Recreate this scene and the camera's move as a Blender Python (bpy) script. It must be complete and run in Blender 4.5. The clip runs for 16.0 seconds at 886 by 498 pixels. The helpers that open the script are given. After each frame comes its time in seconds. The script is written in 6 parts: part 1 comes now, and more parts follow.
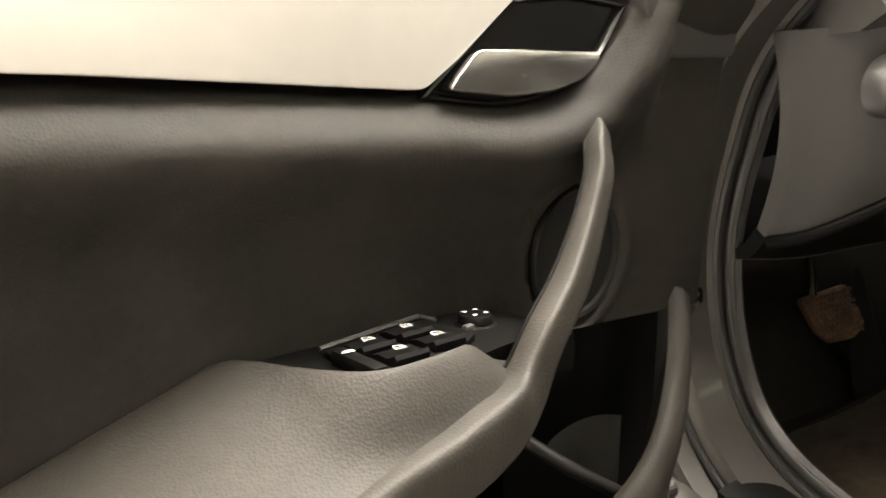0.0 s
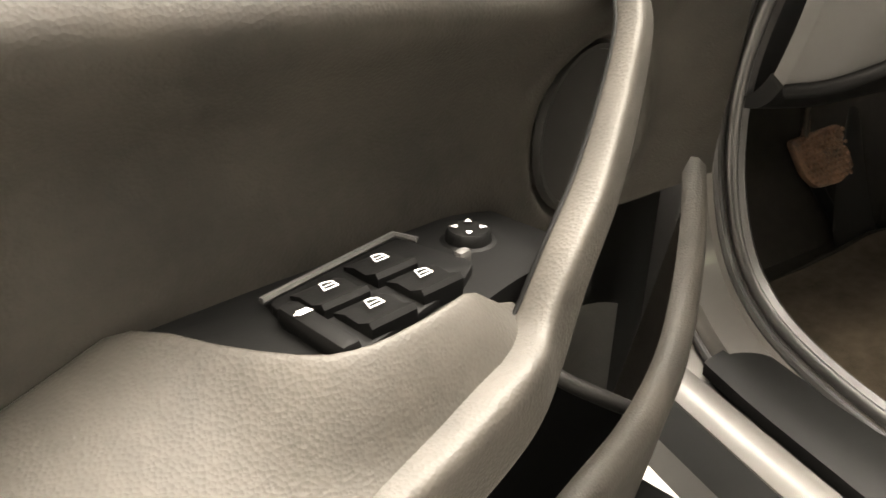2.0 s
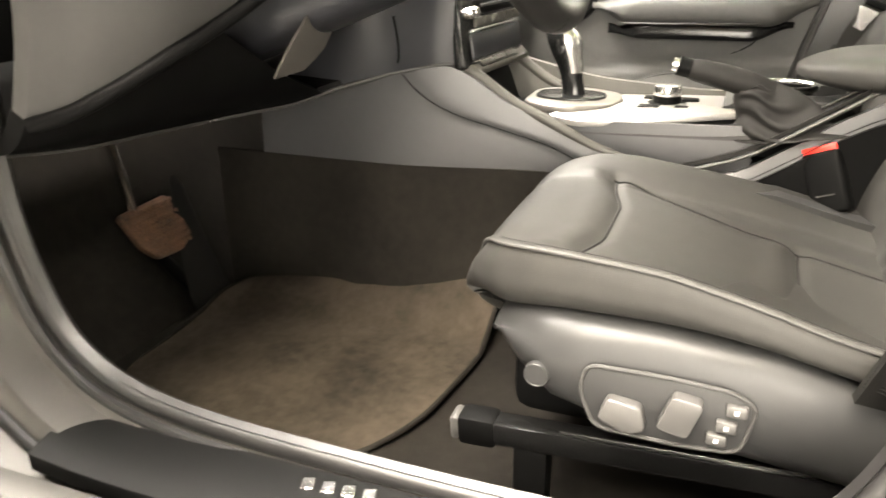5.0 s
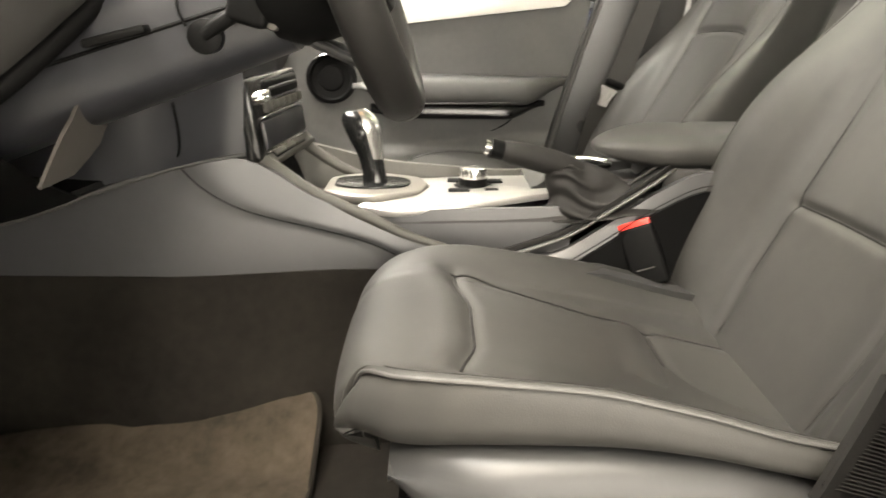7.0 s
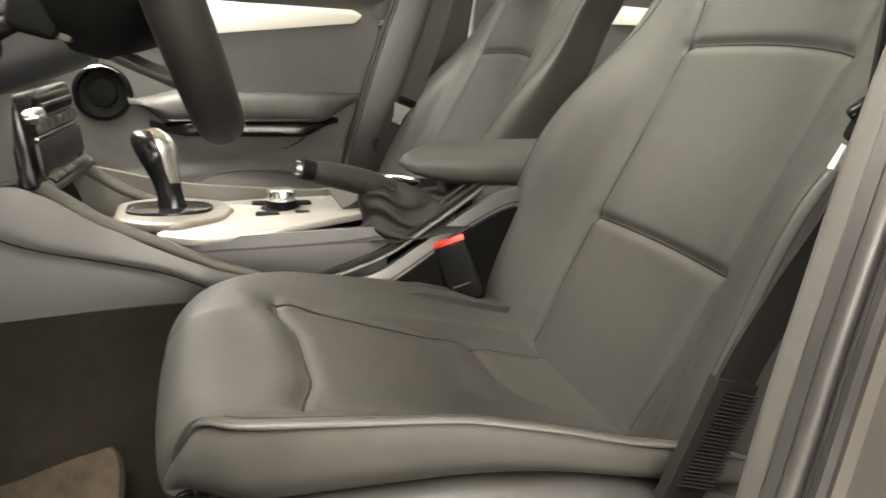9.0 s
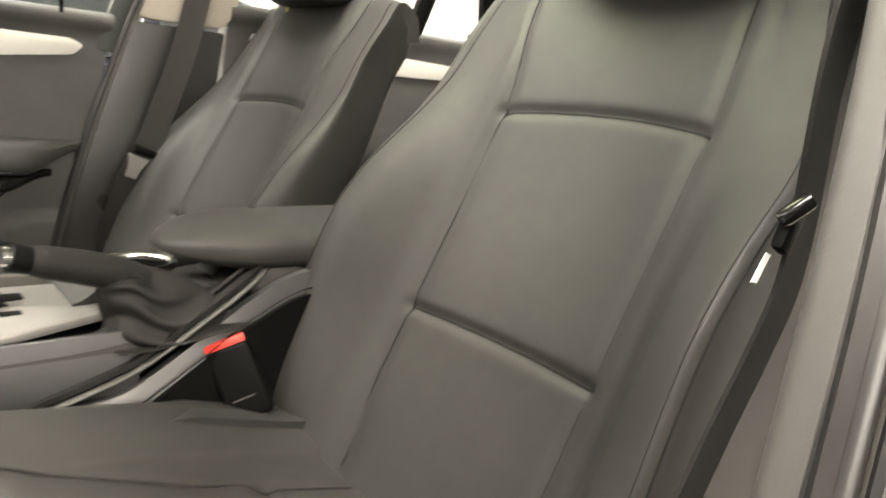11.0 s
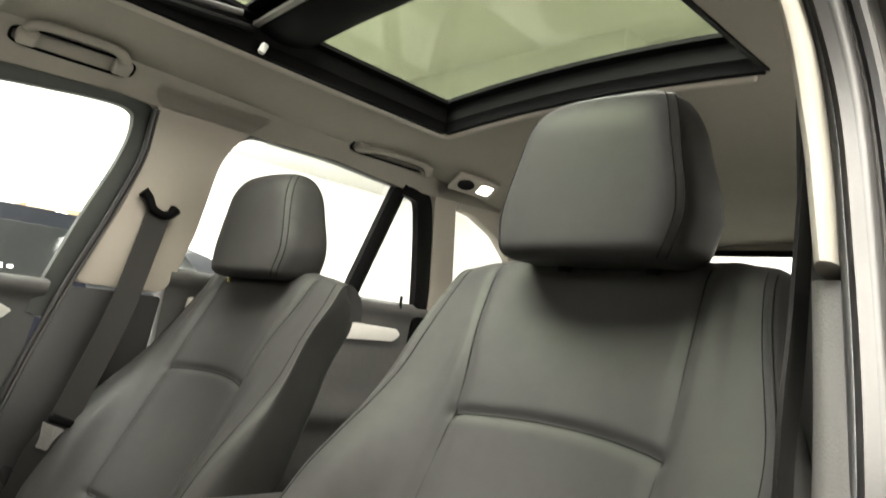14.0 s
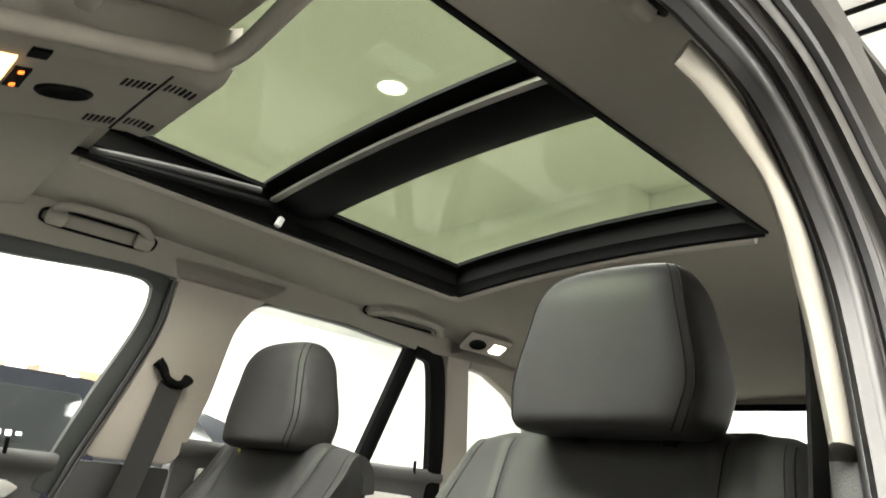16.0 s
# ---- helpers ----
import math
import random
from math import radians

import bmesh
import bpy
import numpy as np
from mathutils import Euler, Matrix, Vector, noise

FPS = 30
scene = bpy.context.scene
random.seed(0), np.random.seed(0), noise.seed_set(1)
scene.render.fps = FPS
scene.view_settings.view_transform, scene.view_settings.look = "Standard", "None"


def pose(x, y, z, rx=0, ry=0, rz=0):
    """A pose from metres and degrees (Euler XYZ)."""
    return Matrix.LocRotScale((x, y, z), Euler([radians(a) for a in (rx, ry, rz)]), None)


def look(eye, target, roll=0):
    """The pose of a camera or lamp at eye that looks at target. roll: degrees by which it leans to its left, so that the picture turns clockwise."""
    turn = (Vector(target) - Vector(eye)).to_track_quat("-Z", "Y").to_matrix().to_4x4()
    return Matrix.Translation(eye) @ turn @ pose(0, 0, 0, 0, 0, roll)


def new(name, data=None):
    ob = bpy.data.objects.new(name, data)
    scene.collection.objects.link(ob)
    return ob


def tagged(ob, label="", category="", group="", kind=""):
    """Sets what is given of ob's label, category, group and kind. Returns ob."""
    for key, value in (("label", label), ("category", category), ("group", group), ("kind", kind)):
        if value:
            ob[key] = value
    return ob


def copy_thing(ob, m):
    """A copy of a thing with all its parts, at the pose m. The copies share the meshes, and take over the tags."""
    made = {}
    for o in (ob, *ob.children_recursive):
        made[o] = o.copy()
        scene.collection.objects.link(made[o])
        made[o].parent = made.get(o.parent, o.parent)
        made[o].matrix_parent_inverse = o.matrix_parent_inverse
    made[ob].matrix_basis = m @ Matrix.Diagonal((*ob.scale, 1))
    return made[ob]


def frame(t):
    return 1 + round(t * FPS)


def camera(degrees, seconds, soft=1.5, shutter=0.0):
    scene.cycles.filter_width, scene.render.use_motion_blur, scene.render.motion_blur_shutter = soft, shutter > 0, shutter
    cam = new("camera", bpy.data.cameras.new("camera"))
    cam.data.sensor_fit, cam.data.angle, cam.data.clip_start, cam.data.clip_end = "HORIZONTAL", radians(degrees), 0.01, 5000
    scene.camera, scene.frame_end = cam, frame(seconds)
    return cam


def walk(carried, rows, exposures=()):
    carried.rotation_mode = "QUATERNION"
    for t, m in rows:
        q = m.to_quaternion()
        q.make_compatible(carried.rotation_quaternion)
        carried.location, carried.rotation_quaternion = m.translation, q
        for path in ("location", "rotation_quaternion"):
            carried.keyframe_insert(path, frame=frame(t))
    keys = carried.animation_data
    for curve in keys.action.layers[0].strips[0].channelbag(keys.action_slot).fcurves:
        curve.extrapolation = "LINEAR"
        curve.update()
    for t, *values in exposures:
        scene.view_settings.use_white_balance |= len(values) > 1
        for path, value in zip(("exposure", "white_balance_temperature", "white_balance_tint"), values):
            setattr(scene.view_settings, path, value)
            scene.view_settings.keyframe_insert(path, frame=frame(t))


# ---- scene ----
cam = camera(61.1, 16.0, shutter=0.5)
PATH = [
    (0, (-1.436, 0.112, 1.066), (-0.781, 1.907, 0.473), -7.0),
    (0.5, (-1.433, 0.189, 1.068), (-0.809, 1.941, 0.331), -6.3),
    (1, (-1.416, 0.233, 1.072), (-0.819, 1.909, 0.16), -6.3),
    (1.5, (-1.403, 0.261, 1.071), (-0.786, 1.864, 0.045), -6.3),
    (2, (-1.394, 0.264, 1.067), (-0.748, 1.834, 0.01), -6.3),
    (2.5, (-1.37, 0.216, 1.067), (-0.599, 1.789, 0.103), -7.6),
    (3, (-1.33, 0.148, 1.054), (-0.266, 1.602, 0.186), -5.9),
    (3.5, (-1.318, 0.145, 0.989), (0.011, 1.376, 0.142), -3.8),
    (4, (-1.293, 0.139, 0.954), (0.176, 1.216, 0.129), -3.7),
    (4.5, (-1.292, 0.149, 0.919), (0.316, 1.043, 0.135), -2.2),
    (4.7, (-1.283, 0.153, 0.907), (0.371, 0.96, 0.125), -1.7),
    (6.8, (-1.156, 0.32, 0.899), (0.743, 0.391, 0.275), 0.7),
    (7, (-1.149, 0.339, 0.899), (0.759, 0.312, 0.3), 0.7),
    (7.5, (-1.146, 0.369, 0.904), (0.764, 0.143, 0.356), 1.8),
    (8, (-1.145, 0.391, 0.904), (0.761, 0.051, 0.403), 2.3),
    (8.2, (-1.146, 0.395, 0.9), (0.75, 0.003, 0.397), 2.3),
    (10.3, (-0.969, 0.378, 0.907), (0.694, -0.591, 0.364), 4.6),
    (10.5, (-0.946, 0.381, 0.91), (0.688, -0.651, 0.395), 4.9),
    (11, (-0.891, 0.378, 0.911), (0.629, -0.86, 0.515), 5.9),
    (11.5, (-0.865, 0.375, 0.91), (0.553, -1.003, 0.611), 6.9),
    (12, (-0.851, 0.381, 0.931), (0.529, -1.053, 0.731), 6.7),
    (12.5, (-0.844, 0.387, 0.95), (0.539, -1.055, 0.858), 6.5),
    (13, (-0.849, 0.4, 0.967), (0.548, -1.032, 0.972), 6.2),
    (13.5, (-0.855, 0.407, 0.982), (0.573, -0.989, 1.095), 6.4),
    (14, (-0.859, 0.415, 0.991), (0.583, -0.954, 1.211), 7.1),
    (14.5, (-0.862, 0.422, 1.006), (0.582, -0.918, 1.354), 7.2),
    (15, (-0.867, 0.422, 1.01), (0.575, -0.89, 1.455), 6.8),
    (15.5, (-0.871, 0.427, 1.011), (0.574, -0.854, 1.532), 6.7),
    (16, (-0.873, 0.429, 1.014), (0.562, -0.827, 1.617), 6.3),
]
STOPS = [(0, -0.1, 7200, 10), (0.5, 0.2, 7300, 10), (1, 0.45, 7300, 10), (2, 0.95, 7300, 10), (2.5, 1.3, 7300, 10), (3, 1.35, 7300, 10), (4.5, 1.4, 7100, 10), (8, 0.8, 7000, 9), (10.5, 0.62, 7000, 9), (12.5, 0.4, 6700, 8), (14, 0.15, 6600, 6), (16, 0.05, 6400, 6)]
walk(cam, [(t, look(eye, target, roll)) for t, eye, target, roll in PATH], STOPS)

# ---- world and light: a bright showroom ----
world = bpy.data.worlds.new("showroom_air")
scene.world = world
world.use_nodes = True
world.node_tree.nodes["Background"].inputs[0].default_value = (0.9, 0.95, 1.0, 1)
world.node_tree.nodes["Background"].inputs[1].default_value = 0.3


def area_lamp(name, eye, target, sx, sy, watts, colour=(1.0, 0.93, 0.84)):
    lamp = bpy.data.lights.new(name, "AREA")
    lamp.shape, lamp.size, lamp.size_y, lamp.energy, lamp.color = "RECTANGLE", sx, sy, watts, colour
    ob = new(name, lamp)
    ob.matrix_world = look(eye, target)
    return ob


# unseen area lights, added and tuned to brighten cabin, doorway and walls
area_lamp("overhead_fill_lamp", (-2.7, 0.7, 3.45), (-2.65, 0.7, 0.0), 1.6, 2.6, 380, (1.0, 0.93, 0.84))
area_lamp("left_fill_lamp", (-5.3, -0.6, 1.5), (-0.2, 0.2, 0.7), 3.2, 1.6, 210, (1.0, 0.96, 0.90))
area_lamp("north_fill_lamp", (0.8, 4.4, 3.0), (0.4, -0.2, 0.8), 3.4, 1.2, 150, (1.0, 0.97, 0.93))
area_lamp("front_fill_lamp", (0.35, 1.45, 3.45), (0.35, 1.4, 0.0), 3.0, 2.6, 1280, (1.0, 0.97, 0.93))
area_lamp("side_fill_lamp", (1.35, -2.9, 3.45), (1.35, -2.8, 0.0), 1.0, 1.2, 130, (1.0, 0.97, 0.93))
area_lamp("east_wall_fill_lamp", (5.2, -0.8, 3.3), (8.6, -0.8, 1.2), 1.0, 8.0, 2400, (1.0, 0.96, 0.92))
area_lamp("rear_wall_fill_lamp", (0.5, -5.6, 3.3), (0.5, -8.8, 1.2), 7.0, 1.2, 900, (1.0, 0.96, 0.92))

# ---- materials ----
def mat(name, base, rough=0.6, metal=0.0, var=0.12, scale=8.0, grain=400.0, bump=0.15, dist=0.0006, tint=None, spec=0.5, kind="noise", coat=0.0):
    """Principled surface with colour drift at a large and a fine scale, and a fine relief."""
    m = bpy.data.materials.new(name)
    m.use_nodes = True
    nt = m.node_tree
    b = nt.nodes["Principled BSDF"]
    b.inputs["Metallic"].default_value = metal
    b.inputs["Specular IOR Level"].default_value = spec
    b.inputs["Coat Weight"].default_value = coat
    tc = nt.nodes.new("ShaderNodeTexCoord")
    big = nt.nodes.new("ShaderNodeTexNoise")
    big.inputs["Scale"].default_value, big.inputs["Detail"].default_value = scale, 5
    nt.links.new(tc.outputs["Object"], big.inputs["Vector"])
    ramp = nt.nodes.new("ShaderNodeMix")
    ramp.data_type = "RGBA"
    lo = [c * (1 - var) for c in base]
    hi = [min(1, c * (1 + var)) for c in (tint or base)]
    ramp.inputs[6].default_value, ramp.inputs[7].default_value = (*lo, 1), (*hi, 1)
    mid = nt.nodes.new("ShaderNodeTexNoise")
    mid.inputs["Scale"].default_value, mid.inputs["Detail"].default_value = scale * 9, 4
    nt.links.new(tc.outputs["Object"], mid.inputs["Vector"])
    both = nt.nodes.new("ShaderNodeMath")
    both.operation, both.inputs[1].default_value = "MULTIPLY_ADD", 0.5
    nt.links.new(mid.outputs["Fac"], both.inputs[0])
    nt.links.new(big.outputs["Fac"], both.inputs[2])
    spread = nt.nodes.new("ShaderNodeMapRange")
    spread.inputs["From Min"].default_value, spread.inputs["From Max"].default_value = 0.40, 1.10
    nt.links.new(both.outputs[0], spread.inputs["Value"])
    nt.links.new(spread.outputs["Result"], ramp.inputs[0])
    fine = nt.nodes.new("ShaderNodeTexVoronoi" if kind == "leather" else "ShaderNodeTexNoise")
    fine.inputs["Scale"].default_value = grain
    nt.links.new(tc.outputs["Object"], fine.inputs["Vector"])
    fout = fine.outputs["Distance"] if kind == "leather" else fine.outputs["Fac"]
    nt.links.new(ramp.outputs[2], b.inputs["Base Color"])
    rr = nt.nodes.new("ShaderNodeMapRange")
    rr.inputs["To Min"].default_value, rr.inputs["To Max"].default_value = max(0.03, rough - 0.07), min(1, rough + 0.07)
    nt.links.new(big.outputs["Fac"], rr.inputs["Value"])
    nt.links.new(rr.outputs["Result"], b.inputs["Roughness"])
    if bump:
        bp = nt.nodes.new("ShaderNodeBump")
        bp.inputs["Strength"].default_value, bp.inputs["Distance"].default_value = bump, dist
        nt.links.new(fout, bp.inputs["Height"])
        nt.links.new(bp.outputs["Normal"], b.inputs["Normal"])
    return m


def glass_mat(name, tint, refl=0.06):
    m = bpy.data.materials.new(name)
    m.use_nodes = True
    nt = m.node_tree
    nt.nodes.remove(nt.nodes["Principled BSDF"])
    tr, gl, mx = (nt.nodes.new("ShaderNodeBsdf" + n) for n in ("Transparent", "Glossy", "Transparent"))
    nt.nodes.remove(mx)
    mx = nt.nodes.new("ShaderNodeMixShader")
    lw = nt.nodes.new("ShaderNodeLayerWeight")
    lw.inputs["Blend"].default_value = 0.5
    fr = nt.nodes.new("ShaderNodeMath")
    fr.operation = "POWER"
    fr.inputs[1].default_value = 5
    nt.links.new(lw.outputs["Facing"], fr.inputs[0])
    ad = nt.nodes.new("ShaderNodeMath")
    ad.operation, ad.inputs[1].default_value = "MULTIPLY_ADD", 0.3
    ad.inputs[2].default_value = 0.03
    nt.links.new(fr.outputs[0], ad.inputs[0])
    tr.inputs[0].default_value = (*tint, 1)
    gl.inputs["Roughness"].default_value = 0.02
    nt.links.new(ad.outputs[0], mx.inputs[0])
    nt.links.new(tr.outputs[0], mx.inputs[1])
    nt.links.new(gl.outputs[0], mx.inputs[2])
    nt.links.new(mx.outputs[0], nt.nodes["Material Output"].inputs["Surface"])
    return m


def glow_mat(name, colour, strength):
    m = bpy.data.materials.new(name)
    m.use_nodes = True
    b = m.node_tree.nodes["Principled BSDF"]
    b.inputs["Base Color"].default_value = (*colour, 1)
    b.inputs["Emission Color"].default_value = (*colour, 1)
    b.inputs["Emission Strength"].default_value = strength
    return m


LEATHER = mat("black_leather", (0.0190, 0.0187, 0.0177), 0.54, var=0.22, scale=5, grain=700, bump=0.12, spec=0.26, kind="leather", tint=(0.0240, 0.0232, 0.0213))
LEATHER_SIDE = mat("black_leatherette", (0.036, 0.035, 0.033), 0.55, var=0.12, scale=6, grain=800, bump=0.10, spec=0.4, kind="leather")
STITCH = mat("dark_thread", (0.0085, 0.008, 0.0075), 0.8, spec=0.15, grain=900)
SOFT = mat("soft_dark_plastic", (0.049, 0.049, 0.0475), 0.55, var=0.15, scale=9, grain=380, bump=0.35, kind="leather", tint=(0.057, 0.056, 0.053))
# one door vinyl twice: darker for shaded upright faces, lighter for the lit armrest
DOORSKIN = mat("embossed_door_vinyl", (0.0120, 0.0110, 0.0096), 0.60, var=0.3, scale=14, grain=480, bump=0.25, dist=0.0009, spec=0.2, kind="leather", tint=(0.0185, 0.0163, 0.0136))
VINYL_LIT = mat("door_vinyl_lit", (0.0150, 0.0137, 0.0117), 0.56, var=0.25, scale=14, grain=480, bump=0.28, dist=0.0009, spec=0.25, kind="leather", tint=(0.0215, 0.0191, 0.0160))
HARD = mat("hard_dark_plastic", (0.034, 0.033, 0.032), 0.54, spec=0.28, var=0.10, scale=10, grain=900, bump=0.12)
GREYPLA = mat("grey_console_plastic", (0.037, 0.037, 0.038), 0.40, var=0.12, scale=7, grain=900, bump=0.12)
BLACK = mat("matt_black_plastic", (0.0028, 0.0028, 0.0028), 0.55, var=0.2, scale=12, grain=700, bump=0.10, spec=0.06)
GLOSSBLK = mat("gloss_black_plastic", (0.006, 0.006, 0.006), 0.20, var=0.2, scale=12, grain=300, bump=0.02, spec=0.35)
SILLPLA = mat("black_sill_plastic", (0.0045, 0.0045, 0.0045), 0.5, var=0.15, scale=12, grain=700, bump=0.10, spec=0.10)
RUBBER = mat("rubber_seal", (0.012, 0.0115, 0.0115), 0.38, var=0.2, scale=30, grain=500, bump=0.1)
CARPET = mat("dark_carpet", (0.0115, 0.0103, 0.0092), 0.95, var=0.35, scale=6, grain=900, bump=0.9, dist=0.002, tint=(0.0175, 0.0155, 0.0132), spec=0.05)
MATTEX = mat("velour_mat", (0.020, 0.0172, 0.0142), 0.95, var=0.35, scale=7, grain=900, bump=0.9, dist=0.002, tint=(0.054, 0.043, 0.032), spec=0.1)
ALU = mat("brushed_aluminium", (0.74, 0.72, 0.68), 0.42, metal=0.35, var=0.06, scale=5, grain=1200, bump=0.08)
PLATE = mat("brushed_console_plate", (0.33, 0.32, 0.305), 0.40, metal=0.85, var=0.08, scale=5, grain=1200, bump=0.10)
CHROME = mat("satin_chrome", (0.8, 0.79, 0.77), 0.22, metal=1.0, var=0.05, scale=8, grain=200, bump=0.02)
HEADL = mat("cream_headliner", (0.26, 0.243, 0.21), 0.9, var=0.06, scale=8, grain=1200, bump=0.4, spec=0.2)
CREAM = mat("cream_pillar_plastic", (0.33, 0.30, 0.26), 0.6, var=0.04, scale=8, grain=900, bump=0.12)
PAINT = mat("grey_metallic_paint", (0.050, 0.047, 0.043), 0.44, metal=0.45, var=0.08, scale=5, grain=1500, bump=0.03, coat=0.1)
BRONZE = mat("warm_grey_satin_trim", (0.15, 0.14, 0.125), 0.42, metal=0.6, var=0.08, scale=9, grain=900, bump=0.05)
WEBBING = mat("belt_webbing", (0.013, 0.0122, 0.011), 0.7, var=0.15, scale=14, grain=700, bump=0.5, spec=0.3)
# the same webbing with shade put into its colour, for the driver's belt
BELT_SHADED = mat("belt_webbing_shaded", (0.0055, 0.0052, 0.0048), 0.75, var=0.2, scale=14, grain=700, bump=0.5, spec=0.12)
RED = mat("red_button_plastic", (0.62, 0.03, 0.02), 0.4, var=0.08, grain=300)
VALANCE = mat("satin_grey_plastic", (0.022, 0.022, 0.022), 0.42, spec=0.32, var=0.10, scale=7, grain=900, bump=0.08)
SWITCHPLA = mat("satin_grey_switch", (0.07, 0.068, 0.066), 0.34, metal=0.2, var=0.08, scale=9, grain=900, bump=0.05)
OLIVE = mat("olive_grey_soft_plastic", (0.040, 0.038, 0.032), 0.55, var=0.12, scale=10, grain=600, bump=0.15)
PILLARPLA = mat("grained_pillar_plastic", (0.044, 0.042, 0.039), 0.6, var=0.12, scale=12, grain=500, bump=0.35, kind="leather")
SATINPLA = mat("satin_pillar_plastic", (0.026, 0.0255, 0.025), 0.30, spec=0.5, var=0.12, scale=10, grain=900, bump=0.08)
COLPLA = mat("blue_black_plastic", (0.0125, 0.013, 0.0155), 0.40, spec=0.4, var=0.12, scale=9, grain=900, bump=0.10)
LABEL = mat("white_paper_label", (0.8, 0.8, 0.78), 0.6, var=0.05, grain=300)
WHITEPR = mat("white_print", (0.55, 0.55, 0.53), 0.5, var=0.03, grain=300, bump=0)
PEDALRUB = mat("dusty_pedal_rubber", (0.045, 0.034, 0.027), 0.85, var=0.35, scale=22, grain=400, bump=0.5, tint=(0.15, 0.078, 0.043))
TORN = mat("torn_brown_foam", (0.024, 0.021, 0.018), 0.85, var=0.15, scale=20, grain=400, bump=0.4)
DOORFRAME = mat("grey_green_frame", (0.036, 0.040, 0.037), 0.55, var=0.1, scale=8, grain=900, bump=0.06, spec=0.3)
WHEELSKIN = mat("black_wheel_leather", (0.011, 0.0105, 0.010), 0.5, var=0.2, scale=14, grain=700, bump=0.15, spec=0.18, kind="leather")
LEVERBOOT = mat("boot_leather", (0.011, 0.0105, 0.010), 0.62, spec=0.16, var=0.2, scale=20, grain=500, bump=0.2, kind="leather")
WALLP = mat("white_wall_paint", (0.8, 0.79, 0.76), 0.8, var=0.03, scale=1.5, grain=200, bump=0.1)
CEILP = mat("white_ceiling_paint", (0.68, 0.68, 0.66), 0.85, var=0.03, scale=1.2, grain=200, bump=0.1)
FLOORT = mat("pale_showroom_tile", (0.45, 0.44, 0.42), 0.3, var=0.05, scale=3, grain=80, bump=0.05)
SIDEGLASS = glass_mat("side_glass", (0.95, 0.97, 0.95))
ROOFGLASS = glass_mat("green_roof_glass", (0.56, 0.60, 0.49))
WARM = glow_mat("lit_map_lamp", (1.0, 0.55, 0.2), 6)
AMBER = glow_mat("amber_switch_lamp", (1.0, 0.18, 0.02), 3)
WHITEGLOW = glow_mat("lit_lens", (1.0, 0.93, 0.8), 7)
DARKPAINT = mat("dark_blue_car_paint", (0.008, 0.009, 0.014), 0.3, metal=0.2, var=0.1, scale=3, grain=200, bump=0, coat=0.3, spec=0.3)
TINTGL = mat("dark_car_glass", (0.01, 0.011, 0.012), 0.06, var=0.1, scale=3, grain=100, bump=0)
BROWNBOX = mat("brown_cabinet", (0.10, 0.066, 0.036), 0.6, var=0.1, scale=6, grain=200)


# ---- mesh helpers ----
def part(name, bm, material, parent=None, label="", sharp=38):
    """Link a bmesh as one object, smooth but for edges steeper than sharp degrees, under parent if given."""
    bmesh.ops.recalc_face_normals(bm, faces=bm.faces)
    for f in bm.faces:
        f.smooth = True
    for e in bm.edges:
        e.smooth = not (len(e.link_faces) == 2 and e.calc_face_angle(0) > radians(sharp))
    me = bpy.data.meshes.new(name)
    bm.to_mesh(me)
    bm.free()
    me.materials.append(material)
    ob = new(name, me)
    if parent:
        ob.parent = parent
        ob.matrix_parent_inverse = parent.matrix_basis.inverted() if parent.parent is None else Matrix.Identity(4)
    if label:
        ob["label"] = label
    return ob


def thing(name, at, label, category, group="", kind=""):
    ob = new(name)
    ob.empty_display_size = 0.05
    ob.matrix_basis = Matrix.Translation(at)
    return tagged(ob, label, category, group, kind)


def catmull(pts, n, closed=False):
    """n points along a smooth curve through pts, evenly by parameter."""
    P = [Vector(p) for p in pts]
    m = len(P)
    segs = m if closed else m - 1
    out = []
    for i in range(n):
        s = i / (n if closed else n - 1) * segs
        k = min(int(s), segs - 1)
        f = s - k
        g = (lambda j: P[j % m]) if closed else (lambda j: P[max(0, min(m - 1, j))])
        a, b, c, d = g(k - 1), g(k), g(k + 1), g(k + 2)
        out.append(0.5 * ((2 * b) + (c - a) * f + (2 * a - 5 * b + 4 * c - d) * f * f + (3 * b - a - 3 * c + d) * f ** 3))
    return out


def loft(rings, closed=True, caps=True, loop=False, bm=None):
    """Skin a row of rings with the same number of points each."""
    bm = bm or bmesh.new()
    vs = [[bm.verts.new(p) for p in r] for r in rings]
    n = len(vs[0])
    rows = len(vs) if loop else len(vs) - 1
    for i in range(rows):
        a, b = vs[i], vs[(i + 1) % len(vs)]
        for j in range(n if closed else n - 1):
            k = (j + 1) % n
            bm.faces.new((a[j], a[k], b[k], b[j]))
    if caps and closed and not loop:
        bm.faces.new(list(reversed(vs[0])))
        bm.faces.new(vs[-1])
    return bm


def tube(path, radius, sides=12, bm=None, flat=1.0, loop=False, up=None):
    """A tube along path; radius a number or a function of 0..1; flat squeezes it along the second axis."""
    rings = []
    n = len(path)
    side = None
    for i, p in enumerate(path):
        t = (path[(i + 1) % n] - path[i - 1]) if loop else (path[min(n - 1, i + 1)] - path[max(0, i - 1)])
        t.normalize()
        if up is not None:
            side = t.cross(Vector(up)).normalized()
        elif side is None:
            side = t.cross(Vector((0, 0, 1)) if abs(t.z) < 0.9 else Vector((1, 0, 0))).normalized()
        else:
            side = (side - t * side.dot(t)).normalized()
        w = side.cross(t)
        r = radius(i / (n - 1)) if callable(radius) else radius
        rings.append([p + side * r * math.cos(a) + w * r * flat * math.sin(a) for a in (2 * math.pi * j / sides for j in range(sides))])
    return loft(rings, loop=loop, bm=bm)


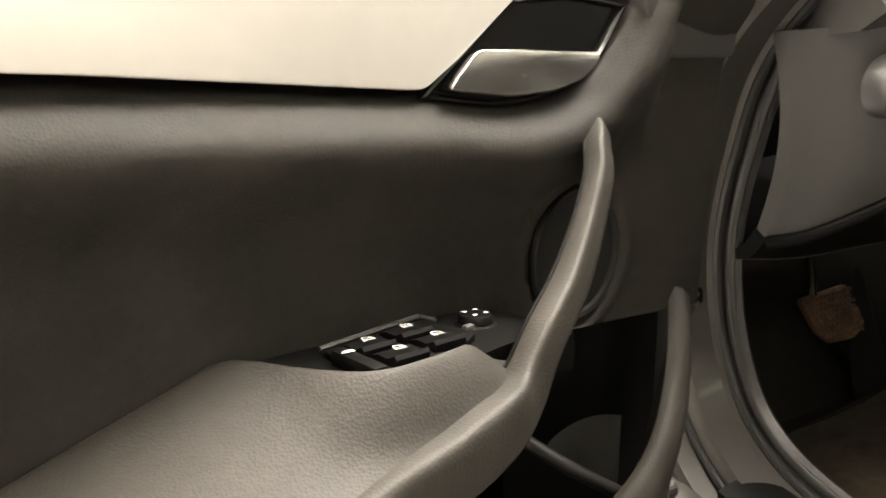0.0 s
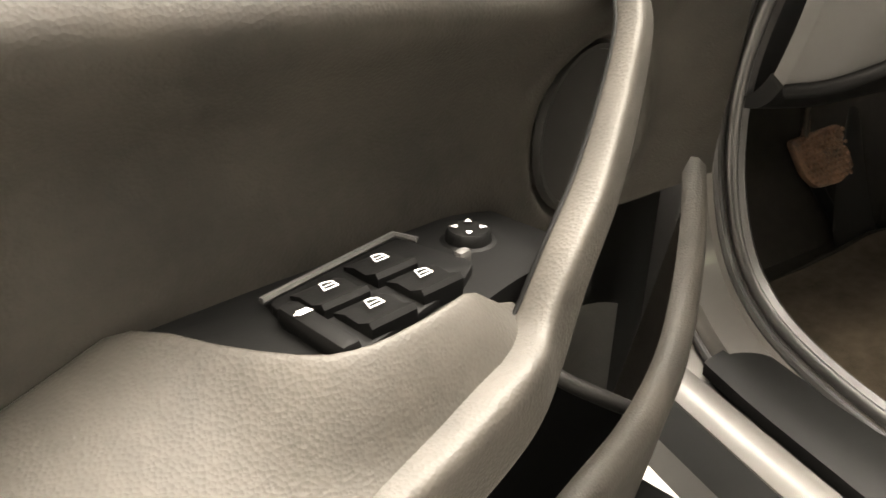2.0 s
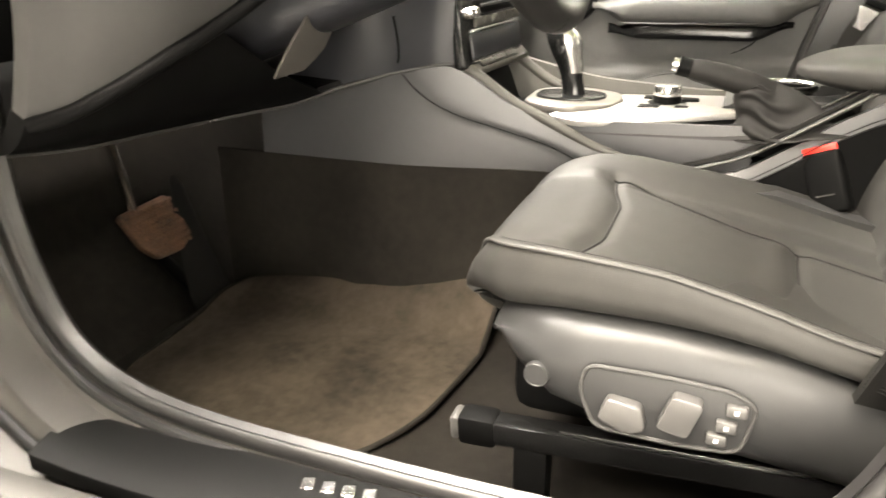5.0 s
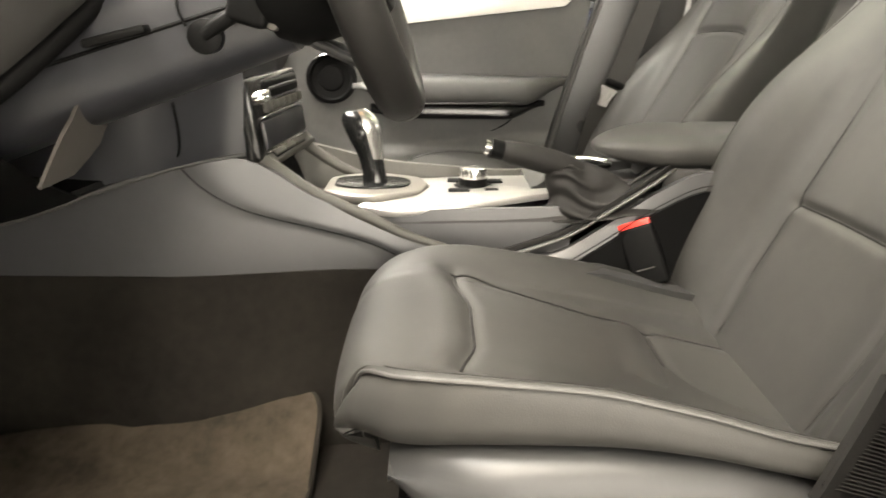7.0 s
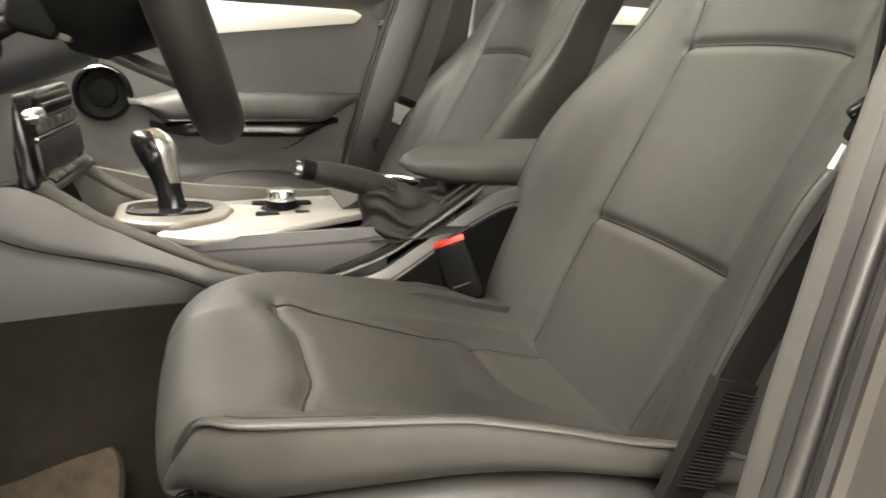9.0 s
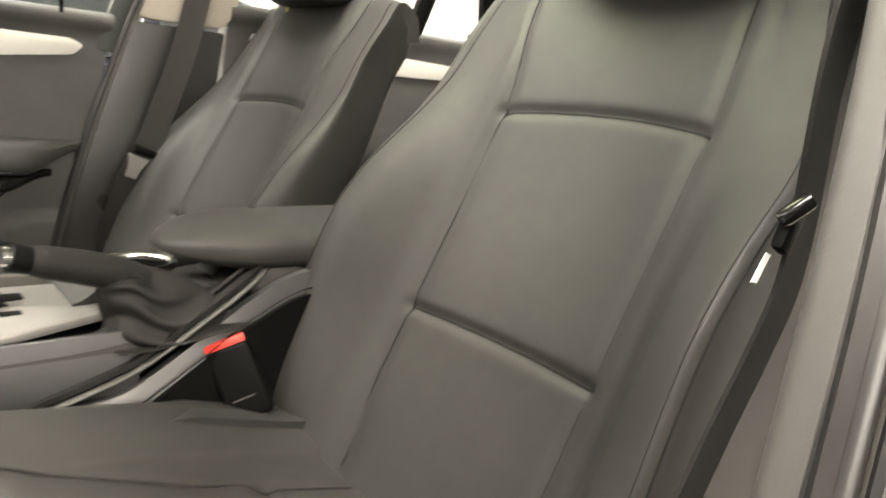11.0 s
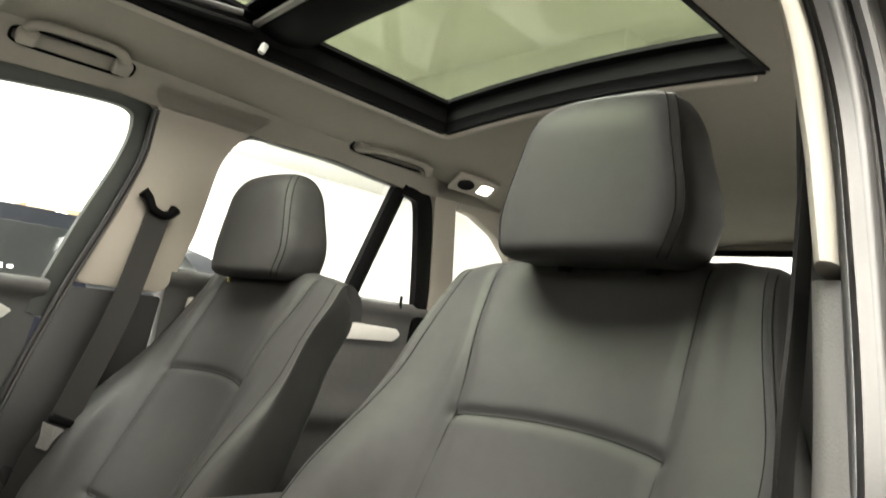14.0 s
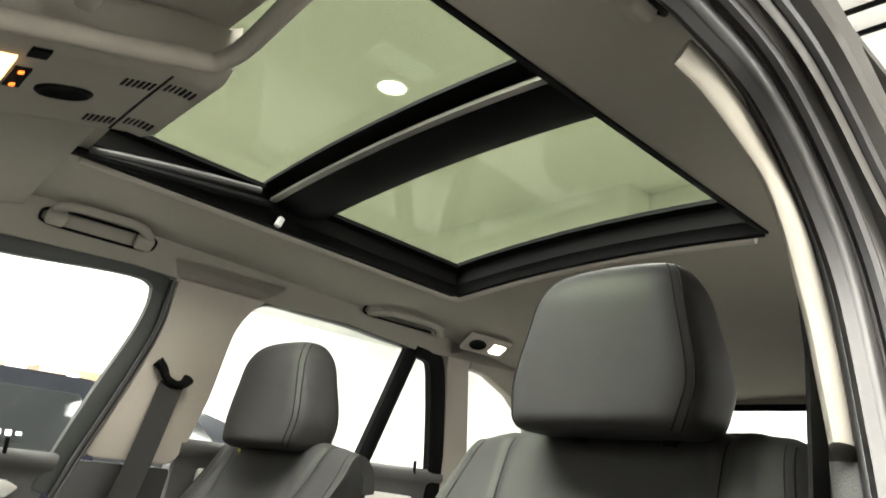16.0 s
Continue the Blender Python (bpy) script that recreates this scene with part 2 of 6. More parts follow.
def band(path, profile, bm=None, up=(1, 0, 0), loop=False, closed=True):
    """Sweep a closed profile [(a, b)] along path: a along up, b along the in-plane outward side."""
    rings = []
    n = len(path)
    upv = Vector(up)
    for i, p in enumerate(path):
        t = (path[(i + 1) % n] - path[i - 1]) if loop else (path[min(n - 1, i + 1)] - path[max(0, i - 1)])
        out = t.normalized().cross(upv).normalized()
        rings.append([p + upv * a + out * b for a, b in profile])
    return loft(rings, loop=loop, bm=bm, closed=closed, caps=closed)


def rbox(size, bevel=0.004, segs=2, m=None, bm=None):
    """A box with rounded edges, centred, put at the pose m."""
    b = bmesh.new()
    bmesh.ops.create_cube(b, size=1)
    bmesh.ops.scale(b, vec=size, verts=b.verts)
    if bevel:
        bmesh.ops.bevel(b, geom=b.edges[:], offset=min(bevel, min(size) * 0.49), segments=segs, affect="EDGES", profile=0.5)
    return put(b, m, bm)


def put(b, m=None, bm=None):
    """Move b by the pose m, and join it to bm if given."""
    if m is not None:
        bmesh.ops.transform(b, matrix=m, verts=b.verts)
    if bm is None:
        return b
    me = bpy.data.meshes.new("joining")
    b.to_mesh(me)
    b.free()
    bm.from_mesh(me)
    bpy.data.meshes.remove(me)
    return bm


def prism(poly, depth, bevel=0.003, segs=2, m=None, bm=None, place=None):
    """Extrude a flat outline [(x, y)] by depth along z, round its edges, put it at m; place maps the points instead."""
    b = bmesh.new()
    f = b.faces.new([b.verts.new((x, y, 0)) for x, y in poly])
    r = bmesh.ops.extrude_face_region(b, geom=[f])
    bmesh.ops.translate(b, vec=(0, 0, depth), verts=[v for v in r["geom"] if isinstance(v, bmesh.types.BMVert)])
    bmesh.ops.recalc_face_normals(b, faces=b.faces)
    if bevel:
        edges = [e for e in b.edges if e.calc_face_angle(0) > radians(25)]
        bmesh.ops.bevel(b, geom=edges, offset=bevel, segments=segs, affect="EDGES", profile=0.5, clamp_overlap=True)
    if place:
        for v in b.verts:
            v.co = place(v.co)
    return put(b, m, bm)


def rounded(poly, r, n=5):
    """Outline with its corners rounded by r."""
    out = []
    k = len(poly)
    for i in range(k):
        a, b, c = (Vector(poly[j % k]) for j in (i - 1, i, i + 1))
        d1, d2 = (a - b), (c - b)
        q = min(r, d1.length * 0.45, d2.length * 0.45)
        p1, p2 = b + d1.normalized() * q, b + d2.normalized() * q
        for j in range(n + 1):
            f = j / n
            out.append(tuple((1 - f) ** 2 * p1 + 2 * f * (1 - f) * b + f * f * p2))
    return out


def sheet(fn, us, vs, thick, bm=None):
    """A closed sheet over the grid us x vs: fn(u, v) gives the face, thick the vector to its back."""
    rows = [[Vector(fn(u, v)) for v in vs] for u in us]
    bm = bm or bmesh.new()
    th = Vector(thick)
    A = [[bm.verts.new(p) for p in r] for r in rows]
    B = [[bm.verts.new(p + th) for p in r] for r in rows]
    n, k = len(us), len(vs)
    for i in range(n - 1):
        for j in range(k - 1):
            bm.faces.new((A[i][j], A[i + 1][j], A[i + 1][j + 1], A[i][j + 1]))
            bm.faces.new((B[i][j], B[i][j + 1], B[i + 1][j + 1], B[i + 1][j]))
    for i in range(n - 1):
        bm.faces.new((A[i][0], B[i][0], B[i + 1][0], A[i + 1][0]))
        bm.faces.new((A[i][-1], A[i + 1][-1], B[i + 1][-1], B[i][-1]))
    for j in range(k - 1):
        bm.faces.new((A[0][j], A[0][j + 1], B[0][j + 1], B[0][j]))
        bm.faces.new((A[-1][j], B[-1][j], B[-1][j + 1], A[-1][j + 1]))
    return bm


def lin(a, b, n):
    return [a + (b - a) * i / (n - 1) for i in range(n)]


def spline1(xs, ys, x):
    """Smooth value at x through the knots."""
    if x <= xs[0]:
        return ys[0]
    if x >= xs[-1]:
        return ys[-1]
    k = max(i for i in range(len(xs)) if xs[i] <= x)
    k = min(k, len(xs) - 2)
    h = xs[k + 1] - xs[k]
    f = (x - xs[k]) / h
    m0 = (ys[k + 1] - ys[max(0, k - 1)]) / (xs[k + 1] - xs[max(0, k - 1)]) * h
    m1 = (ys[min(len(ys) - 1, k + 2)] - ys[k]) / (xs[min(len(xs) - 1, k + 2)] - xs[k]) * h
    return (2 * f ** 3 - 3 * f * f + 1) * ys[k] + (f ** 3 - 2 * f * f + f) * m0 + (3 * f * f - 2 * f ** 3) * ys[k + 1] + (f ** 3 - f * f) * m1


def smooth(a, b, x):
    f = max(0.0, min(1.0, (x - a) / (b - a)))
    return f * f * (3 - 2 * f)




# ---- the showroom round the car ----
def room():
    tagged(part("floor", sheet(lambda u, v: (u, v, 0), lin(-7, 9, 3), lin(-9, 10, 3), (0, 0, -0.2)), FLOORT), "pale glossy tiled showroom floor", "floor", kind="structure")
    tagged(part("ceiling", sheet(lambda u, v: (u, v, 3.6), lin(-7, 9, 3), lin(-9, 10, 3), (0, 0, 0.2)), CEILP), "white plastered showroom ceiling", "ceiling", kind="structure")
    for name, size, at in (("wall_east", (0.2, 19, 3.6), (9.1, 0.5, 1.8)), ("wall_west", (0.2, 19, 3.6), (-7.1, 0.5, 1.8)),
                           ("wall_south", (16, 0.2, 3.6), (1, -9.1, 1.8)), ("wall_north", (16, 0.2, 3.6), (1, 10.1, 1.8))):
        tagged(part(name, rbox(size, 0, m=pose(*at)), WALLP), "plain white painted showroom wall", "wall", kind="structure")


room()


# ---- the car's shell ----
def wx(z):
    """Inner face of the right side, leaning in towards the roof."""
    return 0.66 - 0.16 * max(0.0, z - 0.95) - 0.35 * max(0.0, z - 1.33)


def side(s):
    """Maps an outline point (y, z, depth) onto the car's right (s = 1) or left (s = -1) side."""
    return lambda c: Vector((s * (wx(c.y) + c.z), c.x, c.y))


def zh(x, y):
    """Underside of the roof lining."""
    z = 1.486 - 0.13 * x * x - 0.035 * x - 0.6 * max(0.0, abs(x) - 0.5) ** 2 - 0.032 * (0.06 - y)
    z -= 0.28 * max(0.0, y - 0.16) + 0.07 * max(0.0, -0.75 - y) ** 1.5
    return z


ROOF_X, ROOF_Y = (-0.36, 0.35), (-0.695, 0.135)


def headliner():
    bm = bmesh.new()
    xs = sorted(set(lin(-0.60, ROOF_X[0], 7) + lin(*ROOF_X, 15) + lin(ROOF_X[1], 0.60, 7)))
    ys = sorted(set(lin(-1.75, ROOF_Y[0], 15) + lin(*ROOF_Y, 15) + lin(ROOF_Y[1], 0.62, 10)))
    vt = {}

    def v(i, j):
        if (i, j) not in vt:
            vt[i, j] = bm.verts.new((xs[i], ys[j], zh(xs[i], ys[j])))
        return vt[i, j]
    for i in range(len(xs) - 1):
        for j in range(len(ys) - 1):
            cx, cy = (xs[i] + xs[i + 1]) / 2, (ys[j] + ys[j + 1]) / 2
            if ROOF_X[0] < cx < ROOF_X[1] and ROOF_Y[0] < cy < ROOF_Y[1]:
                continue
            bm.faces.new((v(i, j), v(i + 1, j), v(i + 1, j + 1), v(i, j + 1)))
    r = bmesh.ops.extrude_face_region(bm, geom=bm.faces[:])
    bmesh.ops.translate(bm, vec=(0, 0, 0.012), verts=[e for e in r["geom"] if isinstance(e, bmesh.types.BMVert)])
    tagged(part("ceiling_lining", bm, HEADL), "cream woven roof lining round the glass roof", "headliner", kind="structure")


def roof_skin():
    bm = sheet(lambda x, y: (x, y, zh(x, y) + 0.052 if abs(x) < 0.58 else zh(x, y) + 0.03), lin(-0.66, ROOF_X[0] - 0.05, 8), lin(-1.8, 0.65, 16), (0, 0, 0.008))
    bm = sheet(lambda x, y: (x, y, zh(x, y) + 0.052), lin(ROOF_X[1] + 0.05, 0.66, 8), lin(-1.8, 0.65, 16), (0, 0, 0.008), bm)
    bm = sheet(lambda x, y: (x, y, zh(x, y) + 0.052), lin(ROOF_X[0] - 0.05, ROOF_X[1] + 0.05, 8), lin(-1.8, ROOF_Y[0] - 0.03, 8), (0, 0, 0.008), bm)
    bm = sheet(lambda x, y: (x, y, zh(x, y) + 0.052), lin(ROOF_X[0] - 0.05, ROOF_X[1] + 0.05, 8), lin(0.30, 0.65, 5), (0, 0, 0.008), bm)
    tagged(part("roof", bm, PAINT), "grey metallic steel roof skin of the car", "roof", kind="structure")


def sunroof():
    t = thing("glass_roof", (0, -0.3, 1.47), "two-panel panoramic glass roof, green-tinted, in a black frame", "sunroof")
    x0, x1 = ROOF_X
    y0, y1 = ROOF_Y
    # well of black walls round the opening
    for nm, a, b in (("frame_side", (x1, y0), (x1, y1)), ("frame_side", (x0, y0), (x0, y1)), ("frame_rear", (x0, y0), (x1, y0))):
        dx, dy = b[0] - a[0], b[1] - a[1]
        out = Vector((1, 0, 0)) if nm == "frame_side" and a[0] > 0 else Vector((-1, 0, 0)) if nm == "frame_side" else Vector((0, -1, 0))
        rings = []
        for f in lin(0, 1, 16):
            x, y = a[0] + dx * f, a[1] + dy * f
            z = zh(x, y)
            p = Vector((x, y, z - 0.003))
            rings.append([p, p + out * 0.010 + Vector((0, 0, -0.002)), p + out * 0.012 + Vector((0, 0, 0.062)), p - out * 0.03 + Vector((0, 0, 0.062)), p - out * 0.03 + Vector((0, 0, 0.054)),
                          p - out * 0.012 + Vector((0, 0, 0.05)), p - out * 0.010 + Vector((0, 0, 0.02)), p - out * 0.004 + Vector((0, 0, 0.014))])
        part(nm, loft(rings), BLACK, t)
    zr = lambda x, y: zh(x, y) + 0.058
    part("crossbeam", sheet(lambda x, y: (x, y, zh(x, -0.3) + 0.028 + 0.012 * (abs(y + 0.255) / 0.055) ** 2), lin(x0, x1, 15), lin(-0.315, -0.205, 8), (0, 0, 0.03)), BLACK, t)
    part("crossbeam_strip", sheet(lambda x, y: (x, y, zh(x, -0.3) + 0.036), lin(x0 + 0.01, x1 - 0.02, 13), lin(-0.200, -0.187, 3), (0, 0, 0.006)), BRONZE, t, "bare metal strip along the crossbeam")
    part("front_glass_edge", sheet(lambda x, y: (x, y, zh(x, -0.2) + 0.055), lin(x0, x1, 13), lin(-0.21, -0.165, 3), (0, 0, 0.006)), BLACK, t)
    g1 = part("rear_glass", sheet(lambda x, y: (x, y, zr(x, y)), lin(x0 - 0.02, x1 + 0.02, 9), lin(y0 - 0.02, -0.27, 9), (0, 0, 0.005)), ROOFGLASS, t, "fixed green-tinted glass panel")
    g2 = part("front_glass", sheet(lambda x, y: (x, y, zr(x, -0.2) + 0.014), lin(x0 - 0.02, x1 + 0.02, 9), lin(-0.20, 0.32, 9), (0, 0, 0.005)), ROOFGLASS, t, "sliding green-tinted glass panel")
    for g in (g1, g2):
        g.visible_shadow = False
    # rounded roof lining edge round the opening, coloured paler for light through the glass
    lip = [Vector((x1 + 0.018, y, zh(x1, y) - 0.004)) for y in lin(y1, y0 + 0.02, 14)] + [Vector((x1 + 0.018 - 0.02 * (1 - math.cos(a)), y0 + 0.02 - 0.038 * math.sin(a), zh(x1, y0) - 0.004)) for a in (0.4, 0.8, 1.2)] + [Vector((x, y0 - 0.018, zh(x, y0) - 0.004)) for x in lin(x1 - 0.01, x0 + 0.02, 14)]
    part("opening_lip", tube(lip, 0.008, 10), CREAM, t, "cream rounded edge of the opening")
    # guide rail and wind deflector arm along the right side
    x = x1 - 0.018
    part("slide_rail", tube(catmull([(x, 0.16, 1.452), (x, 0.02, 1.462), (x, -0.19, 1.478)], 10), 0.008, 8), BLACK, t)
    part("deflector_arm", tube(catmull([(x1 - 0.045, 0.14, 1.452), (x1 - 0.05, 0.0, 1.470), (x1 - 0.05, -0.15, 1.486)], 10), 0.006, 8), HARD, t)
    part("rail_clip", rbox((0.012, 0.012, 0.02), 0.003, m=pose(x1 - 0.018, -0.215, 1.452, 20, 0, 0)), LABEL, t, "small white plastic end clip")


headliner()
roof_skin()
sunroof()

# outlines (y, z) on the right side
FRONT_WIN = [(0.75, 0.985), (0.55, 1.22), (0.35, 1.335), (0.10, 1.352), (-0.06, 1.362), (-0.13, 1.345), (-0.135, 1.31), (-0.05, 0.985)]
REAR_WIN = [(-0.262, 1.035), (-0.28, 1.10), (-0.305, 1.30), (-0.345, 1.355), (-0.43, 1.365), (-0.62, 1.362), (-0.765, 1.352), (-0.665, 1.04)]
FIXED_WIN = [(-0.735, 1.045), (-0.81, 1.338), (-0.842, 1.325), (-0.915, 1.06), (-0.90, 1.05)]
QUARTER_WIN = [(-1.062, 1.112), (-1.002, 1.325), (-1.07, 1.318), (-1.178, 1.277), (-1.25, 1.225), (-1.295, 1.18), (-1.30, 1.14)]


def b_pillar(s):
    t = thing("b_pillar_trim", (s * 0.64, -0.16, 0.4), "two-tone B-pillar lining, cream plastic above dark plastic", "pillar trim", "pillar linings")
    if s > 0:
        up = [(-0.155, 1.345), (-0.151, 1.25), (-0.126, 1.155), (-0.100, 1.08), (-0.070, 1.0), (-0.246, 1.0), (-0.268, 1.05), (-0.288, 1.14), (-0.304, 1.28), (-0.325, 1.325), (-0.352, 1.358), (-0.40, 1.40), (-0.12, 1.40)]
        lo = [(-0.066, 0.992), (-0.038, 0.905), (-0.008, 0.81), (0.052, 0.60), (0.085, 0.42), (-0.17, 0.42), (-0.20, 0.60), (-0.246, 0.992)]
    else:
        up = [(-0.165, 1.385), (-0.157, 1.30), (-0.155, 1.07), (-0.232, 1.075), (-0.262, 1.20), (-0.30, 1.385)]
    if s > 0:
        part("upper_lining", prism(rounded(up, 0.02, 3), 0.03, 0.006, 3, place=side(s)), CREAM, t, "cream plastic upper half")
    else:
        strip = catmull([(-0.669, -0.142, 1.066), (-0.657, -0.152, 1.121), (-0.644, -0.162, 1.178), (-0.630, -0.158, 1.249), (-0.612, -0.146, 1.31), (-0.592, -0.098, 1.364), (-0.580, -0.07, 1.385)], 30)
        part("upper_lining", tube(strip, lambda f: 0.026 - 0.005 * f, 20, flat=0.34, up=(1, 0, 0)), HEADL, t, "cream plastic upper half")
        part("back_lining", prism(rounded([(-0.225, 1.40), (-0.225, 1.07), (-0.255, 1.075), (-0.285, 1.20), (-0.32, 1.40)], 0.01, 3), 0.02, 0.004, 2, place=side(s)), CREAM, t)
    if s > 0:
        part("lower_lining", prism(rounded(lo, 0.01, 3), 0.034, 0.012, 4, place=side(s)), SATINPLA, t, "dark satin plastic lower half")
    else:
        rings = []
        for p in catmull([(-0.669, -0.140, 1.060), (-0.699, -0.078, 0.95), (-0.716, -0.036, 0.85), (-0.723, -0.010, 0.75), (-0.726, 0.010, 0.65), (-0.728, 0.03, 0.50), (-0.728, 0.04, 0.42)], 40):
            rings.append([p + Vector((q.x, q.y, 0)) for q in catmull([(-0.016, 0.0, 0), (0.0, 0.003, 0), (0.010, 0.0, 0), (0.016, -0.010, 0), (0.017, -0.05, 0), (0.016, -0.12, 0), (-0.016, -0.12, 0), (-0.018, -0.05, 0)], 28, closed=True)])
        part("lower_lining", loft(rings), PILLARPLA, t, "grained grey plastic lower half")


b_pillar(1)
b_pillar(-1)


def frame_bar(name, pts, w, material, label, depth=0.02, at=0.0, kind="structure"):
    """A bar along points (y, z) on the right side."""
    path = [Vector((wx(z) + at, y, z)) for y, z in pts]
    bm = band(path, [(0, -w / 2), (depth, -w / 2), (depth, w / 2), (0, w / 2), (-0.004, w / 4), (-0.004, -w / 4)])
    return tagged(part(name, bm, material), label, "window frame", kind=kind)


frame_bar("window_frame_1", [tuple(p)[:2] for p in catmull([(y, z, 0) for y, z in [(0.35, 1.335), (0.14, 1.348), (-0.04, 1.362), (-0.108, 1.356), (-0.134, 1.322), (-0.124, 1.245), (-0.080, 1.12), (-0.046, 1.012), (-0.022, 0.93)]], 40)], 0.040, DOORFRAME, "dark grey front window frame", 0.02, 0.008)
frame_bar("window_frame_2", [tuple(p)[:2] for p in catmull([(y, z, 0) for y, z in [(-0.335, 1.345), (-0.37, 1.360), (-0.45, 1.361), (-0.58, 1.360), (-0.70, 1.352), (-0.83, 1.345)]], 30)], 0.012, RUBBER, "thin black rubber rear window frame", 0.02, 0.008)
frame_bar("window_divider", [(-0.797, 1.345), (-0.715, 1.035)], 0.040, BLACK, "black sloping divider bar of the rear window", 0.02, 0.006)
frame_bar("window_frame_3", [tuple(p)[:2] for p in catmull([(y, z, 0) for y, z in [(-0.80, 1.352), (-0.875, 1.335), (-0.912, 1.25), (-0.962, 1.05), (-0.972, 0.95)]], 20)], 0.052, BLACK, "black rear door window frame", 0.022, 0.004)


def glass_side(outline, name):
    bm = prism(outline, 0.004, 0, place=lambda c: Vector((wx(c.y) + 0.03 + c.z, c.x, c.y)))
    g = tagged(part(name, bm, SIDEGLASS), "clear car side window glass", "window", kind="structure")
    g.visible_shadow = False


glass_side(FRONT_WIN, "window_1")
glass_side(REAR_WIN, "window_2")
glass_side(FIXED_WIN, "window_3")
glass_side(QUARTER_WIN, "window_4")


def wall_piece(name, outline, material, label, depth=0.03, r=0.01, s=1, bev=0.004):
    bm = prism(rounded(outline, r, 3), depth, bev, place=side(s))
    return tagged(part(name, bm, material), label, "pillar trim", kind="structure")


wall_piece("c_pillar_trim", [(-0.90, 1.385), (-0.92, 1.33), (-0.975, 1.10), (-0.985, 1.0), (-1.075, 1.0), (-1.058, 1.11), (-1.0, 1.33), (-0.995, 1.385)], CREAM, "cream plastic C-pillar lining")
wall_piece("d_pillar_trim", [(-1.0, 1.385), (-1.004, 1.332), (-1.075, 1.324), (-1.18, 1.284), (-1.255, 1.23), (-1.302, 1.18), (-1.305, 1.13), (-1.062, 1.105), (-1.06, 1.0), (-1.75, 1.0), (-1.75, 1.385)], CREAM, "cream plastic rear side lining")
wall_piece("roof_edge_trim", [(0.62, 1.34), (0.30, 1.352), (-0.06, 1.362), (-0.16, 1.358), (-0.35, 1.357), (-0.58, 1.359), (-0.80, 1.342), (-0.90, 1.345), (-1.75, 1.36), (-1.75, 1.43), (0.62, 1.43)], HEADL, "cream roof edge lining above the windows", 0.02, 0.002)
# blacker material puts the shade beside the seat into this lining
wall_piece("left_rear_side", [(-0.27, 1.385), (-0.25, 1.07), (-0.25, 0.40), (-1.75, 0.40), (-1.75, 0.95), (-0.50, 0.98), (-0.38, 1.345), (-0.95, 1.35), (-1.0, 1.0), (-1.75, 1.0), (-1.75, 1.385)], WHEELSKIN, "rear side lining behind the pillar, darkened as if shaded", 0.03, 0.002, s=-1)


def tail():
    t = thing("tailgate", (0, -1.75, 0.5), "tailgate with a wide rear window in a cream lining", "tailgate")
    for size, at, m in (((1.3, 0.05, 0.10), (0, -1.76, 1.385), HEADL), ((1.3, 0.05, 0.55), (0, -1.76, 0.75), HARD), ((0.12, 0.05, 0.33), (0.59, -1.76, 1.18), CREAM), ((0.12, 0.05, 0.33), (-0.59, -1.76, 1.18), CREAM), ((1.1, 0.012, 0.02), (0, -1.735, 1.33), BLACK)):
        part("lining_panel", rbox(size, 0.006, m=pose(*at)), m, t)
    g = part("rear_window", rbox((1.1, 0.005, 0.33), 0, m=pose(0, -1.77, 1.18)), SIDEGLASS, t)
    g.visible_shadow = False


tail()

# ---- floor pan, firewall, footwell ----
tagged(part("floor_pan", sheet(lambda x, y: (x, y, 0.262 + 0.03 * max(0, abs(x) - 0.5) / 0.2 + 0.004 * noise.noise((x * 9, y * 9, 0))), lin(-0.72, 0.72, 25), lin(-1.75, 1.09, 40), (0, 0, -0.03)), CARPET),
       "dark brown-grey worn carpet floor of the car", "carpet", kind="structure")
tagged(part("footwell_front", sheet(lambda x, s: (x, 1.065 + 0.21 * s, 0.262 + 0.42 * s ** 1.2 + 0.004 * noise.noise((x * 9, s * 9, 3))), lin(-0.72, 0.72, 25), lin(0, 1, 16), (0, 0.04, -0.03)), CARPET),
       "dark carpet rising to the front of the footwell", "carpet", kind="structure")
tagged(part("bulkhead", rbox((1.5, 0.04, 0.7), 0.005, m=pose(0, 1.28, 0.75)), BLACK), "black bulkhead behind the dashboard", "bulkhead", kind="structure")
tagged(part("footwell_side", sheet(lambda y, z: (-0.672 + 0.010 * math.sin(z * 9), y, z), lin(0.93, 1.25, 10), lin(0.26, 0.75, 10), (-0.02, 0, 0)), CARPET), "dark kick panel beside the pedals", "carpet", kind="structure")

# ---- left door opening: sill, pillars, seals ----
LOOP = [(-0.60, 0.40, 1.375), (-0.59, 0.2, 1.405), (-0.592, 0.05, 1.415), (-0.605, -0.05, 1.40), (-0.625, -0.128, 1.35), (-0.659, -0.165, 1.223), (-0.692, -0.132, 1.077), (-0.732, -0.055, 0.90), (-0.749, -0.005, 0.73), (-0.752, 0.028, 0.56),
        (-0.742, 0.085, 0.462), (-0.735, 0.2, 0.425), (-0.735, 0.45, 0.418), (-0.736, 0.70, 0.43), (-0.724, 0.832, 0.472), (-0.705, 0.905, 0.565), (-0.696, 0.925, 0.70), (-0.692, 0.893, 0.84), (-0.685, 0.835, 0.97), (-0.665, 0.70, 1.10), (-0.63, 0.53, 1.26)]
loop_pts = catmull(LOOP, 180, closed=True)


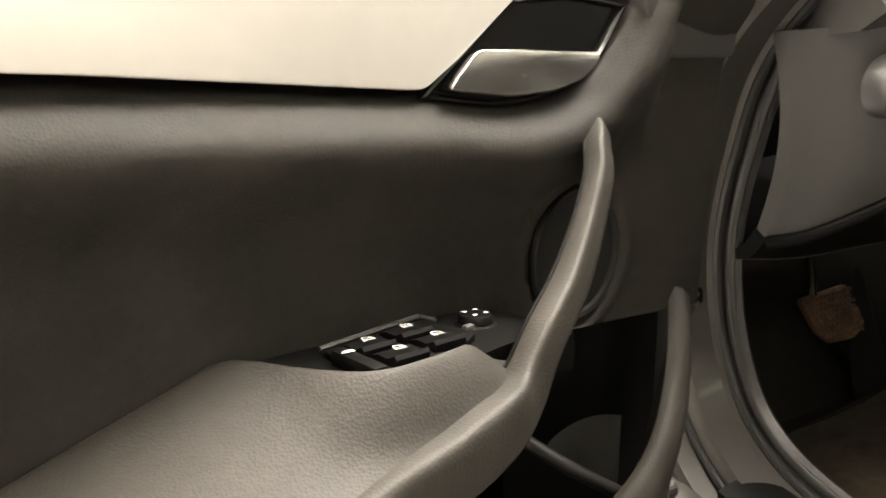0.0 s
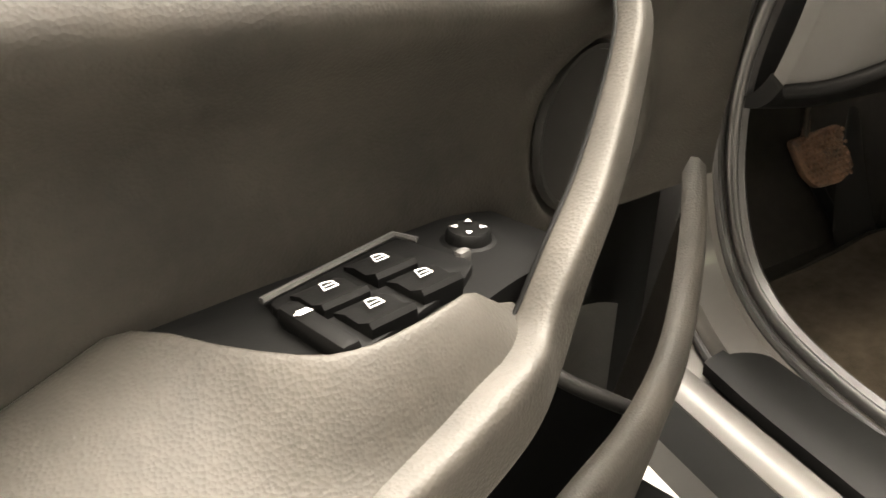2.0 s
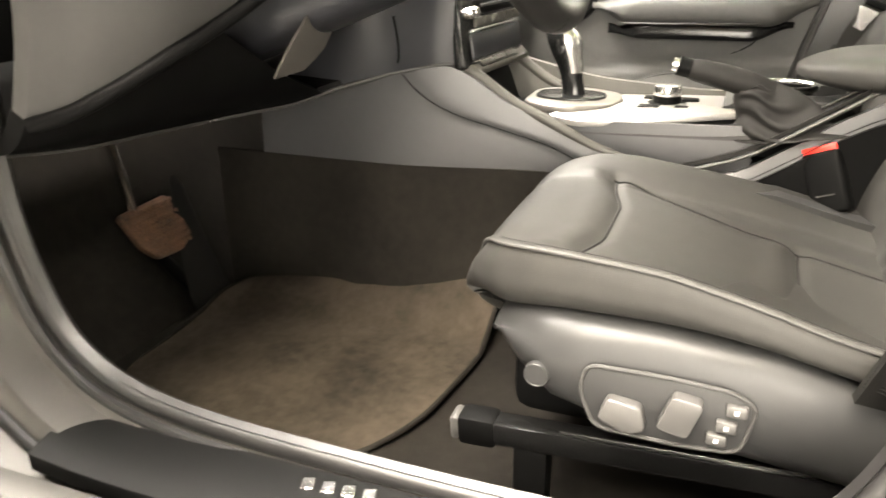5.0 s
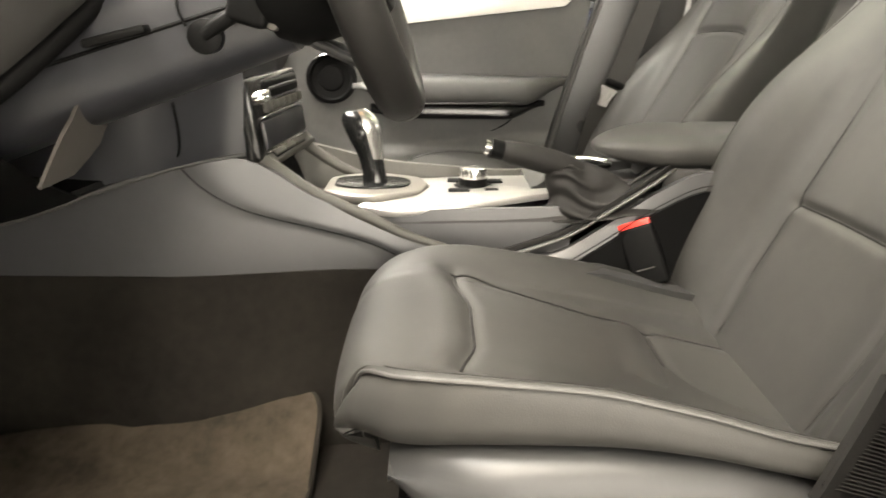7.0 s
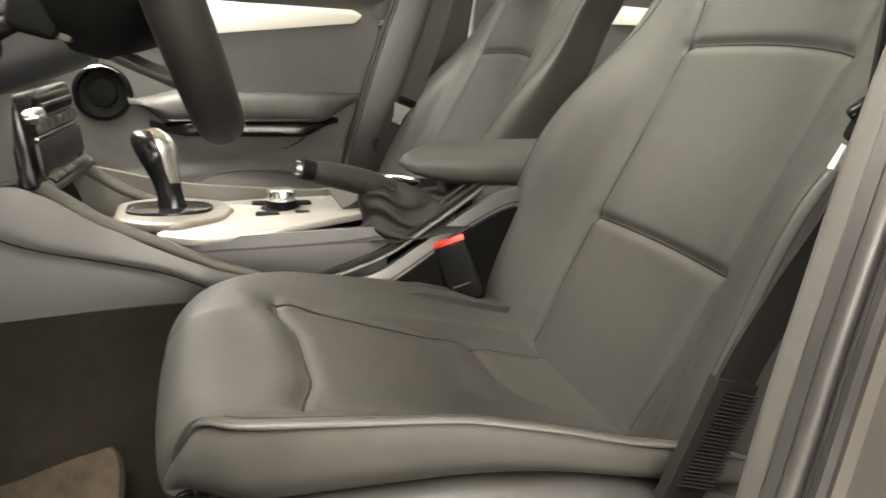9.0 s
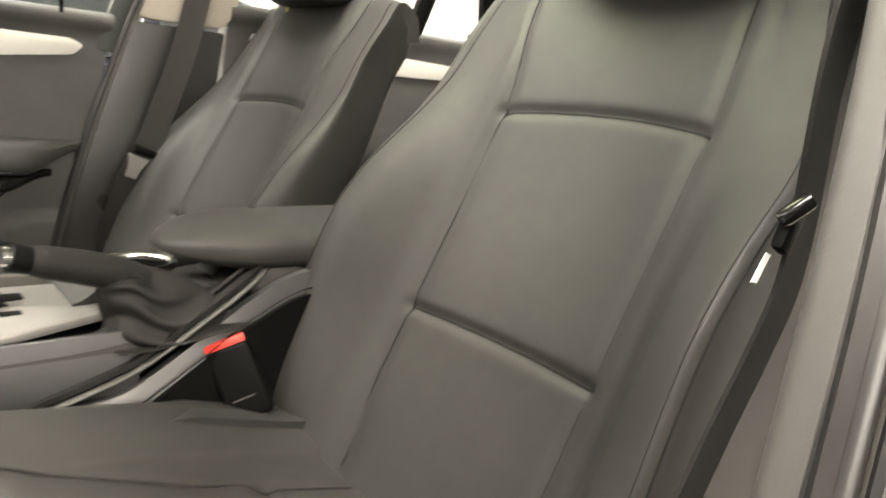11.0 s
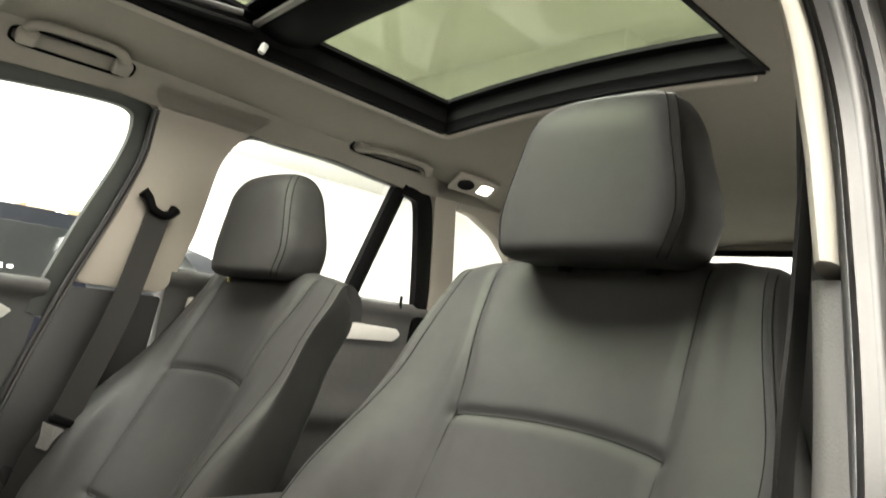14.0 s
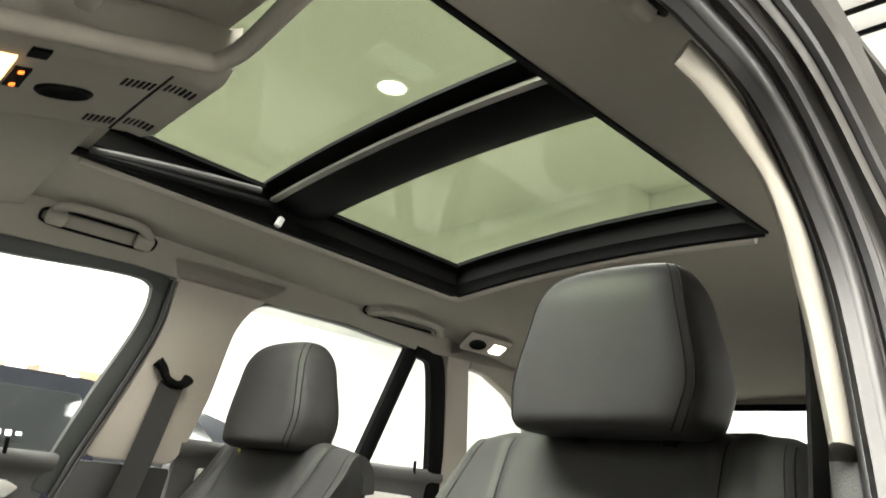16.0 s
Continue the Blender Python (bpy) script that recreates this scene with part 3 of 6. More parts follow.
def opening(a, r):
    """The opening's outline moved outboard by a and away from the opening's middle by r."""
    out = []
    n = len(loop_pts)
    for i, p in enumerate(loop_pts):
        t = (loop_pts[(i + 1) % n] - loop_pts[i - 1]).normalized()
        o = t.cross(Vector((1, 0, 0))).normalized()
        if o.dot(p - Vector((p.x, 0.35, 0.9))) < 0:
            o = -o
        k = 1 - 0.5 * smooth(0.95, 1.3, p.z) if a > 0.03 else 1.0
        out.append(p + Vector((-a * k, 0, 0)) + o * r * k)
    return out


def ring_band(rails):
    """A closed skin over several moved outlines (a, r), as a ring with thickness."""
    return loft([list(x) for x in zip(*[opening(a, r) for a, r in rails])], loop=True)


seal = thing("door_seal", (-0.74, 0.3, 0.42), "black rubber weatherstrip round the open front doorway", "door seal")
part("bulb", tube(opening(0.0, 0.004), 0.011, 10, loop=True), RUBBER, seal)
part("lip", ring_band([(-0.010, -0.004), (-0.004, -0.012), (0.004, -0.008), (-0.002, 0.0), (-0.010, 0.004)]), RUBBER, seal)
part("outer_bulb", tube(opening(0.018, 0.014), 0.007, 8, loop=True), RUBBER, seal)
part("inner_rib", tube(opening(-0.011, 0.001), 0.005, 10, loop=True), RUBBER, seal)
bodyside = thing("body_side", (-0.82, 0.3, 0.3), "grey metallic painted door frame and sill of the car", "car body")
part("door_frame", ring_band([(0.018, 0.010), (0.030, 0.022), (0.075, 0.026), (0.082, 0.034), (0.086, 0.06), (0.120, 0.066), (0.128, 0.075), (0.13, 0.13), (0.05, 0.14), (-0.01, 0.06), (-0.01, 0.012)]), PAINT, bodyside)
part("outer_seal", tube(opening(0.088, 0.052), 0.006, 8, loop=True), RUBBER, bodyside)
part("sill_edge", sheet(lambda y, f: (-0.850 - 0.042 * f, y, 0.402 - 0.012 * f * f), lin(-0.3, 1.0, 14), lin(0, 1, 6), (0, 0, -0.03)), PAINT, bodyside)
part("side_skirt", sheet(lambda y, f: (-0.890 - 0.042 * f, y, 0.388 - 0.026 * f), lin(-0.3, 1.15, 14), lin(0, 1, 5), (0, 0, -0.06)), SILLPLA, bodyside, "black plastic side skirt")
sillp = thing("sill_plate", (-0.78, 0.4, 0.4), "black plastic sill cover with raised chrome lettering", "sill plate")
part("cover", sheet(lambda y, x: (x, y, 0.4165 - 0.0015 * ((x + 0.79) / 0.03) ** 2 - 0.10 * max(0, -x - 0.81) + 0.25 * max(0, y - 0.70) ** 1.5), lin(-0.02, 0.80, 24), lin(-0.838, -0.752, 10), (0, 0, -0.02)), SILLPLA, sillp)
part("inner_cover", sheet(lambda y, x: (x, y, 0.425 - 0.9 * max(0, x + 0.725) ** 1.3 * 4), lin(-0.06, 0.80, 20), lin(-0.735, -0.655, 10), (0, 0, -0.02)), BLACK, sillp)


# ---- seats ----
def crease(d, w=0.006, depth=0.005):
    """Depth of a sewn crease at the distance d from its seam."""
    return -depth * math.exp(-(d / w) ** 2)


def curve_path(knots, n):
    """Points and normals of a profile (y, z), with its length parameter."""
    pts = [Vector((0, p[0], p[1])) for p in [tuple(q) for q in catmull([(y, z, 0) for y, z in knots], n)]]
    out = []
    length = 0
    for i, p in enumerate(pts):
        t = (pts[min(n - 1, i + 1)] - pts[max(0, i - 1)]).normalized()
        if i:
            length += (p - pts[i - 1]).length
        out.append((p, Vector((0, -t.z, t.y)), length))
    return out


def padded(name, knots, nrow, section, parent, x0, seams, material, flip=1):
    """A cushion: section(s, L) gives a ring [(x, n, keep)] at each row of the profile; seams(x, s) adds relief."""
    rows = curve_path(knots, nrow)
    total = rows[-1][2]
    rings = []
    for p, nrm, s in rows:
        rings.append([Vector((x0 + x, p.y, p.z)) + nrm * flip * (h + (seams(x, s) if keep else 0.0)) for x, h, keep in section(s, total)])
    return part(name, loft(rings), material, parent, sharp=70)


CUSH = [(-0.13, 0.475), (-0.08, 0.488), (0.02, 0.512), (0.12, 0.536), (0.22, 0.558), (0.32, 0.577), (0.375, 0.583), (0.415, 0.574), (0.438, 0.55), (0.444, 0.52), (0.436, 0.495), (0.40, 0.48)]
BACK = [(-0.015, 0.47), (-0.045, 0.53), (-0.085, 0.61), (-0.118, 0.68), (-0.165, 0.78), (-0.215, 0.885), (-0.255, 0.975), (-0.29, 1.05), (-0.306, 1.083), (-0.325, 1.098), (-0.352, 1.097), (-0.38, 1.07), (-0.388, 1.03)]


PIPE_S = [0.0, 0.07, 0.133, 0.2, 0.25, 0.30, 0.348, 0.44, 0.51, 0.558, 0.595, 0.63, 0.687]
PIPE_X = [-0.262, -0.265, -0.267, -0.267, -0.266, -0.264, -0.260, -0.252, -0.224, -0.182, -0.166, -0.160, -0.158]
PIPE_Y = [-0.13, -0.06, 0.0, 0.066, 0.115, 0.163, 0.21, 0.30, 0.366, 0.398, 0.410, 0.414, 0.406]
PIPE_Z = [0.530, 0.553, 0.571, 0.586, 0.600, 0.611, 0.619, 0.623, 0.614, 0.598, 0.572, 0.549, 0.530]
HEM_Z = [0.50, 0.52, 0.535, 0.55, 0.56, 0.566, 0.567, 0.563, 0.546, 0.531, 0.526, 0.523, 0.520]


def pipe_at(s):
    """The piped outer edge of the cushion at the row s, from the seat's middle."""
    return Vector((spline1(PIPE_S, PIPE_X, s), spline1(PIPE_S, PIPE_Y, s), spline1(PIPE_S, PIPE_Z, s)))


def cush_ring(p, nrm, s):
    """One row across the cushion: the piped outer side, the flat insert, and the rounded inner bolster."""
    w = 1.0 - 0.27 * smooth(0.14, 0.60, s) - 0.03 * smooth(0.58, 0.68, s)
    b = 0.024 * (1 - 0.55 * smooth(0.42, 0.56, s))
    side_d = 0.086
    P = pipe_at(s)
    zb = spline1(PIPE_S, HEM_Z, s)
    hh = P.z - zb

    def top(x, h):
        return Vector((x, p.y - 0.048 * (abs(x) / 0.2) ** 3 * smooth(0.40, 0.58, s), p.z)) + nrm * h
    e = 0.13 - 0.012 * smooth(0.5, 0.62, s)
    S = top(-e, 0.001)
    ctrl = [P + Vector((0.05, -0.012, -hh - 0.012)), P + Vector((0.010, -0.004, -hh)), P + Vector((-0.004, 0.003 + 0.010 * smooth(0.49, 0.57, s), -0.72 * hh)), P + Vector((-0.005, 0.003 + 0.010 * smooth(0.49, 0.57, s), -0.35 * hh)), P + Vector((-0.001, 0.001, -0.06 * hh)), P + nrm * 0.001 + Vector((0.006, -0.002, 0.001)),
            P.lerp(S, 0.28) + nrm * 0.004, P.lerp(S, 0.62) - nrm * 0.003, S, top(-0.07, -0.002), top(0, -0.003), top(0.07, -0.002)]
    c = [(0.145, 0.0), (0.165, b * 0.35), (0.205, b), (0.238, b + 0.004), (0.256, b * 0.7), (0.267, -0.014), (0.266, -side_d * 0.7), (0.250, -side_d), (0.205, -side_d)]
    for x, h in c:
        q = top(x * w, max(h, -0.02))
        if h < -0.02:
            q.z += (min(q.z, 0.415 + 0.10 * smooth(0.0, 0.30, s)) - q.z) * min(1.0, (-0.02 - h) / 0.066)
        ctrl.append(q)
    ring = catmull(ctrl, 230)
    return [q + nrm * (cush_seams(q.x, s) if k > 52 and q.z > p.z - 0.06 else 0.0) for k, q in enumerate(ring)]


def cush_row(rows, s):
    i = 0
    while i < len(rows) - 2 and rows[i + 1][2] < s:
        i += 1
    (p, n, a), (q, m, b) = rows[i], rows[i + 1]
    f = (s - a) / (b - a)
    return p.lerp(q, f), n.lerp(m, f).normalized()


def on_cushion(x0):
    """Gives the place on the cushion at (x, s): across it, and along its profile."""
    rows = curve_path(CUSH, 160)

    def place(x, s, lift=0.0):
        p, n = cush_row(rows, s)
        ring = cush_ring(p, n, s)[50:]
        for u, v in zip(ring, ring[1:]):
            if u.x <= x <= v.x and v.x > u.x:
                return u.lerp(v, (x - u.x) / (v.x - u.x)) + n * lift + Vector((x0, 0, 0))
        return Vector((x0 + x, p.y, p.z))
    return place


def cush_edge(s):
    return 0.090 + 0.043 * smooth(0.18, 0.45, s)


def cush_cross(x):
    return 0.434 + 0.022 * smooth(0.05, 0.14, abs(x)), 0.208 - 0.004 * smooth(0.05, 0.12, abs(x))


def cush_seams(x, s):
    d = 0.0
    if 0.02 < s < 0.60:
        e = cush_edge(s)
        d += crease(x - e, 0.009, 0.004) * (1 - smooth(0.46, 0.5, s))
        d += crease(x + 0.13, 0.010, 0.003) * (1 - smooth(0.42, 0.46, s))
        ins = 1 - smooth(e - 0.004, e + 0.012, x) if x > 0 else 1 - smooth(0.125, 0.15, -x)
        for k, c in enumerate(cush_cross(x)):
            d += crease(s - c, 0.010, 0.0065 if k == 0 else 0.0060) * ins
            d += 0.004 * math.exp(-((s - c - 0.03) / 0.02) ** 2) * ins
    return d


BOLSTER_S = [0, 0.1, 0.2, 0.25, 0.3, 0.335, 0.37, 0.43, 0.46, 0.52, 0.60, 0.72]
BOLSTER_H = [0.022, 0.050, 0.060, 0.064, 0.064, 0.059, 0.051, 0.032, 0.022, 0.006, 0.0, 0.0]


def back_section(s, L):
    """A row across the backrest: outer bolster with its sewn ridge, hollowed insert, fuller inner bolster."""
    w = 1.0 - 0.13 * smooth(0.30, 0.64, s) - 0.04 * smooth(0.62, 0.72, s) - 0.05 * smooth(0.12, 0.0, s)
    b = spline1(BOLSTER_S, BOLSTER_H, s)
    dep = 0.085 * (1 - 0.35 * smooth(0.62, 0.72, s))
    e, r = back_edge(s), back_outer(s)
    drop = 0.016 * smooth(0.56, 0.70, s)
    hol = 0.016 * smooth(0.18, 0.42, s) * (1 - smooth(0.60, 0.70, s))
    co = [(r - 0.02, -dep), (r + 0.010, -dep * 0.9), (r + 0.020, -0.050), (r + 0.017, b * 0.25 - 0.018), (r + 0.007, b * 0.78 - 0.006), (r - 0.002, b - 0.001), (r - 0.016, b), (e + (r - e) * 0.55, b * 0.72), (e + (r - e) * 0.2, b * 0.16 + 0.002)]
    ci = [(0.235, -dep), (0.266, -dep * 0.85), (0.282, -0.030), (0.289, b * 0.35), (0.283, b * 0.82), (0.266, b), (0.232, b * 0.88), (0.195, b * 0.46), (0.160, b * 0.06 + 0.002)]
    ctrl = [(-x, h - drop * (x / 0.25) ** 4, 1) for x, h in co] + [(-0.075, -hol * 0.75 - 0.001, 1), (0, -hol - 0.003, 1), (0.075, -hol * 0.75 - 0.001, 1)] + [(x * w, h - drop * (x / 0.28) ** 4, 1) for x, h in reversed(ci)]
    top = catmull(ctrl, 200)
    return [(p.x, p.y, 1) for p in top] + [(x * w, -dep - 0.012, 0) for x in lin(0.22, -0.20, 12)]


def back_edge(s, sg=-1):
    """Half width of the insert, which narrows at the outer side and splays at the inner side towards the top."""
    return 0.135 + (0.034 if sg > 0 else -0.012) * smooth(0.48, 0.68, s) - 0.012 * smooth(0.15, 0.03, s)


def back_outer(s):
    return 0.249 - 0.060 * smooth(0.42, 0.70, s)


def back_cross(x):
    return 0.478 + 0.018 * (1 - (x / 0.14) ** 2), 0.230 + 0.004 * (1 - (x / 0.14) ** 2)


def back_seams(x, s):
    d = 0.0
    if s < 0.72:
        e = back_edge(s, x)
        d += crease(abs(x) - e, 0.008, 0.0048) * smooth(0.02, 0.05, s)
        ins = 1 - smooth(e - 0.004, e + 0.012, abs(x))
        for c in back_cross(x):
            d += crease(s - c, 0.0070, 0.0062) * ins
    d += crease(-x - back_outer(s), 0.006, 0.0012) * smooth(0.0, 0.1, s)
    return d


def on_pad(knots, section, seams, x0, flip=1):
    """Gives the place on a cushion at (x, s): across it, and along its profile."""
    rows = curve_path(knots, 160)

    def place(x, s, lift=0.0):
        i = 0
        while i < len(rows) - 2 and rows[i + 1][2] < s:
            i += 1
        (p, n, a), (q, m, b) = rows[i], rows[i + 1]
        f = (s - a) / (b - a)
        p, n = p.lerp(q, f), n.lerp(m, f).normalized()
        ring = [r for r in section(s, 0.7) if r[2]]
        h = max((u[1] + (v[1] - u[1]) * (x - u[0]) / (v[0] - u[0]) for u, v in zip(ring, ring[1:]) if min(u[0], v[0]) <= x <= max(u[0], v[0]) and abs(u[0] - v[0]) > 1e-7), default=0.0)
        return Vector((x0 + x, p.y, p.z)) + n * flip * (h + seams(x, s) + lift)
    return place


def headrest(t, x0):
    rings = []
    n = 44
    for i, f in enumerate([0.0, 0.005, 0.02, 0.04, 0.07, 0.1] + lin(0.15, 0.74, 10)[:-1] + [1 - 0.26 * (1 - math.sin(k * math.pi / 24)) for k in range(13)]):
        z = 1.087 + 0.185 * f
        y = -0.295 - 0.022 * f
        top = math.sqrt(max(0.0, 1 - ((f - 0.74) / 0.26) ** 2)) if f > 0.74 else 1.0
        bot = math.sqrt(max(0.0, 1 - ((0.10 - f) / 0.10) ** 2)) if f < 0.10 else 1.0
        hw = (0.128 - 0.026 * smooth(0.25, 0.95, f) - 0.010 * smooth(0.3, 0.0, f)) * (0.66 + 0.34 * top) * (0.84 + 0.16 * bot)
        hd = 0.058 * (0.30 + 0.70 * top) * (0.60 + 0.40 * bot)
        ring = []
        for j in range(n):
            a = 2 * math.pi * j / n
            ca, sa = math.cos(a), math.sin(a)
            px, py = hw * math.copysign(abs(ca) ** 0.34, ca), hd * math.copysign(abs(sa) ** 0.42, sa)
            py += 0.012 * (1 - (px / 0.14) ** 2) if sa > 0 else 0
            k = 1 + 0.5 * crease(abs(abs(px) - 0.89 * hw), 0.003, 0.02)
            ring.append(Vector((x0 + px, y + py * k + (0 if sa > 0 else 0.008 + 0.020 * smooth(0.2, 1, f)), z + 0.010 * (1 - (px / 0.14) ** 2) * smooth(0.6, 1, f))))
        rings.append(ring)
    hr = part("headrest", loft(rings), LEATHER, t, "black leather headrest with stitched side panels", sharp=60)
    for sg in (-1, 1):
        for off in (0.0, 0.007):
            line = []
            for ring in rings[2:-2]:
                half = max(p.x - x0 for p in ring)
                best = min((p for p in ring[:23]), key=lambda p: abs((p.x - x0) - sg * (0.89 * half + off)))
                k = ring.index(best)
                other = ring[k + 1] if ((ring[k + 1].x - x0) - sg * (0.89 * half + off)) * ((best.x - x0) - sg * (0.89 * half + off)) < 0 else ring[k - 1]
                g = (x0 + sg * (0.89 * half + off) - best.x) / (other.x - best.x) if abs(other.x - best.x) > 1e-6 else 0.0
                line.append(best.lerp(other, max(0.0, min(1.0, g))) + Vector((0, 0.0004, 0)))
            part("headrest_piping", tube(line, 0.0011, 6), STITCH, hr)
    for sx in (-0.06, 0.06):
        part("headrest_post", tube([Vector((x0 + sx, -0.315, z)) for z in lin(1.04, 1.15, 4)], 0.007, 12), SWITCHPLA, t, "dull steel headrest post")
        part("post_collar", tube([Vector((x0 + sx, -0.315, z)) for z in lin(1.080, 1.096, 3)], 0.012, 12), BLACK, t)
    return hr


def edge_piping(t, x0):
    """Raised piping along the upper outer edge of the cushion, with a sewn line beside it."""
    part("piping", tube([pipe_at(s) + Vector((x0 - 0.001, 0.001, 0.001)) for s in lin(0.06, 0.60, 90)], lambda f: 0.0017 * smooth(1.0, 0.92, f) + 0.0004, 8), LEATHER_SIDE, t)
    on = on_cushion(x0)
    part("stitching", tube([on(pipe_at(s).x + 0.014, s) for s in lin(0.12, 0.53, 70)], 0.0009, 5), STITCH, t)


def front_seat(x0):
    t = thing("front_seat", (x0, 0.1, 0.27), "black leather sports front seat with stitched bolsters and headrest", "car seat", "front seats")
    rows = curve_path(CUSH, 220)
    cu = part("seat_cushion", loft([[q + Vector((x0, 0, 0)) for q in cush_ring(p, n, s)] for p, n, s in rows]), LEATHER, t, sharp=70)
    ba = padded("backrest", BACK, 300, back_section, t, x0, back_seams, LEATHER, flip=-1)
    on = on_cushion(x0)
    part("seam", tube([on(cush_edge(v), v) for v in lin(0.05, 0.462, 50)], 0.0016, 5), STITCH, cu)
    for k in (0, 1):
        w = cush_edge(0.45 if k == 0 else 0.21)
        part("seam", tube([on(x, cush_cross(x)[k]) for x in lin(-0.13, w, 40)], 0.0018, 5), STITCH, cu)
    on = on_pad(BACK, back_section, back_seams, x0, -1)
    for sg in (-1, 1):
        part("seam", tube([on(sg * back_edge(v, sg), v) for v in lin(0.04, 0.69, 70)], 0.0012, 5), STITCH, ba)
    part("seam", tube([on(0.268 * (1.0 - 0.13 * smooth(0.30, 0.64, v) - 0.04 * smooth(0.62, 0.72, v) - 0.05 * smooth(0.12, 0.0, v)), v) for v in lin(0.10, 0.69, 80)], 0.0011, 5), STITCH, ba)
    for off, rr in ((-0.008, 0.0006), (0.0005, 0.0011)):
        part("stitching", tube([on(-back_outer(v) - off, v) for v in lin(0.06, 0.69, 80)], rr, 5), STITCH, ba)
    for k in (0, 1):
        w = back_edge(0.48 if k == 0 else 0.23)
        part("seam", tube([on(x, back_cross(x)[k]) for x in lin(-w, w, 40)], 0.0015, 5), STITCH, ba)
    headrest(t, x0)
    edge_piping(t, x0)
    # plastic base with its valance
    for sgn in (-1, 1):
        rings = []
        for y, zt, zb in ((-0.12, 0.515, 0.42), (0.0, 0.535, 0.425), (0.10, 0.560, 0.435), (0.20, 0.566, 0.445), (0.27, 0.565, 0.455), (0.305, 0.562, 0.464), (0.341, 0.553, 0.482), (0.366, 0.540, 0.506), (0.376, 0.531, 0.520)):
            xo = 0.262 - 0.05 * smooth(0.30, 0.385, y)
            zm = zt - 0.42 * (zt - zb)
            rings.append([Vector((x0 + sgn * p.x, y, p.y)) for p in catmull([(0.19, zb, 0), (xo - 0.03, zb - 0.002, 0), (xo - 0.004, zb + 0.008, 0), (xo + 0.012, zb + 0.03 * (zt - zb) / 0.11, 0), (xo + 0.017, zm, 0), (xo + 0.009, zt - 0.016, 0), (xo - 0.008, zt - 0.003, 0), (xo - 0.04, zt, 0), (0.19, zt, 0)], 34)])
        part("side_valance", loft(rings), VALANCE, t, "dark grey plastic side cover", sharp=60)
    part("seat_pan", rbox((0.36, 0.46, 0.09), 0.02, m=pose(x0, 0.14, 0.43)), BLACK, t)
    for sgn in (-1, 1):
        rail = part("seat_rail", rbox((0.03, 0.62, 0.03), 0.006, m=pose(x0 + sgn * 0.225, 0.09, 0.405, -3)), GLOSSBLK, t, "glossy black steel seat rail")
        part("rail_cap", rbox((0.034, 0.045, 0.036), 0.006, m=pose(x0 + sgn * 0.225, 0.392, 0.389, -3)), BLACK, rail)
        part("rail_tip", rbox((0.030, 0.012, 0.030), 0.005, m=pose(x0 + sgn * 0.225, 0.418, 0.388, -3)), SWITCHPLA, rail, "bare steel rail end")
        part("rail_edge", rbox((0.005, 0.40, 0.004), 0.0015, m=pose(x0 + sgn * 0.234, 0.10, 0.4205, -3)), CHROME, rail, "bright upper edge")
        part("rail_foot", rbox((0.05, 0.06, 0.12), 0.006, m=pose(x0 + sgn * 0.225, -0.15, 0.335)), BLACK, t)
        part("rail_foot", rbox((0.03, 0.04, 0.10), 0.006, m=pose(x0 + sgn * 0.225, 0.33, 0.33)), BLACK, t)
    return t


seat = front_seat(-0.37)
seat2 = copy_thing(seat, pose(0.37, 0.10 + 0.012, 0.27 - 0.035) @ Matrix.Diagonal((-1, 1, 1, 1)))
for c in seat2.children:
    if c.name.startswith(("headrest", "post_collar")):
        c.matrix_basis = pose(0.012, -0.020, -0.006) @ c.matrix_basis


# ---- centre console ----
con = thing("centre_console", (0, 0.3, 0.27), "grey plastic centre console with aluminium trim and open tray", "centre console")


def flare(y):
    return 0.122 + 0.042 * smooth(0.42, 0.72, y)


SIDE_TOP_Y = [-0.32, -0.05, 0.02, 0.09, 0.16, 0.22, 0.30, 0.37, 0.40, 0.44, 0.49, 0.52, 0.561, 0.60, 0.64, 0.68, 0.735, 0.80, 0.95]
SIDE_TOP_Z = [0.690, 0.690, 0.660, 0.612, 0.570, 0.565, 0.570, 0.588, 0.602, 0.622, 0.644, 0.660, 0.690, 0.708, 0.704, 0.698, 0.685, 0.668, 0.640]
SEAM_Z = [0.535, 0.584, 0.606, 0.627, 0.643, 0.668, 0.70]
SEAM_Y = [0.33, 0.43, 0.50, 0.57, 0.61, 0.65, 0.682]


def side_at(s, y, z, out=0.0):
    f = (z - 0.535) / max(0.01, spline1(SIDE_TOP_Y, SIDE_TOP_Z, y) - 0.535)
    return Vector((s * (flare(y) - 0.012 * f * f + out), y, z))


def console_side(s):
    """Side wall of the console: its top edge dips beside the seat and rises to the dashboard."""
    def fn(y, f):
        z = 0.535 + (spline1(SIDE_TOP_Y, SIDE_TOP_Z, y) - 0.535) * f
        gy = spline1(SEAM_Z, SEAM_Y, z)
        d = -0.0015 * math.exp(-((y - gy) / 0.004) ** 2) + 0.004 * smooth(0.03, -0.03, y - gy)
        return (s * (flare(y) + d - 0.012 * f * f), y, z)
    return sheet(fn, lin(-0.32, 0.95, 120), lin(0, 1, 26), (-s * 0.012, 0, 0))


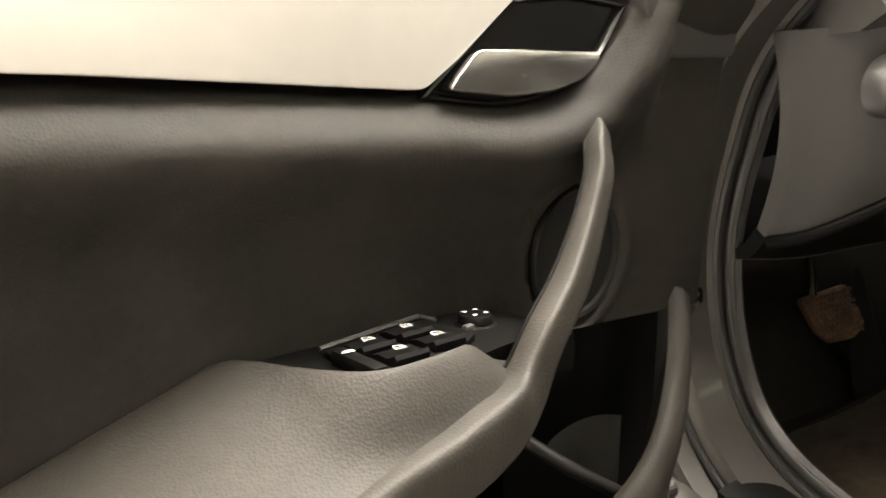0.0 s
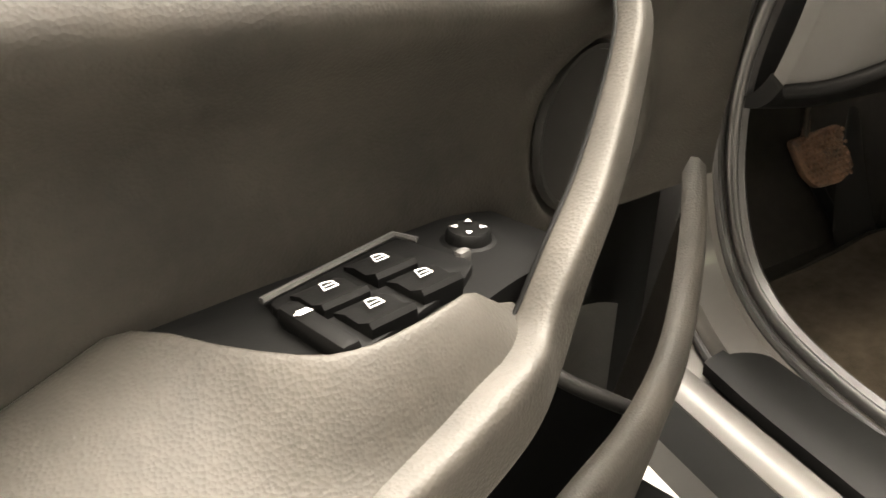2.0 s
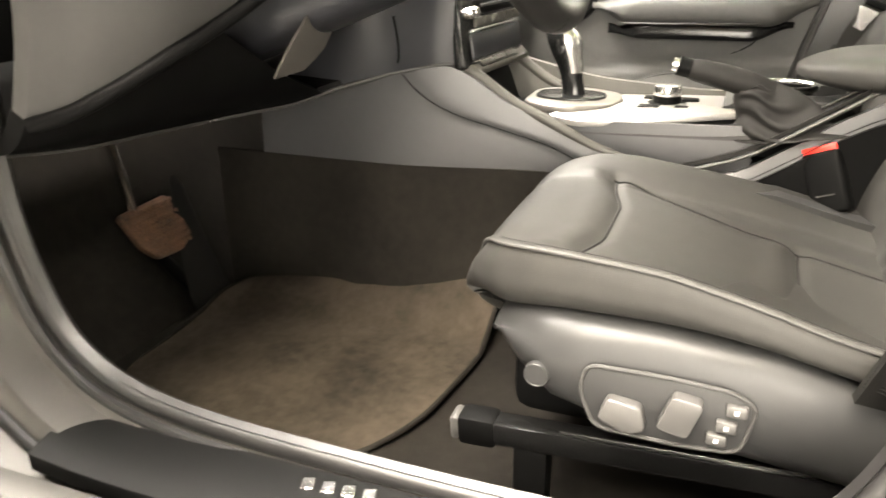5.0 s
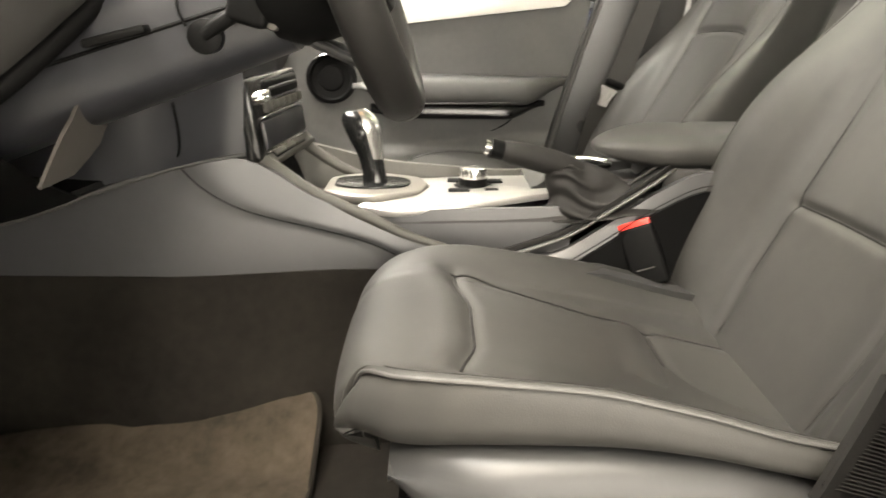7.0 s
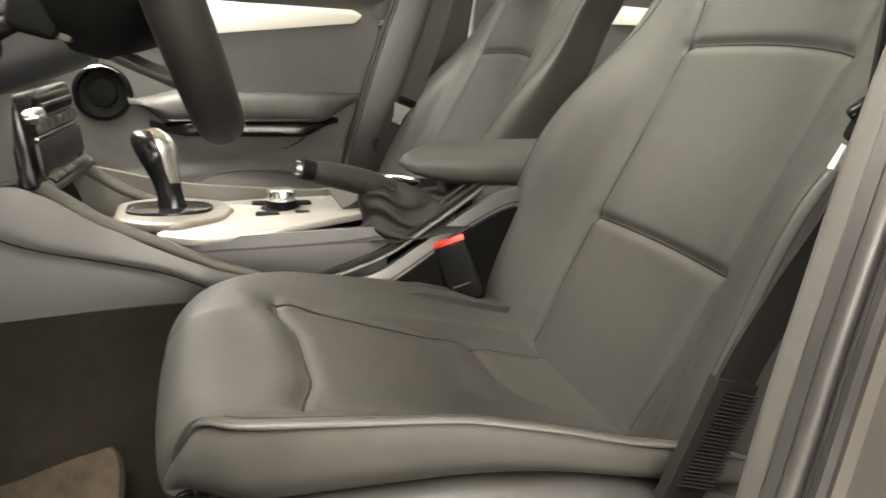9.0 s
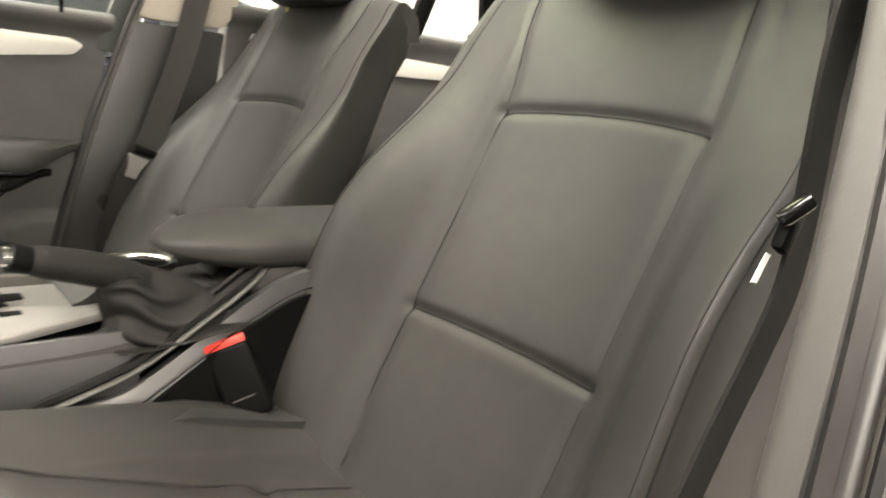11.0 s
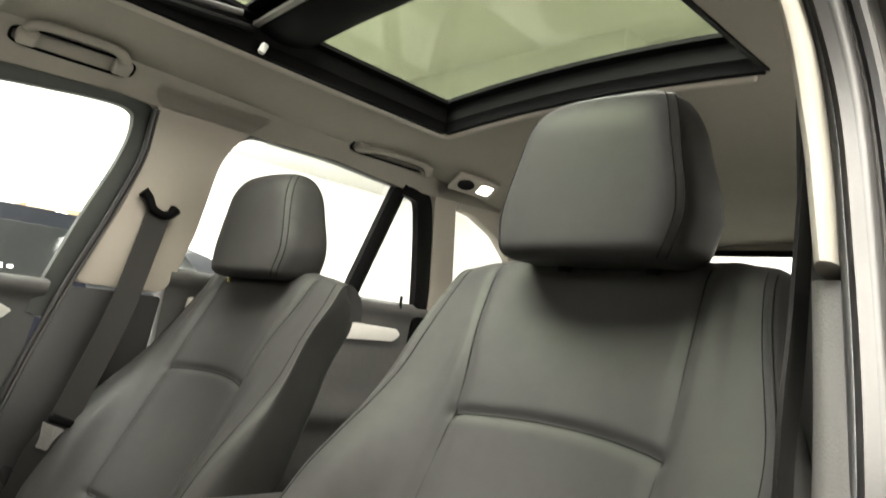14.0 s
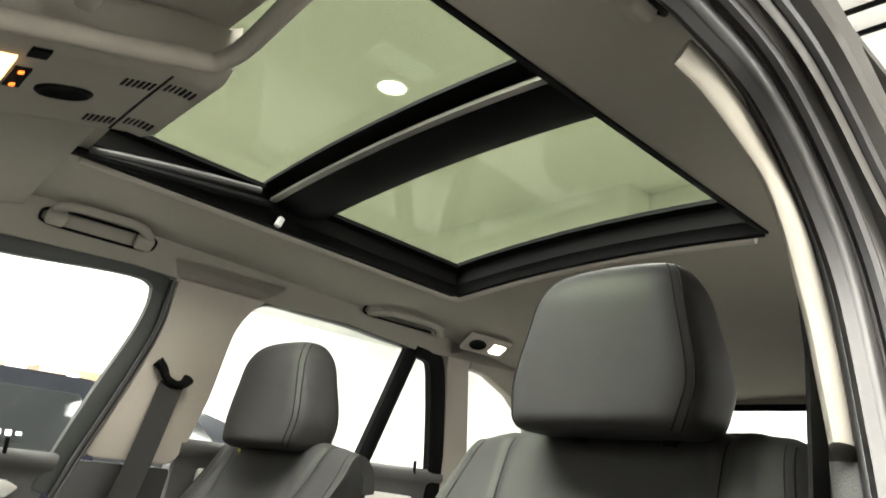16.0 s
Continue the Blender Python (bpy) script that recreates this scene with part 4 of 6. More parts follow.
for s in (-1, 1):
    part("side_panel", console_side(s), GREYPLA, con, "grey plastic side panel", sharp=60)
    part("panel_seam", tube([side_at(s, spline1(SEAM_Z, SEAM_Y, z), z, 0.0015) for z in lin(0.56, 0.695, 30)], 0.0012, 6), BLACK, con)
    part("tunnel_carpet", sheet(lambda y, f: (s * (flare(y) + 0.006 - 0.003 * f + 0.004 * noise.noise((y * 8, f * 3, 1))), y, 0.262 + 0.284 * f), lin(-0.32, 1.05, 30), lin(0, 1, 10), (-s * 0.01, 0, 0)), CARPET, con, "dark carpet on the tunnel side")
    # soft edge that runs down from the climate panel beside the tray
    edge = catmull([(s * 0.128, 0.592, 0.712), (s * 0.113, 0.561, 0.691), (s * 0.111, 0.52, 0.662), (s * 0.110, 0.49, 0.645), (s * 0.110, 0.44, 0.623), (s * 0.109, 0.40, 0.603), (s * 0.108, 0.37, 0.589), (s * 0.107, 0.32, 0.572)], 40)
    part("tray_edge", tube(edge, lambda f: 0.0105 - 0.003 * f, 12), OLIVE, con, "brown-grey soft edge of the tray")
    part("inner_wall", sheet(lambda f, g: tuple(edge[int(f)] + Vector((-s * 0.024 * g, 0, -0.060 * g))), lin(0, 39, 40), lin(0, 1, 5), (-s * 0.004, 0, 0)), OLIVE, con)
    part("tub_side", sheet(lambda y, f: (s * (0.102 - 0.03 * smooth(0.40, 0.46, y) + 0.004 * math.sin(f * 3)), y, 0.545 + (0.626 + 0.010 * (0.45 - y) / 0.3 - 0.545) * f), lin(0.14, 0.46, 24), lin(0, 1, 10), (-s * 0.006, 0, 0)), GREYPLA, con, "smooth grey console wall under the plate")
part("deck", sheet(lambda x, y: (x, y, spline1([-0.3, 0.0, 0.16, 0.3, 0.45, 0.56], [0.655, 0.655, 0.622, 0.614, 0.612, 0.62], y)), lin(-0.105, 0.105, 9), lin(-0.32, 0.58, 30), (0, 0, -0.02)), HARD, con)
# aluminium plate with the controller
PL = [(-0.060, 0.150), (-0.100, 0.30), (-0.106, 0.40), (-0.094, 0.452), (-0.060, 0.41), (-0.045, 0.36), (0.0, 0.343), (0.045, 0.36), (0.060, 0.41), (0.094, 0.452), (0.106, 0.40), (0.100, 0.30), (0.060, 0.150)]
part("aluminium_plate", prism(rounded(PL, 0.012, 4), 0.010, 0.004, 3, place=lambda c: Vector((c.x, c.y, 0.628 + 0.010 * (0.45 - c.y) / 0.3 - 2.2 * max(0, abs(c.x) - 0.075) ** 1.5 + c.z))), PLATE, con, "brushed aluminium plate")
shp = [(-0.050, 0.505), (0.050, 0.505), (0.076, 0.47), (0.086, 0.425), (0.055, 0.358), (0.0, 0.345), (-0.055, 0.358), (-0.086, 0.425), (-0.076, 0.47)]
bez = part("shifter_bezel", prism(rounded(shp, 0.018, 5), 0.014, 0.005, 3, m=pose(0, 0, 0.631)), BRONZE, con, "warm grey satin shifter surround")
part("shifter_gaiter", prism(rounded([(x * 0.52, 0.435 + (y - 0.43) * 0.74) for x, y in shp], 0.014, 4), 0.006, 0.002, 2, m=pose(0, 0, 0.643)), GLOSSBLK, bez)
ctl = part("controller_knob", loft([[Vector((0.0 + r * math.cos(2 * math.pi * j / 32), 0.277 + r * math.sin(2 * math.pi * j / 32), z)) for j in range(32)] for r, z in ((0.0195, 0.654), (0.0215, 0.656), (0.0220, 0.666), (0.0205, 0.671), (0.012, 0.6725), (0.001, 0.672))]), CHROME, con, "round metal controller knob")
part("knob_collar", loft([[Vector((r * math.cos(2 * math.pi * j / 32), 0.277 + r * math.sin(2 * math.pi * j / 32), z)) for j in range(32)] for r, z in ((0.030, 0.636), (0.030, 0.643), (0.022, 0.645), (0.0225, 0.655), (0.018, 0.656))]), BLACK, con)
for x, y in ((-0.036, 0.30), (-0.034, 0.245), (0.036, 0.30), (0.034, 0.245)):
    part("controller_button", rbox((0.022, 0.034, 0.008), 0.003, m=pose(x, y, 0.641)), BLACK, con)

# gear selector
sel = thing("gear_selector", (0, 0.43, 0.63), "black and chrome automatic gear selector lever", "gear lever")
SEL = [(0.0, 0.428, 0.632, 0.021, 0.026), (0.0, 0.430, 0.655, 0.014, 0.019), (0.0, 0.436, 0.685, 0.014, 0.019), (0.0, 0.444, 0.712, 0.017, 0.024), (0.0, 0.450, 0.735, 0.019, 0.028), (0.0, 0.455, 0.750, 0.016, 0.024), (0.0, 0.458, 0.757, 0.007, 0.012)]
part("grip", loft([[Vector((x + rx * math.cos(a), y + ry * math.sin(a), z)) for a in (2 * math.pi * j / 24 for j in range(24))] for x, y, z, rx, ry in [tuple(catmull([(q[0], q[1], q[2]) for q in SEL], 25)[i]) + (spline1(list(range(7)), [q[3] for q in SEL], i / 4), spline1(list(range(7)), [q[4] for q in SEL], i / 4)) for i in range(25)]]), GLOSSBLK, sel)
rings = []
for i in range(8, 25):
    c = catmull([(q[0], q[1], q[2]) for q in SEL], 25)[i]
    rx, ry = (spline1(list(range(7)), [q[k] for q in SEL], i / 4) * 1.05 + 0.001 for k in (3, 4))
    rings.append([c + Vector((rx * math.cos(a), ry * math.sin(a), 0.003 * smooth(20, 24, i))) for a in lin(math.radians(195), math.radians(345), 14)])
part("chrome_cap", loft(rings, closed=False, caps=False), CHROME, sel, "bright chrome back of the grip")
part("unlock_button", rbox((0.006, 0.014, 0.018), 0.002, m=pose(-0.018, 0.45, 0.722)), GLOSSBLK, sel)

# climate strip and radio in the centre stack
stack = thing("centre_stack", (0, 0.62, 0.75), "black radio unit and climate strip in a grey centre stack", "dashboard console")
part("surround", loft([[Vector((x, y, z)) for x, z in ((-0.130, zb), (-0.130, zt), (0.150, zt), (0.150, zb))] for y, zb, zt in ((0.604, 0.725, 0.86), (0.66, 0.71, 0.90), (0.80, 0.70, 0.93))]), COLPLA, stack)
RADM = pose(-0.021, 0.579, 0.757, -8, 0, -5.4)
rad = part("radio_face", put(rbox((0.238, 0.022, 0.112), 0.006), RADM), GLOSSBLK, stack, "gloss black radio with slot and buttons")
part("disc_lip", put(rbox((0.165, 0.012, 0.026), 0.006, 3, m=pose(0.022, -0.010, 0.036)), RADM), BLACK, rad)
part("disc_slot", put(rbox((0.14, 0.004, 0.005), 0.001, m=pose(0.022, -0.0165, 0.036)), RADM), HARD, rad)
for k in range(6):
    part("radio_button", put(rbox((0.029, 0.010, 0.015), 0.003, 2, m=pose(-0.056 + 0.031 * k, -0.012, 0.012)), RADM), OLIVE, rad)
part("chrome_line", put(rbox((0.20, 0.004, 0.0035), 0.001, m=pose(0.012, -0.013, 0.0005)), RADM), CHROME, rad)
part("lower_panel", put(rbox((0.205, 0.010, 0.040), 0.004, 2, m=pose(0.012, -0.010, -0.024)), RADM), COLPLA, rad)
part("chrome_line", put(rbox((0.18, 0.003, 0.002), 0.0008, m=pose(0.002, -0.013, -0.047)), RADM), CHROME, rad)
for x in (-0.096, -0.078):
    part("volume_knob", put(loft([[Vector((x + r * math.cos(2 * math.pi * j / 20), y, 0.028 + r * math.sin(2 * math.pi * j / 20))) for j in range(20)] for r, y in ((0.009, -0.008), (0.009, -0.022), (0.0065, -0.026), (0.001, -0.026))]), RADM), CHROME, rad)
CLM = pose(-0.004, 0.568, 0.706, 38, 0, -6)
clim = part("climate_strip", put(rbox((0.222, 0.044, 0.014), 0.005, 3), CLM), OLIVE, stack, "olive-grey climate button strip")
part("button_recess", put(rbox((0.150, 0.024, 0.004), 0.0015, m=pose(-0.012, -0.004, 0.0062)), CLM), BLACK, clim)
for k in range(3):
    part("climate_button", put(rbox((0.044, 0.014, 0.007), 0.002, m=pose(-0.060 + 0.048 * k, -0.007, 0.008)), CLM), OLIVE, clim)
part("climate_display", put(rbox((0.140, 0.006, 0.004), 0.001, m=pose(-0.012, 0.008, 0.0075)), CLM), OLIVE, clim)
part("tray_back", rbox((0.20, 0.01, 0.10), 0.004, m=pose(0, 0.570, 0.655, -25)), BLACK, stack)
for x in (-0.07, -0.05):
    part("socket_cap", loft([[Vector((x + r * math.cos(2 * math.pi * j / 16), y, 0.648 + r * math.sin(2 * math.pi * j / 16))) for j in range(16)] for r, y in ((0.010, 0.57), (0.010, 0.535), (0.007, 0.532), (0.001, 0.532))]), BLACK, stack)

# hand brake
hb = thing("hand_brake", (-0.06, 0.12, 0.65), "raised black leather hand brake lever with wrinkled boot", "hand brake")
lv = catmull([(-0.060, 0.085, 0.655), (-0.066, 0.14, 0.684), (-0.072, 0.19, 0.700), (-0.078, 0.242, 0.712)], 20)
part("lever_grip", tube(lv, lambda f: 0.015 + 0.004 * math.sin(f * 3.0) - 0.003 * smooth(0.92, 1, f), 16), LEVERBOOT, hb)
part("tip_collar", tube(catmull([(-0.0775, 0.240, 0.7115), (-0.080, 0.258, 0.716)], 5), 0.0145, 16), BLACK, hb)
part("release_button", tube(catmull([(-0.080, 0.256, 0.7155), (-0.0815, 0.266, 0.718)], 5), 0.010, 14), CHROME, hb, "grey metal release button")
rings = []
for i, f in enumerate(lin(0, 1, 40)):
    c = Vector((-0.066, 0.150, 0.690)).lerp(Vector((-0.072, 0.085, 0.618)), smooth(0, 1, f))
    rx, ry = 0.019 + 0.026 * f ** 1.2, 0.020 + 0.085 * f ** 1.3
    rings.append([c + Vector((rx * math.cos(a) * (1 + 0.30 * abs(math.sin(11 * f + 2.2 * math.sin(a + 1) + 0.6 * math.sin(3 * a))) ** 1.6 + 0.08 * abs(math.sin(4 * a + 6 * f)) * f), ry * math.sin(a) * (1 + 0.06 * math.sin(13 * f + 2 * a)), 0.004 * math.sin(4 * a + 8 * f) + 0.035 * f * max(0, -math.sin(a)))) for a in (2 * math.pi * j / 36 for j in range(36))])
part("boot", loft(rings), LEVERBOOT, hb, "wrinkled black leather boot", sharp=80)
frame_path = catmull([(-0.118, 0.25, 0.560), (-0.120, 0.19, 0.580), (-0.119, 0.14, 0.600), (-0.116, 0.08, 0.638), (-0.108, 0.02, 0.676), (-0.085, -0.01, 0.690)], 24)
part("boot_frame", tube(frame_path, 0.0055, 10, flat=0.6), LEATHER_SIDE, hb)
part("boot_frame", tube([p + Vector((0.028, 0.0, 0.012)) for p in frame_path], 0.004, 10, flat=0.6), LEVERBOOT, hb)
part("tub_wall", sheet(lambda y, f: (0.118 - 0.010 * (1 - f) + 0.004 * f * f, y, 0.555 + f * (spline1([0.0, 0.129, 0.208, 0.305, 0.419, 0.525, 0.60], [0.655, 0.651, 0.643, 0.648, 0.658, 0.681, 0.70], y) - 0.555)), lin(0.0, 0.60, 40), lin(0, 1, 6), (0.014, 0, 0)), OLIVE, con, sharp=60)
part("boot_tray", sheet(lambda f, g: tuple(frame_path[int(f)] + Vector((0.10 * g, 0, 0.012 - 0.02 * g))), lin(0, 23, 24), lin(0, 1, 5), (0, 0, -0.006)), LEVERBOOT, hb)

# black sheet over the rear side panel, below its top strip
part("side_sheet", sheet(lambda y, f: (-(flare(y) + 0.006), y, 0.50 + (spline1(SIDE_TOP_Y, SIDE_TOP_Z, y) - 0.024 - 0.50) * f), lin(-0.25, 0.15, 24), lin(0, 1, 8), (0.006, 0, 0)), BLACK, con, "black sheet over the lower console side by the belt buckle")
part("edge_stitching", tube([Vector((-(flare(y) + 0.0035), y, spline1(SIDE_TOP_Y, SIDE_TOP_Z, y) - 0.017)) for y in lin(-0.2, 0.16, 30)], 0.0008, 5), STITCH, con)

# cup holder and armrest
cup = thing("cup_holder", (0.05, 0.11, 0.66), "cup holder with a bright chrome ring", "cup holder")
part("chrome_ring", tube([Vector((0.045 + 0.042 * math.cos(a), 0.105 + 0.048 * math.sin(a), 0.671)) for a in (2 * math.pi * j / 40 for j in range(40))], 0.005, 10, loop=True), CHROME, cup)
part("cup_well", loft([[Vector((0.045 + r * math.cos(a), 0.105 + r * 1.14 * math.sin(a), z)) for a in (2 * math.pi * j / 32 for j in range(32))] for r, z in ((0.040, 0.671), (0.038, 0.66), (0.034, 0.60), (0.01, 0.60))], caps=False), BLACK, cup)
part("holder_deck", sheet(lambda x, y: (x, y, 0.668 - 0.02 * smooth(0.15, 0.19, y)), lin(-0.03, 0.115, 8), lin(0.16, 0.19, 5), (0, 0, -0.02)), HARD, cup)
part("holder_deck", sheet(lambda x, y: (x, y, 0.666), lin(0.092, 0.118, 4), lin(0.0, 0.16, 5), (0, 0, -0.02)), HARD, cup)
part("holder_deck", sheet(lambda x, y: (x, y, 0.666), lin(-0.05, 0.0, 4), lin(0.03, 0.16, 5), (0, 0, -0.02)), HARD, cup)
arm = thing("armrest_box", (0, -0.1, 0.66), "padded dark leather centre armrest lid", "armrest")
rings = []
for f in lin(0, 1, 30):
    y = 0.092 - 0.37 * f
    e = math.sin(math.pi / 2 * min(1, f / 0.30)) ** 0.7
    e2 = 1 - 0.5 * smooth(0.93, 1, f)
    zc = 0.706 + 0.006 * f
    w, h = 0.10 * (0.25 + 0.75 * e) * e2, (0.006 + 0.024 * e) * e2
    rings.append([Vector((w * math.copysign(abs(math.cos(a)) ** 0.5, math.cos(a)), y, zc + h * math.copysign(abs(math.sin(a)) ** 0.7, math.sin(a)) * (1.0 if math.sin(a) > 0 else 0.8) - 0.004 * math.exp(-((f - 0.42) / 0.01) ** 2) * (abs(math.cos(a)) < 0.97))) for a in (2 * math.pi * j / 40 for j in range(40))])
part("lid", loft(rings), LEATHER, arm, "padded leather lid", sharp=60)
part("box", rbox((0.18, 0.32, 0.08), 0.01, m=pose(0, -0.15, 0.655)), HARD, arm)
part("latch", rbox((0.03, 0.006, 0.008), 0.002, m=pose(-0.02, 0.012, 0.690)), CHROME, arm)


# ---- dashboard, driver's side ----
dash = thing("dashboard", (0, 0.9, 0.7), "dark plastic dashboard with grey end panel and black knee panel", "dashboard")
C0 = catmull([(-0.714, 0.820, 1.00), (-0.67, 0.755, 1.00), (-0.58, 0.69, 1.00), (-0.48, 0.64, 1.00), (-0.38, 0.61, 1.00)], 60)
C1 = catmull([(-0.700, 0.862, 0.729), (-0.672, 0.812, 0.746), (-0.60, 0.752, 0.790), (-0.50, 0.700, 0.845), (-0.40, 0.645, 0.925)], 60)
C2 = catmull([(-0.700, 0.930, 0.684), (-0.61, 0.895, 0.674), (-0.487, 0.900, 0.662), (-0.362, 0.897, 0.652), (-0.30, 0.863, 0.654), (-0.25, 0.825, 0.658), (-0.20, 0.765, 0.677), (-0.172, 0.715, 0.690), (-0.156, 0.68, 0.699), (-0.128, 0.588, 0.714)], 60)
part("end_panel", sheet(lambda i, f: tuple(C0[int(i)].lerp(C1[int(i)], f) + Vector((0.01, -0.016, 0)) * math.sin(math.pi * f)), lin(0, 59, 60), lin(0, 1, 14), (0, 0.02, 0)), HARD, dash, "grey plastic lower dashboard panel")
part("panel_ridge", tube([p + Vector((0, -0.004, -0.006)) for p in C1], 0.009, 12), BLACK, dash)
part("knee_panel", sheet(lambda i, f: tuple(C1[int(i)].lerp(C2[int(i)], f) + Vector((0, -0.006, -0.012)) * math.sin(math.pi * f)), lin(0, 37, 38), lin(0, 1, 12), (0, 0.02, 0.01)), BLACK, dash, "black plastic knee panel")
part("knee_edge", tube(C2, 0.004, 8), HARD, dash)
part("under_cover", sheet(lambda i, f: tuple(C2[int(i)].lerp(Vector((C2[int(i)].x, 1.22, 0.72)), f)), lin(0, 44, 45), lin(0, 1, 5), (0, 0, 0.012)), BLACK, dash)
part("fixing_clip", rbox((0.016, 0.010, 0.006), 0.002, m=pose(-0.362, 0.893, 0.652)), CHROME, dash)
part("light_switch", loft([[Vector((-0.655 + r * math.cos(a), 0.722 - d, 0.93 + r * math.sin(a))) for a in (2 * math.pi * j / 32 for j in range(32))] for r, d in ((0.036, -0.012), (0.036, 0.012), (0.032, 0.018), (0.029, 0.014), (0.025, 0.013), (0.023, 0.024), (0.019, 0.027), (0.001, 0.026))]), GREYPLA, dash, "round grey light switch")
part("upper_body", loft([[Vector((x, y, z)) for y, z in ((1.22, 0.985), (0.86, 0.985), (0.74, 0.995), (0.705, 1.015), (0.73, 1.045), (0.90, 1.06), (1.22, 1.06))] for x in lin(-0.69, 0.70, 12)]), HARD, dash)
part("passenger_body", loft([[Vector((x, y, z)) for y, z in ((1.22, 0.66), (0.86, 0.66), (0.74, 0.70), (0.68, 0.80), (0.69, 0.93), (1.22, 0.94))] for x in lin(0.17, 0.70, 10)]), HARD, dash)
GAP_Y, GAP_Z = [0.58, 0.68, 0.735, 0.80, 1.0], [0.718, 0.703, 0.690, 0.673, 0.64]
part("stack_flank", sheet(lambda y, f: (-0.138 - 0.06 * smooth(0.60, 0.72, y) - 0.05 * f * smooth(0.58, 0.66, y), y, spline1(GAP_Y, GAP_Z, y) + f * (0.90 - spline1(GAP_Y, GAP_Z, y))), lin(0.59, 1.0, 24), lin(0, 1, 12), (0.01, 0, 0)), COLPLA, dash, "dark grey side of the centre stack", 60)
part("trim_seam", tube(catmull([(-0.212, 0.660, 0.79), (-0.196, 0.662, 0.755), (-0.182, 0.668, 0.725), (-0.172, 0.682, 0.704)], 14), 0.0018, 6), BLACK, dash)
FLAP = [(-0.412, 0.672, 0.832), (-0.362, 0.668, 0.815), (-0.372, 0.672, 0.790), (-0.386, 0.678, 0.768), (-0.402, 0.684, 0.756), (-0.424, 0.69, 0.744), (-0.490, 0.69, 0.744), (-0.470, 0.686, 0.766), (-0.452, 0.682, 0.786), (-0.436, 0.678, 0.800)]
bm = bmesh.new()
r = bmesh.ops.extrude_face_region(bm, geom=[bm.faces.new([bm.verts.new(p) for p in FLAP])])
bmesh.ops.translate(bm, vec=(0.003, 0.004, 0.002), verts=[e for e in r["geom"] if isinstance(e, bmesh.types.BMVert)])
part("torn_flap", bm, TORN, dash, "torn brown backing piece under the column")

# steering column and wheel
col = thing("steering_column", (-0.37, 0.62, 0.85), "blue-black plastic steering column cover with stalk", "steering column")
rings = []
for f in lin(0, 1, 22):
    c = Vector((-0.37, 0.80, 0.812)).lerp(Vector((-0.37, 0.485, 0.915)), f)
    rx, rz = 0.072 - 0.024 * f, 0.066 - 0.014 * f
    rings.append([c + Vector((rx * math.copysign(abs(math.cos(a)) ** 0.7, math.cos(a)), rz * 0.25 * math.sin(a), rz * math.copysign(abs(math.sin(a)) ** 0.75, math.sin(a)))) for a in (2 * math.pi * j / 36 for j in range(36))])
part("cover", loft(rings), COLPLA, col, sharp=60)
part("cover_split", tube([Vector((-0.37 - 0.071 + 0.022 * f, 0.78 - 0.28 * f, 0.822 + 0.09 * f)) for f in lin(0, 1, 12)], 0.0022, 6), BLACK, col)
st = part("stalk_base", loft([[Vector((-0.428 - d * 0.7, 0.550 + r * math.cos(a), 0.876 + r * math.sin(a))) for a in (2 * math.pi * j / 20 for j in range(20))] for r, d in ((0.016, -0.03), (0.016, 0.006), (0.011, 0.010), (0.001, 0.010))]), BLACK, col)
part("stalk", tube(catmull([(-0.430, 0.55, 0.877), (-0.432, 0.535, 0.888), (-0.432, 0.518, 0.898)], 8), 0.0075, 12), BLACK, col)
part("cover_joint", tube(catmull([(-0.415, 0.57, 0.935), (-0.434, 0.572, 0.905), (-0.436, 0.565, 0.885)], 12), 0.0014, 6), BLACK, col)
part("stalk_head", rbox((0.024, 0.040, 0.034), 0.007, 3, m=pose(-0.432, 0.506, 0.903, 14, 0, -8)), BLACK, col, "stalk head with a ribbed end")
part("stalk_tip", rbox((0.023, 0.012, 0.032), 0.004, 2, m=pose(-0.4285, 0.4825, 0.8975, 14, 0, -8)), OLIVE, col)
part("adjuster", rbox((0.020, 0.060, 0.008), 0.003, m=pose(-0.446, 0.625, 0.876, -14, 0, 0)), BLACK, col)
wheel = thing("steering_wheel", (-0.37, 0.42, 0.95), "black leather steering wheel with a grey lower spoke", "steering wheel")
WM = pose(-0.37, 0.425, 0.985, 72)
part("rim", put(tube([Vector((0.182 * math.cos(a), 0.182 * math.sin(a), 0)) for a in (2 * math.pi * j / 72 for j in range(72))], 0.0185, 16, loop=True, flat=1.15), WM), WHEELSKIN, wheel)
part("hub", put(loft([[Vector((r * 0.104 * math.copysign(abs(math.cos(a)) ** 0.7, math.cos(a)), r * 0.102 * math.copysign(abs(math.sin(a)) ** 0.8, math.sin(a)), z)) for a in (2 * math.pi * j / 32 for j in range(32))] for r, z in ((0.55, -0.10), (0.88, -0.092), (1, -0.07), (1, 0.0), (0.9, 0.018), (0.5, 0.024), (0.02, 0.025))]), WM), BLACK, wheel)
for ang, w in ((0, 0.022), (180, 0.022), (-76, 0.014), (-104, 0.014)):
    a = radians(ang)
    part("spoke", put(tube([Vector((r * math.cos(a), r * math.sin(a), (-0.082 if ang < 0 else -0.012) * (1 - smooth(0.07, 0.176, r)))) for r in lin(0.05, 0.176, 8)], lambda f: w * (1 - 0.3 * f), 12, flat=0.45), WM), BLACK if abs(ang) in (0, 180) else GREYPLA, wheel)
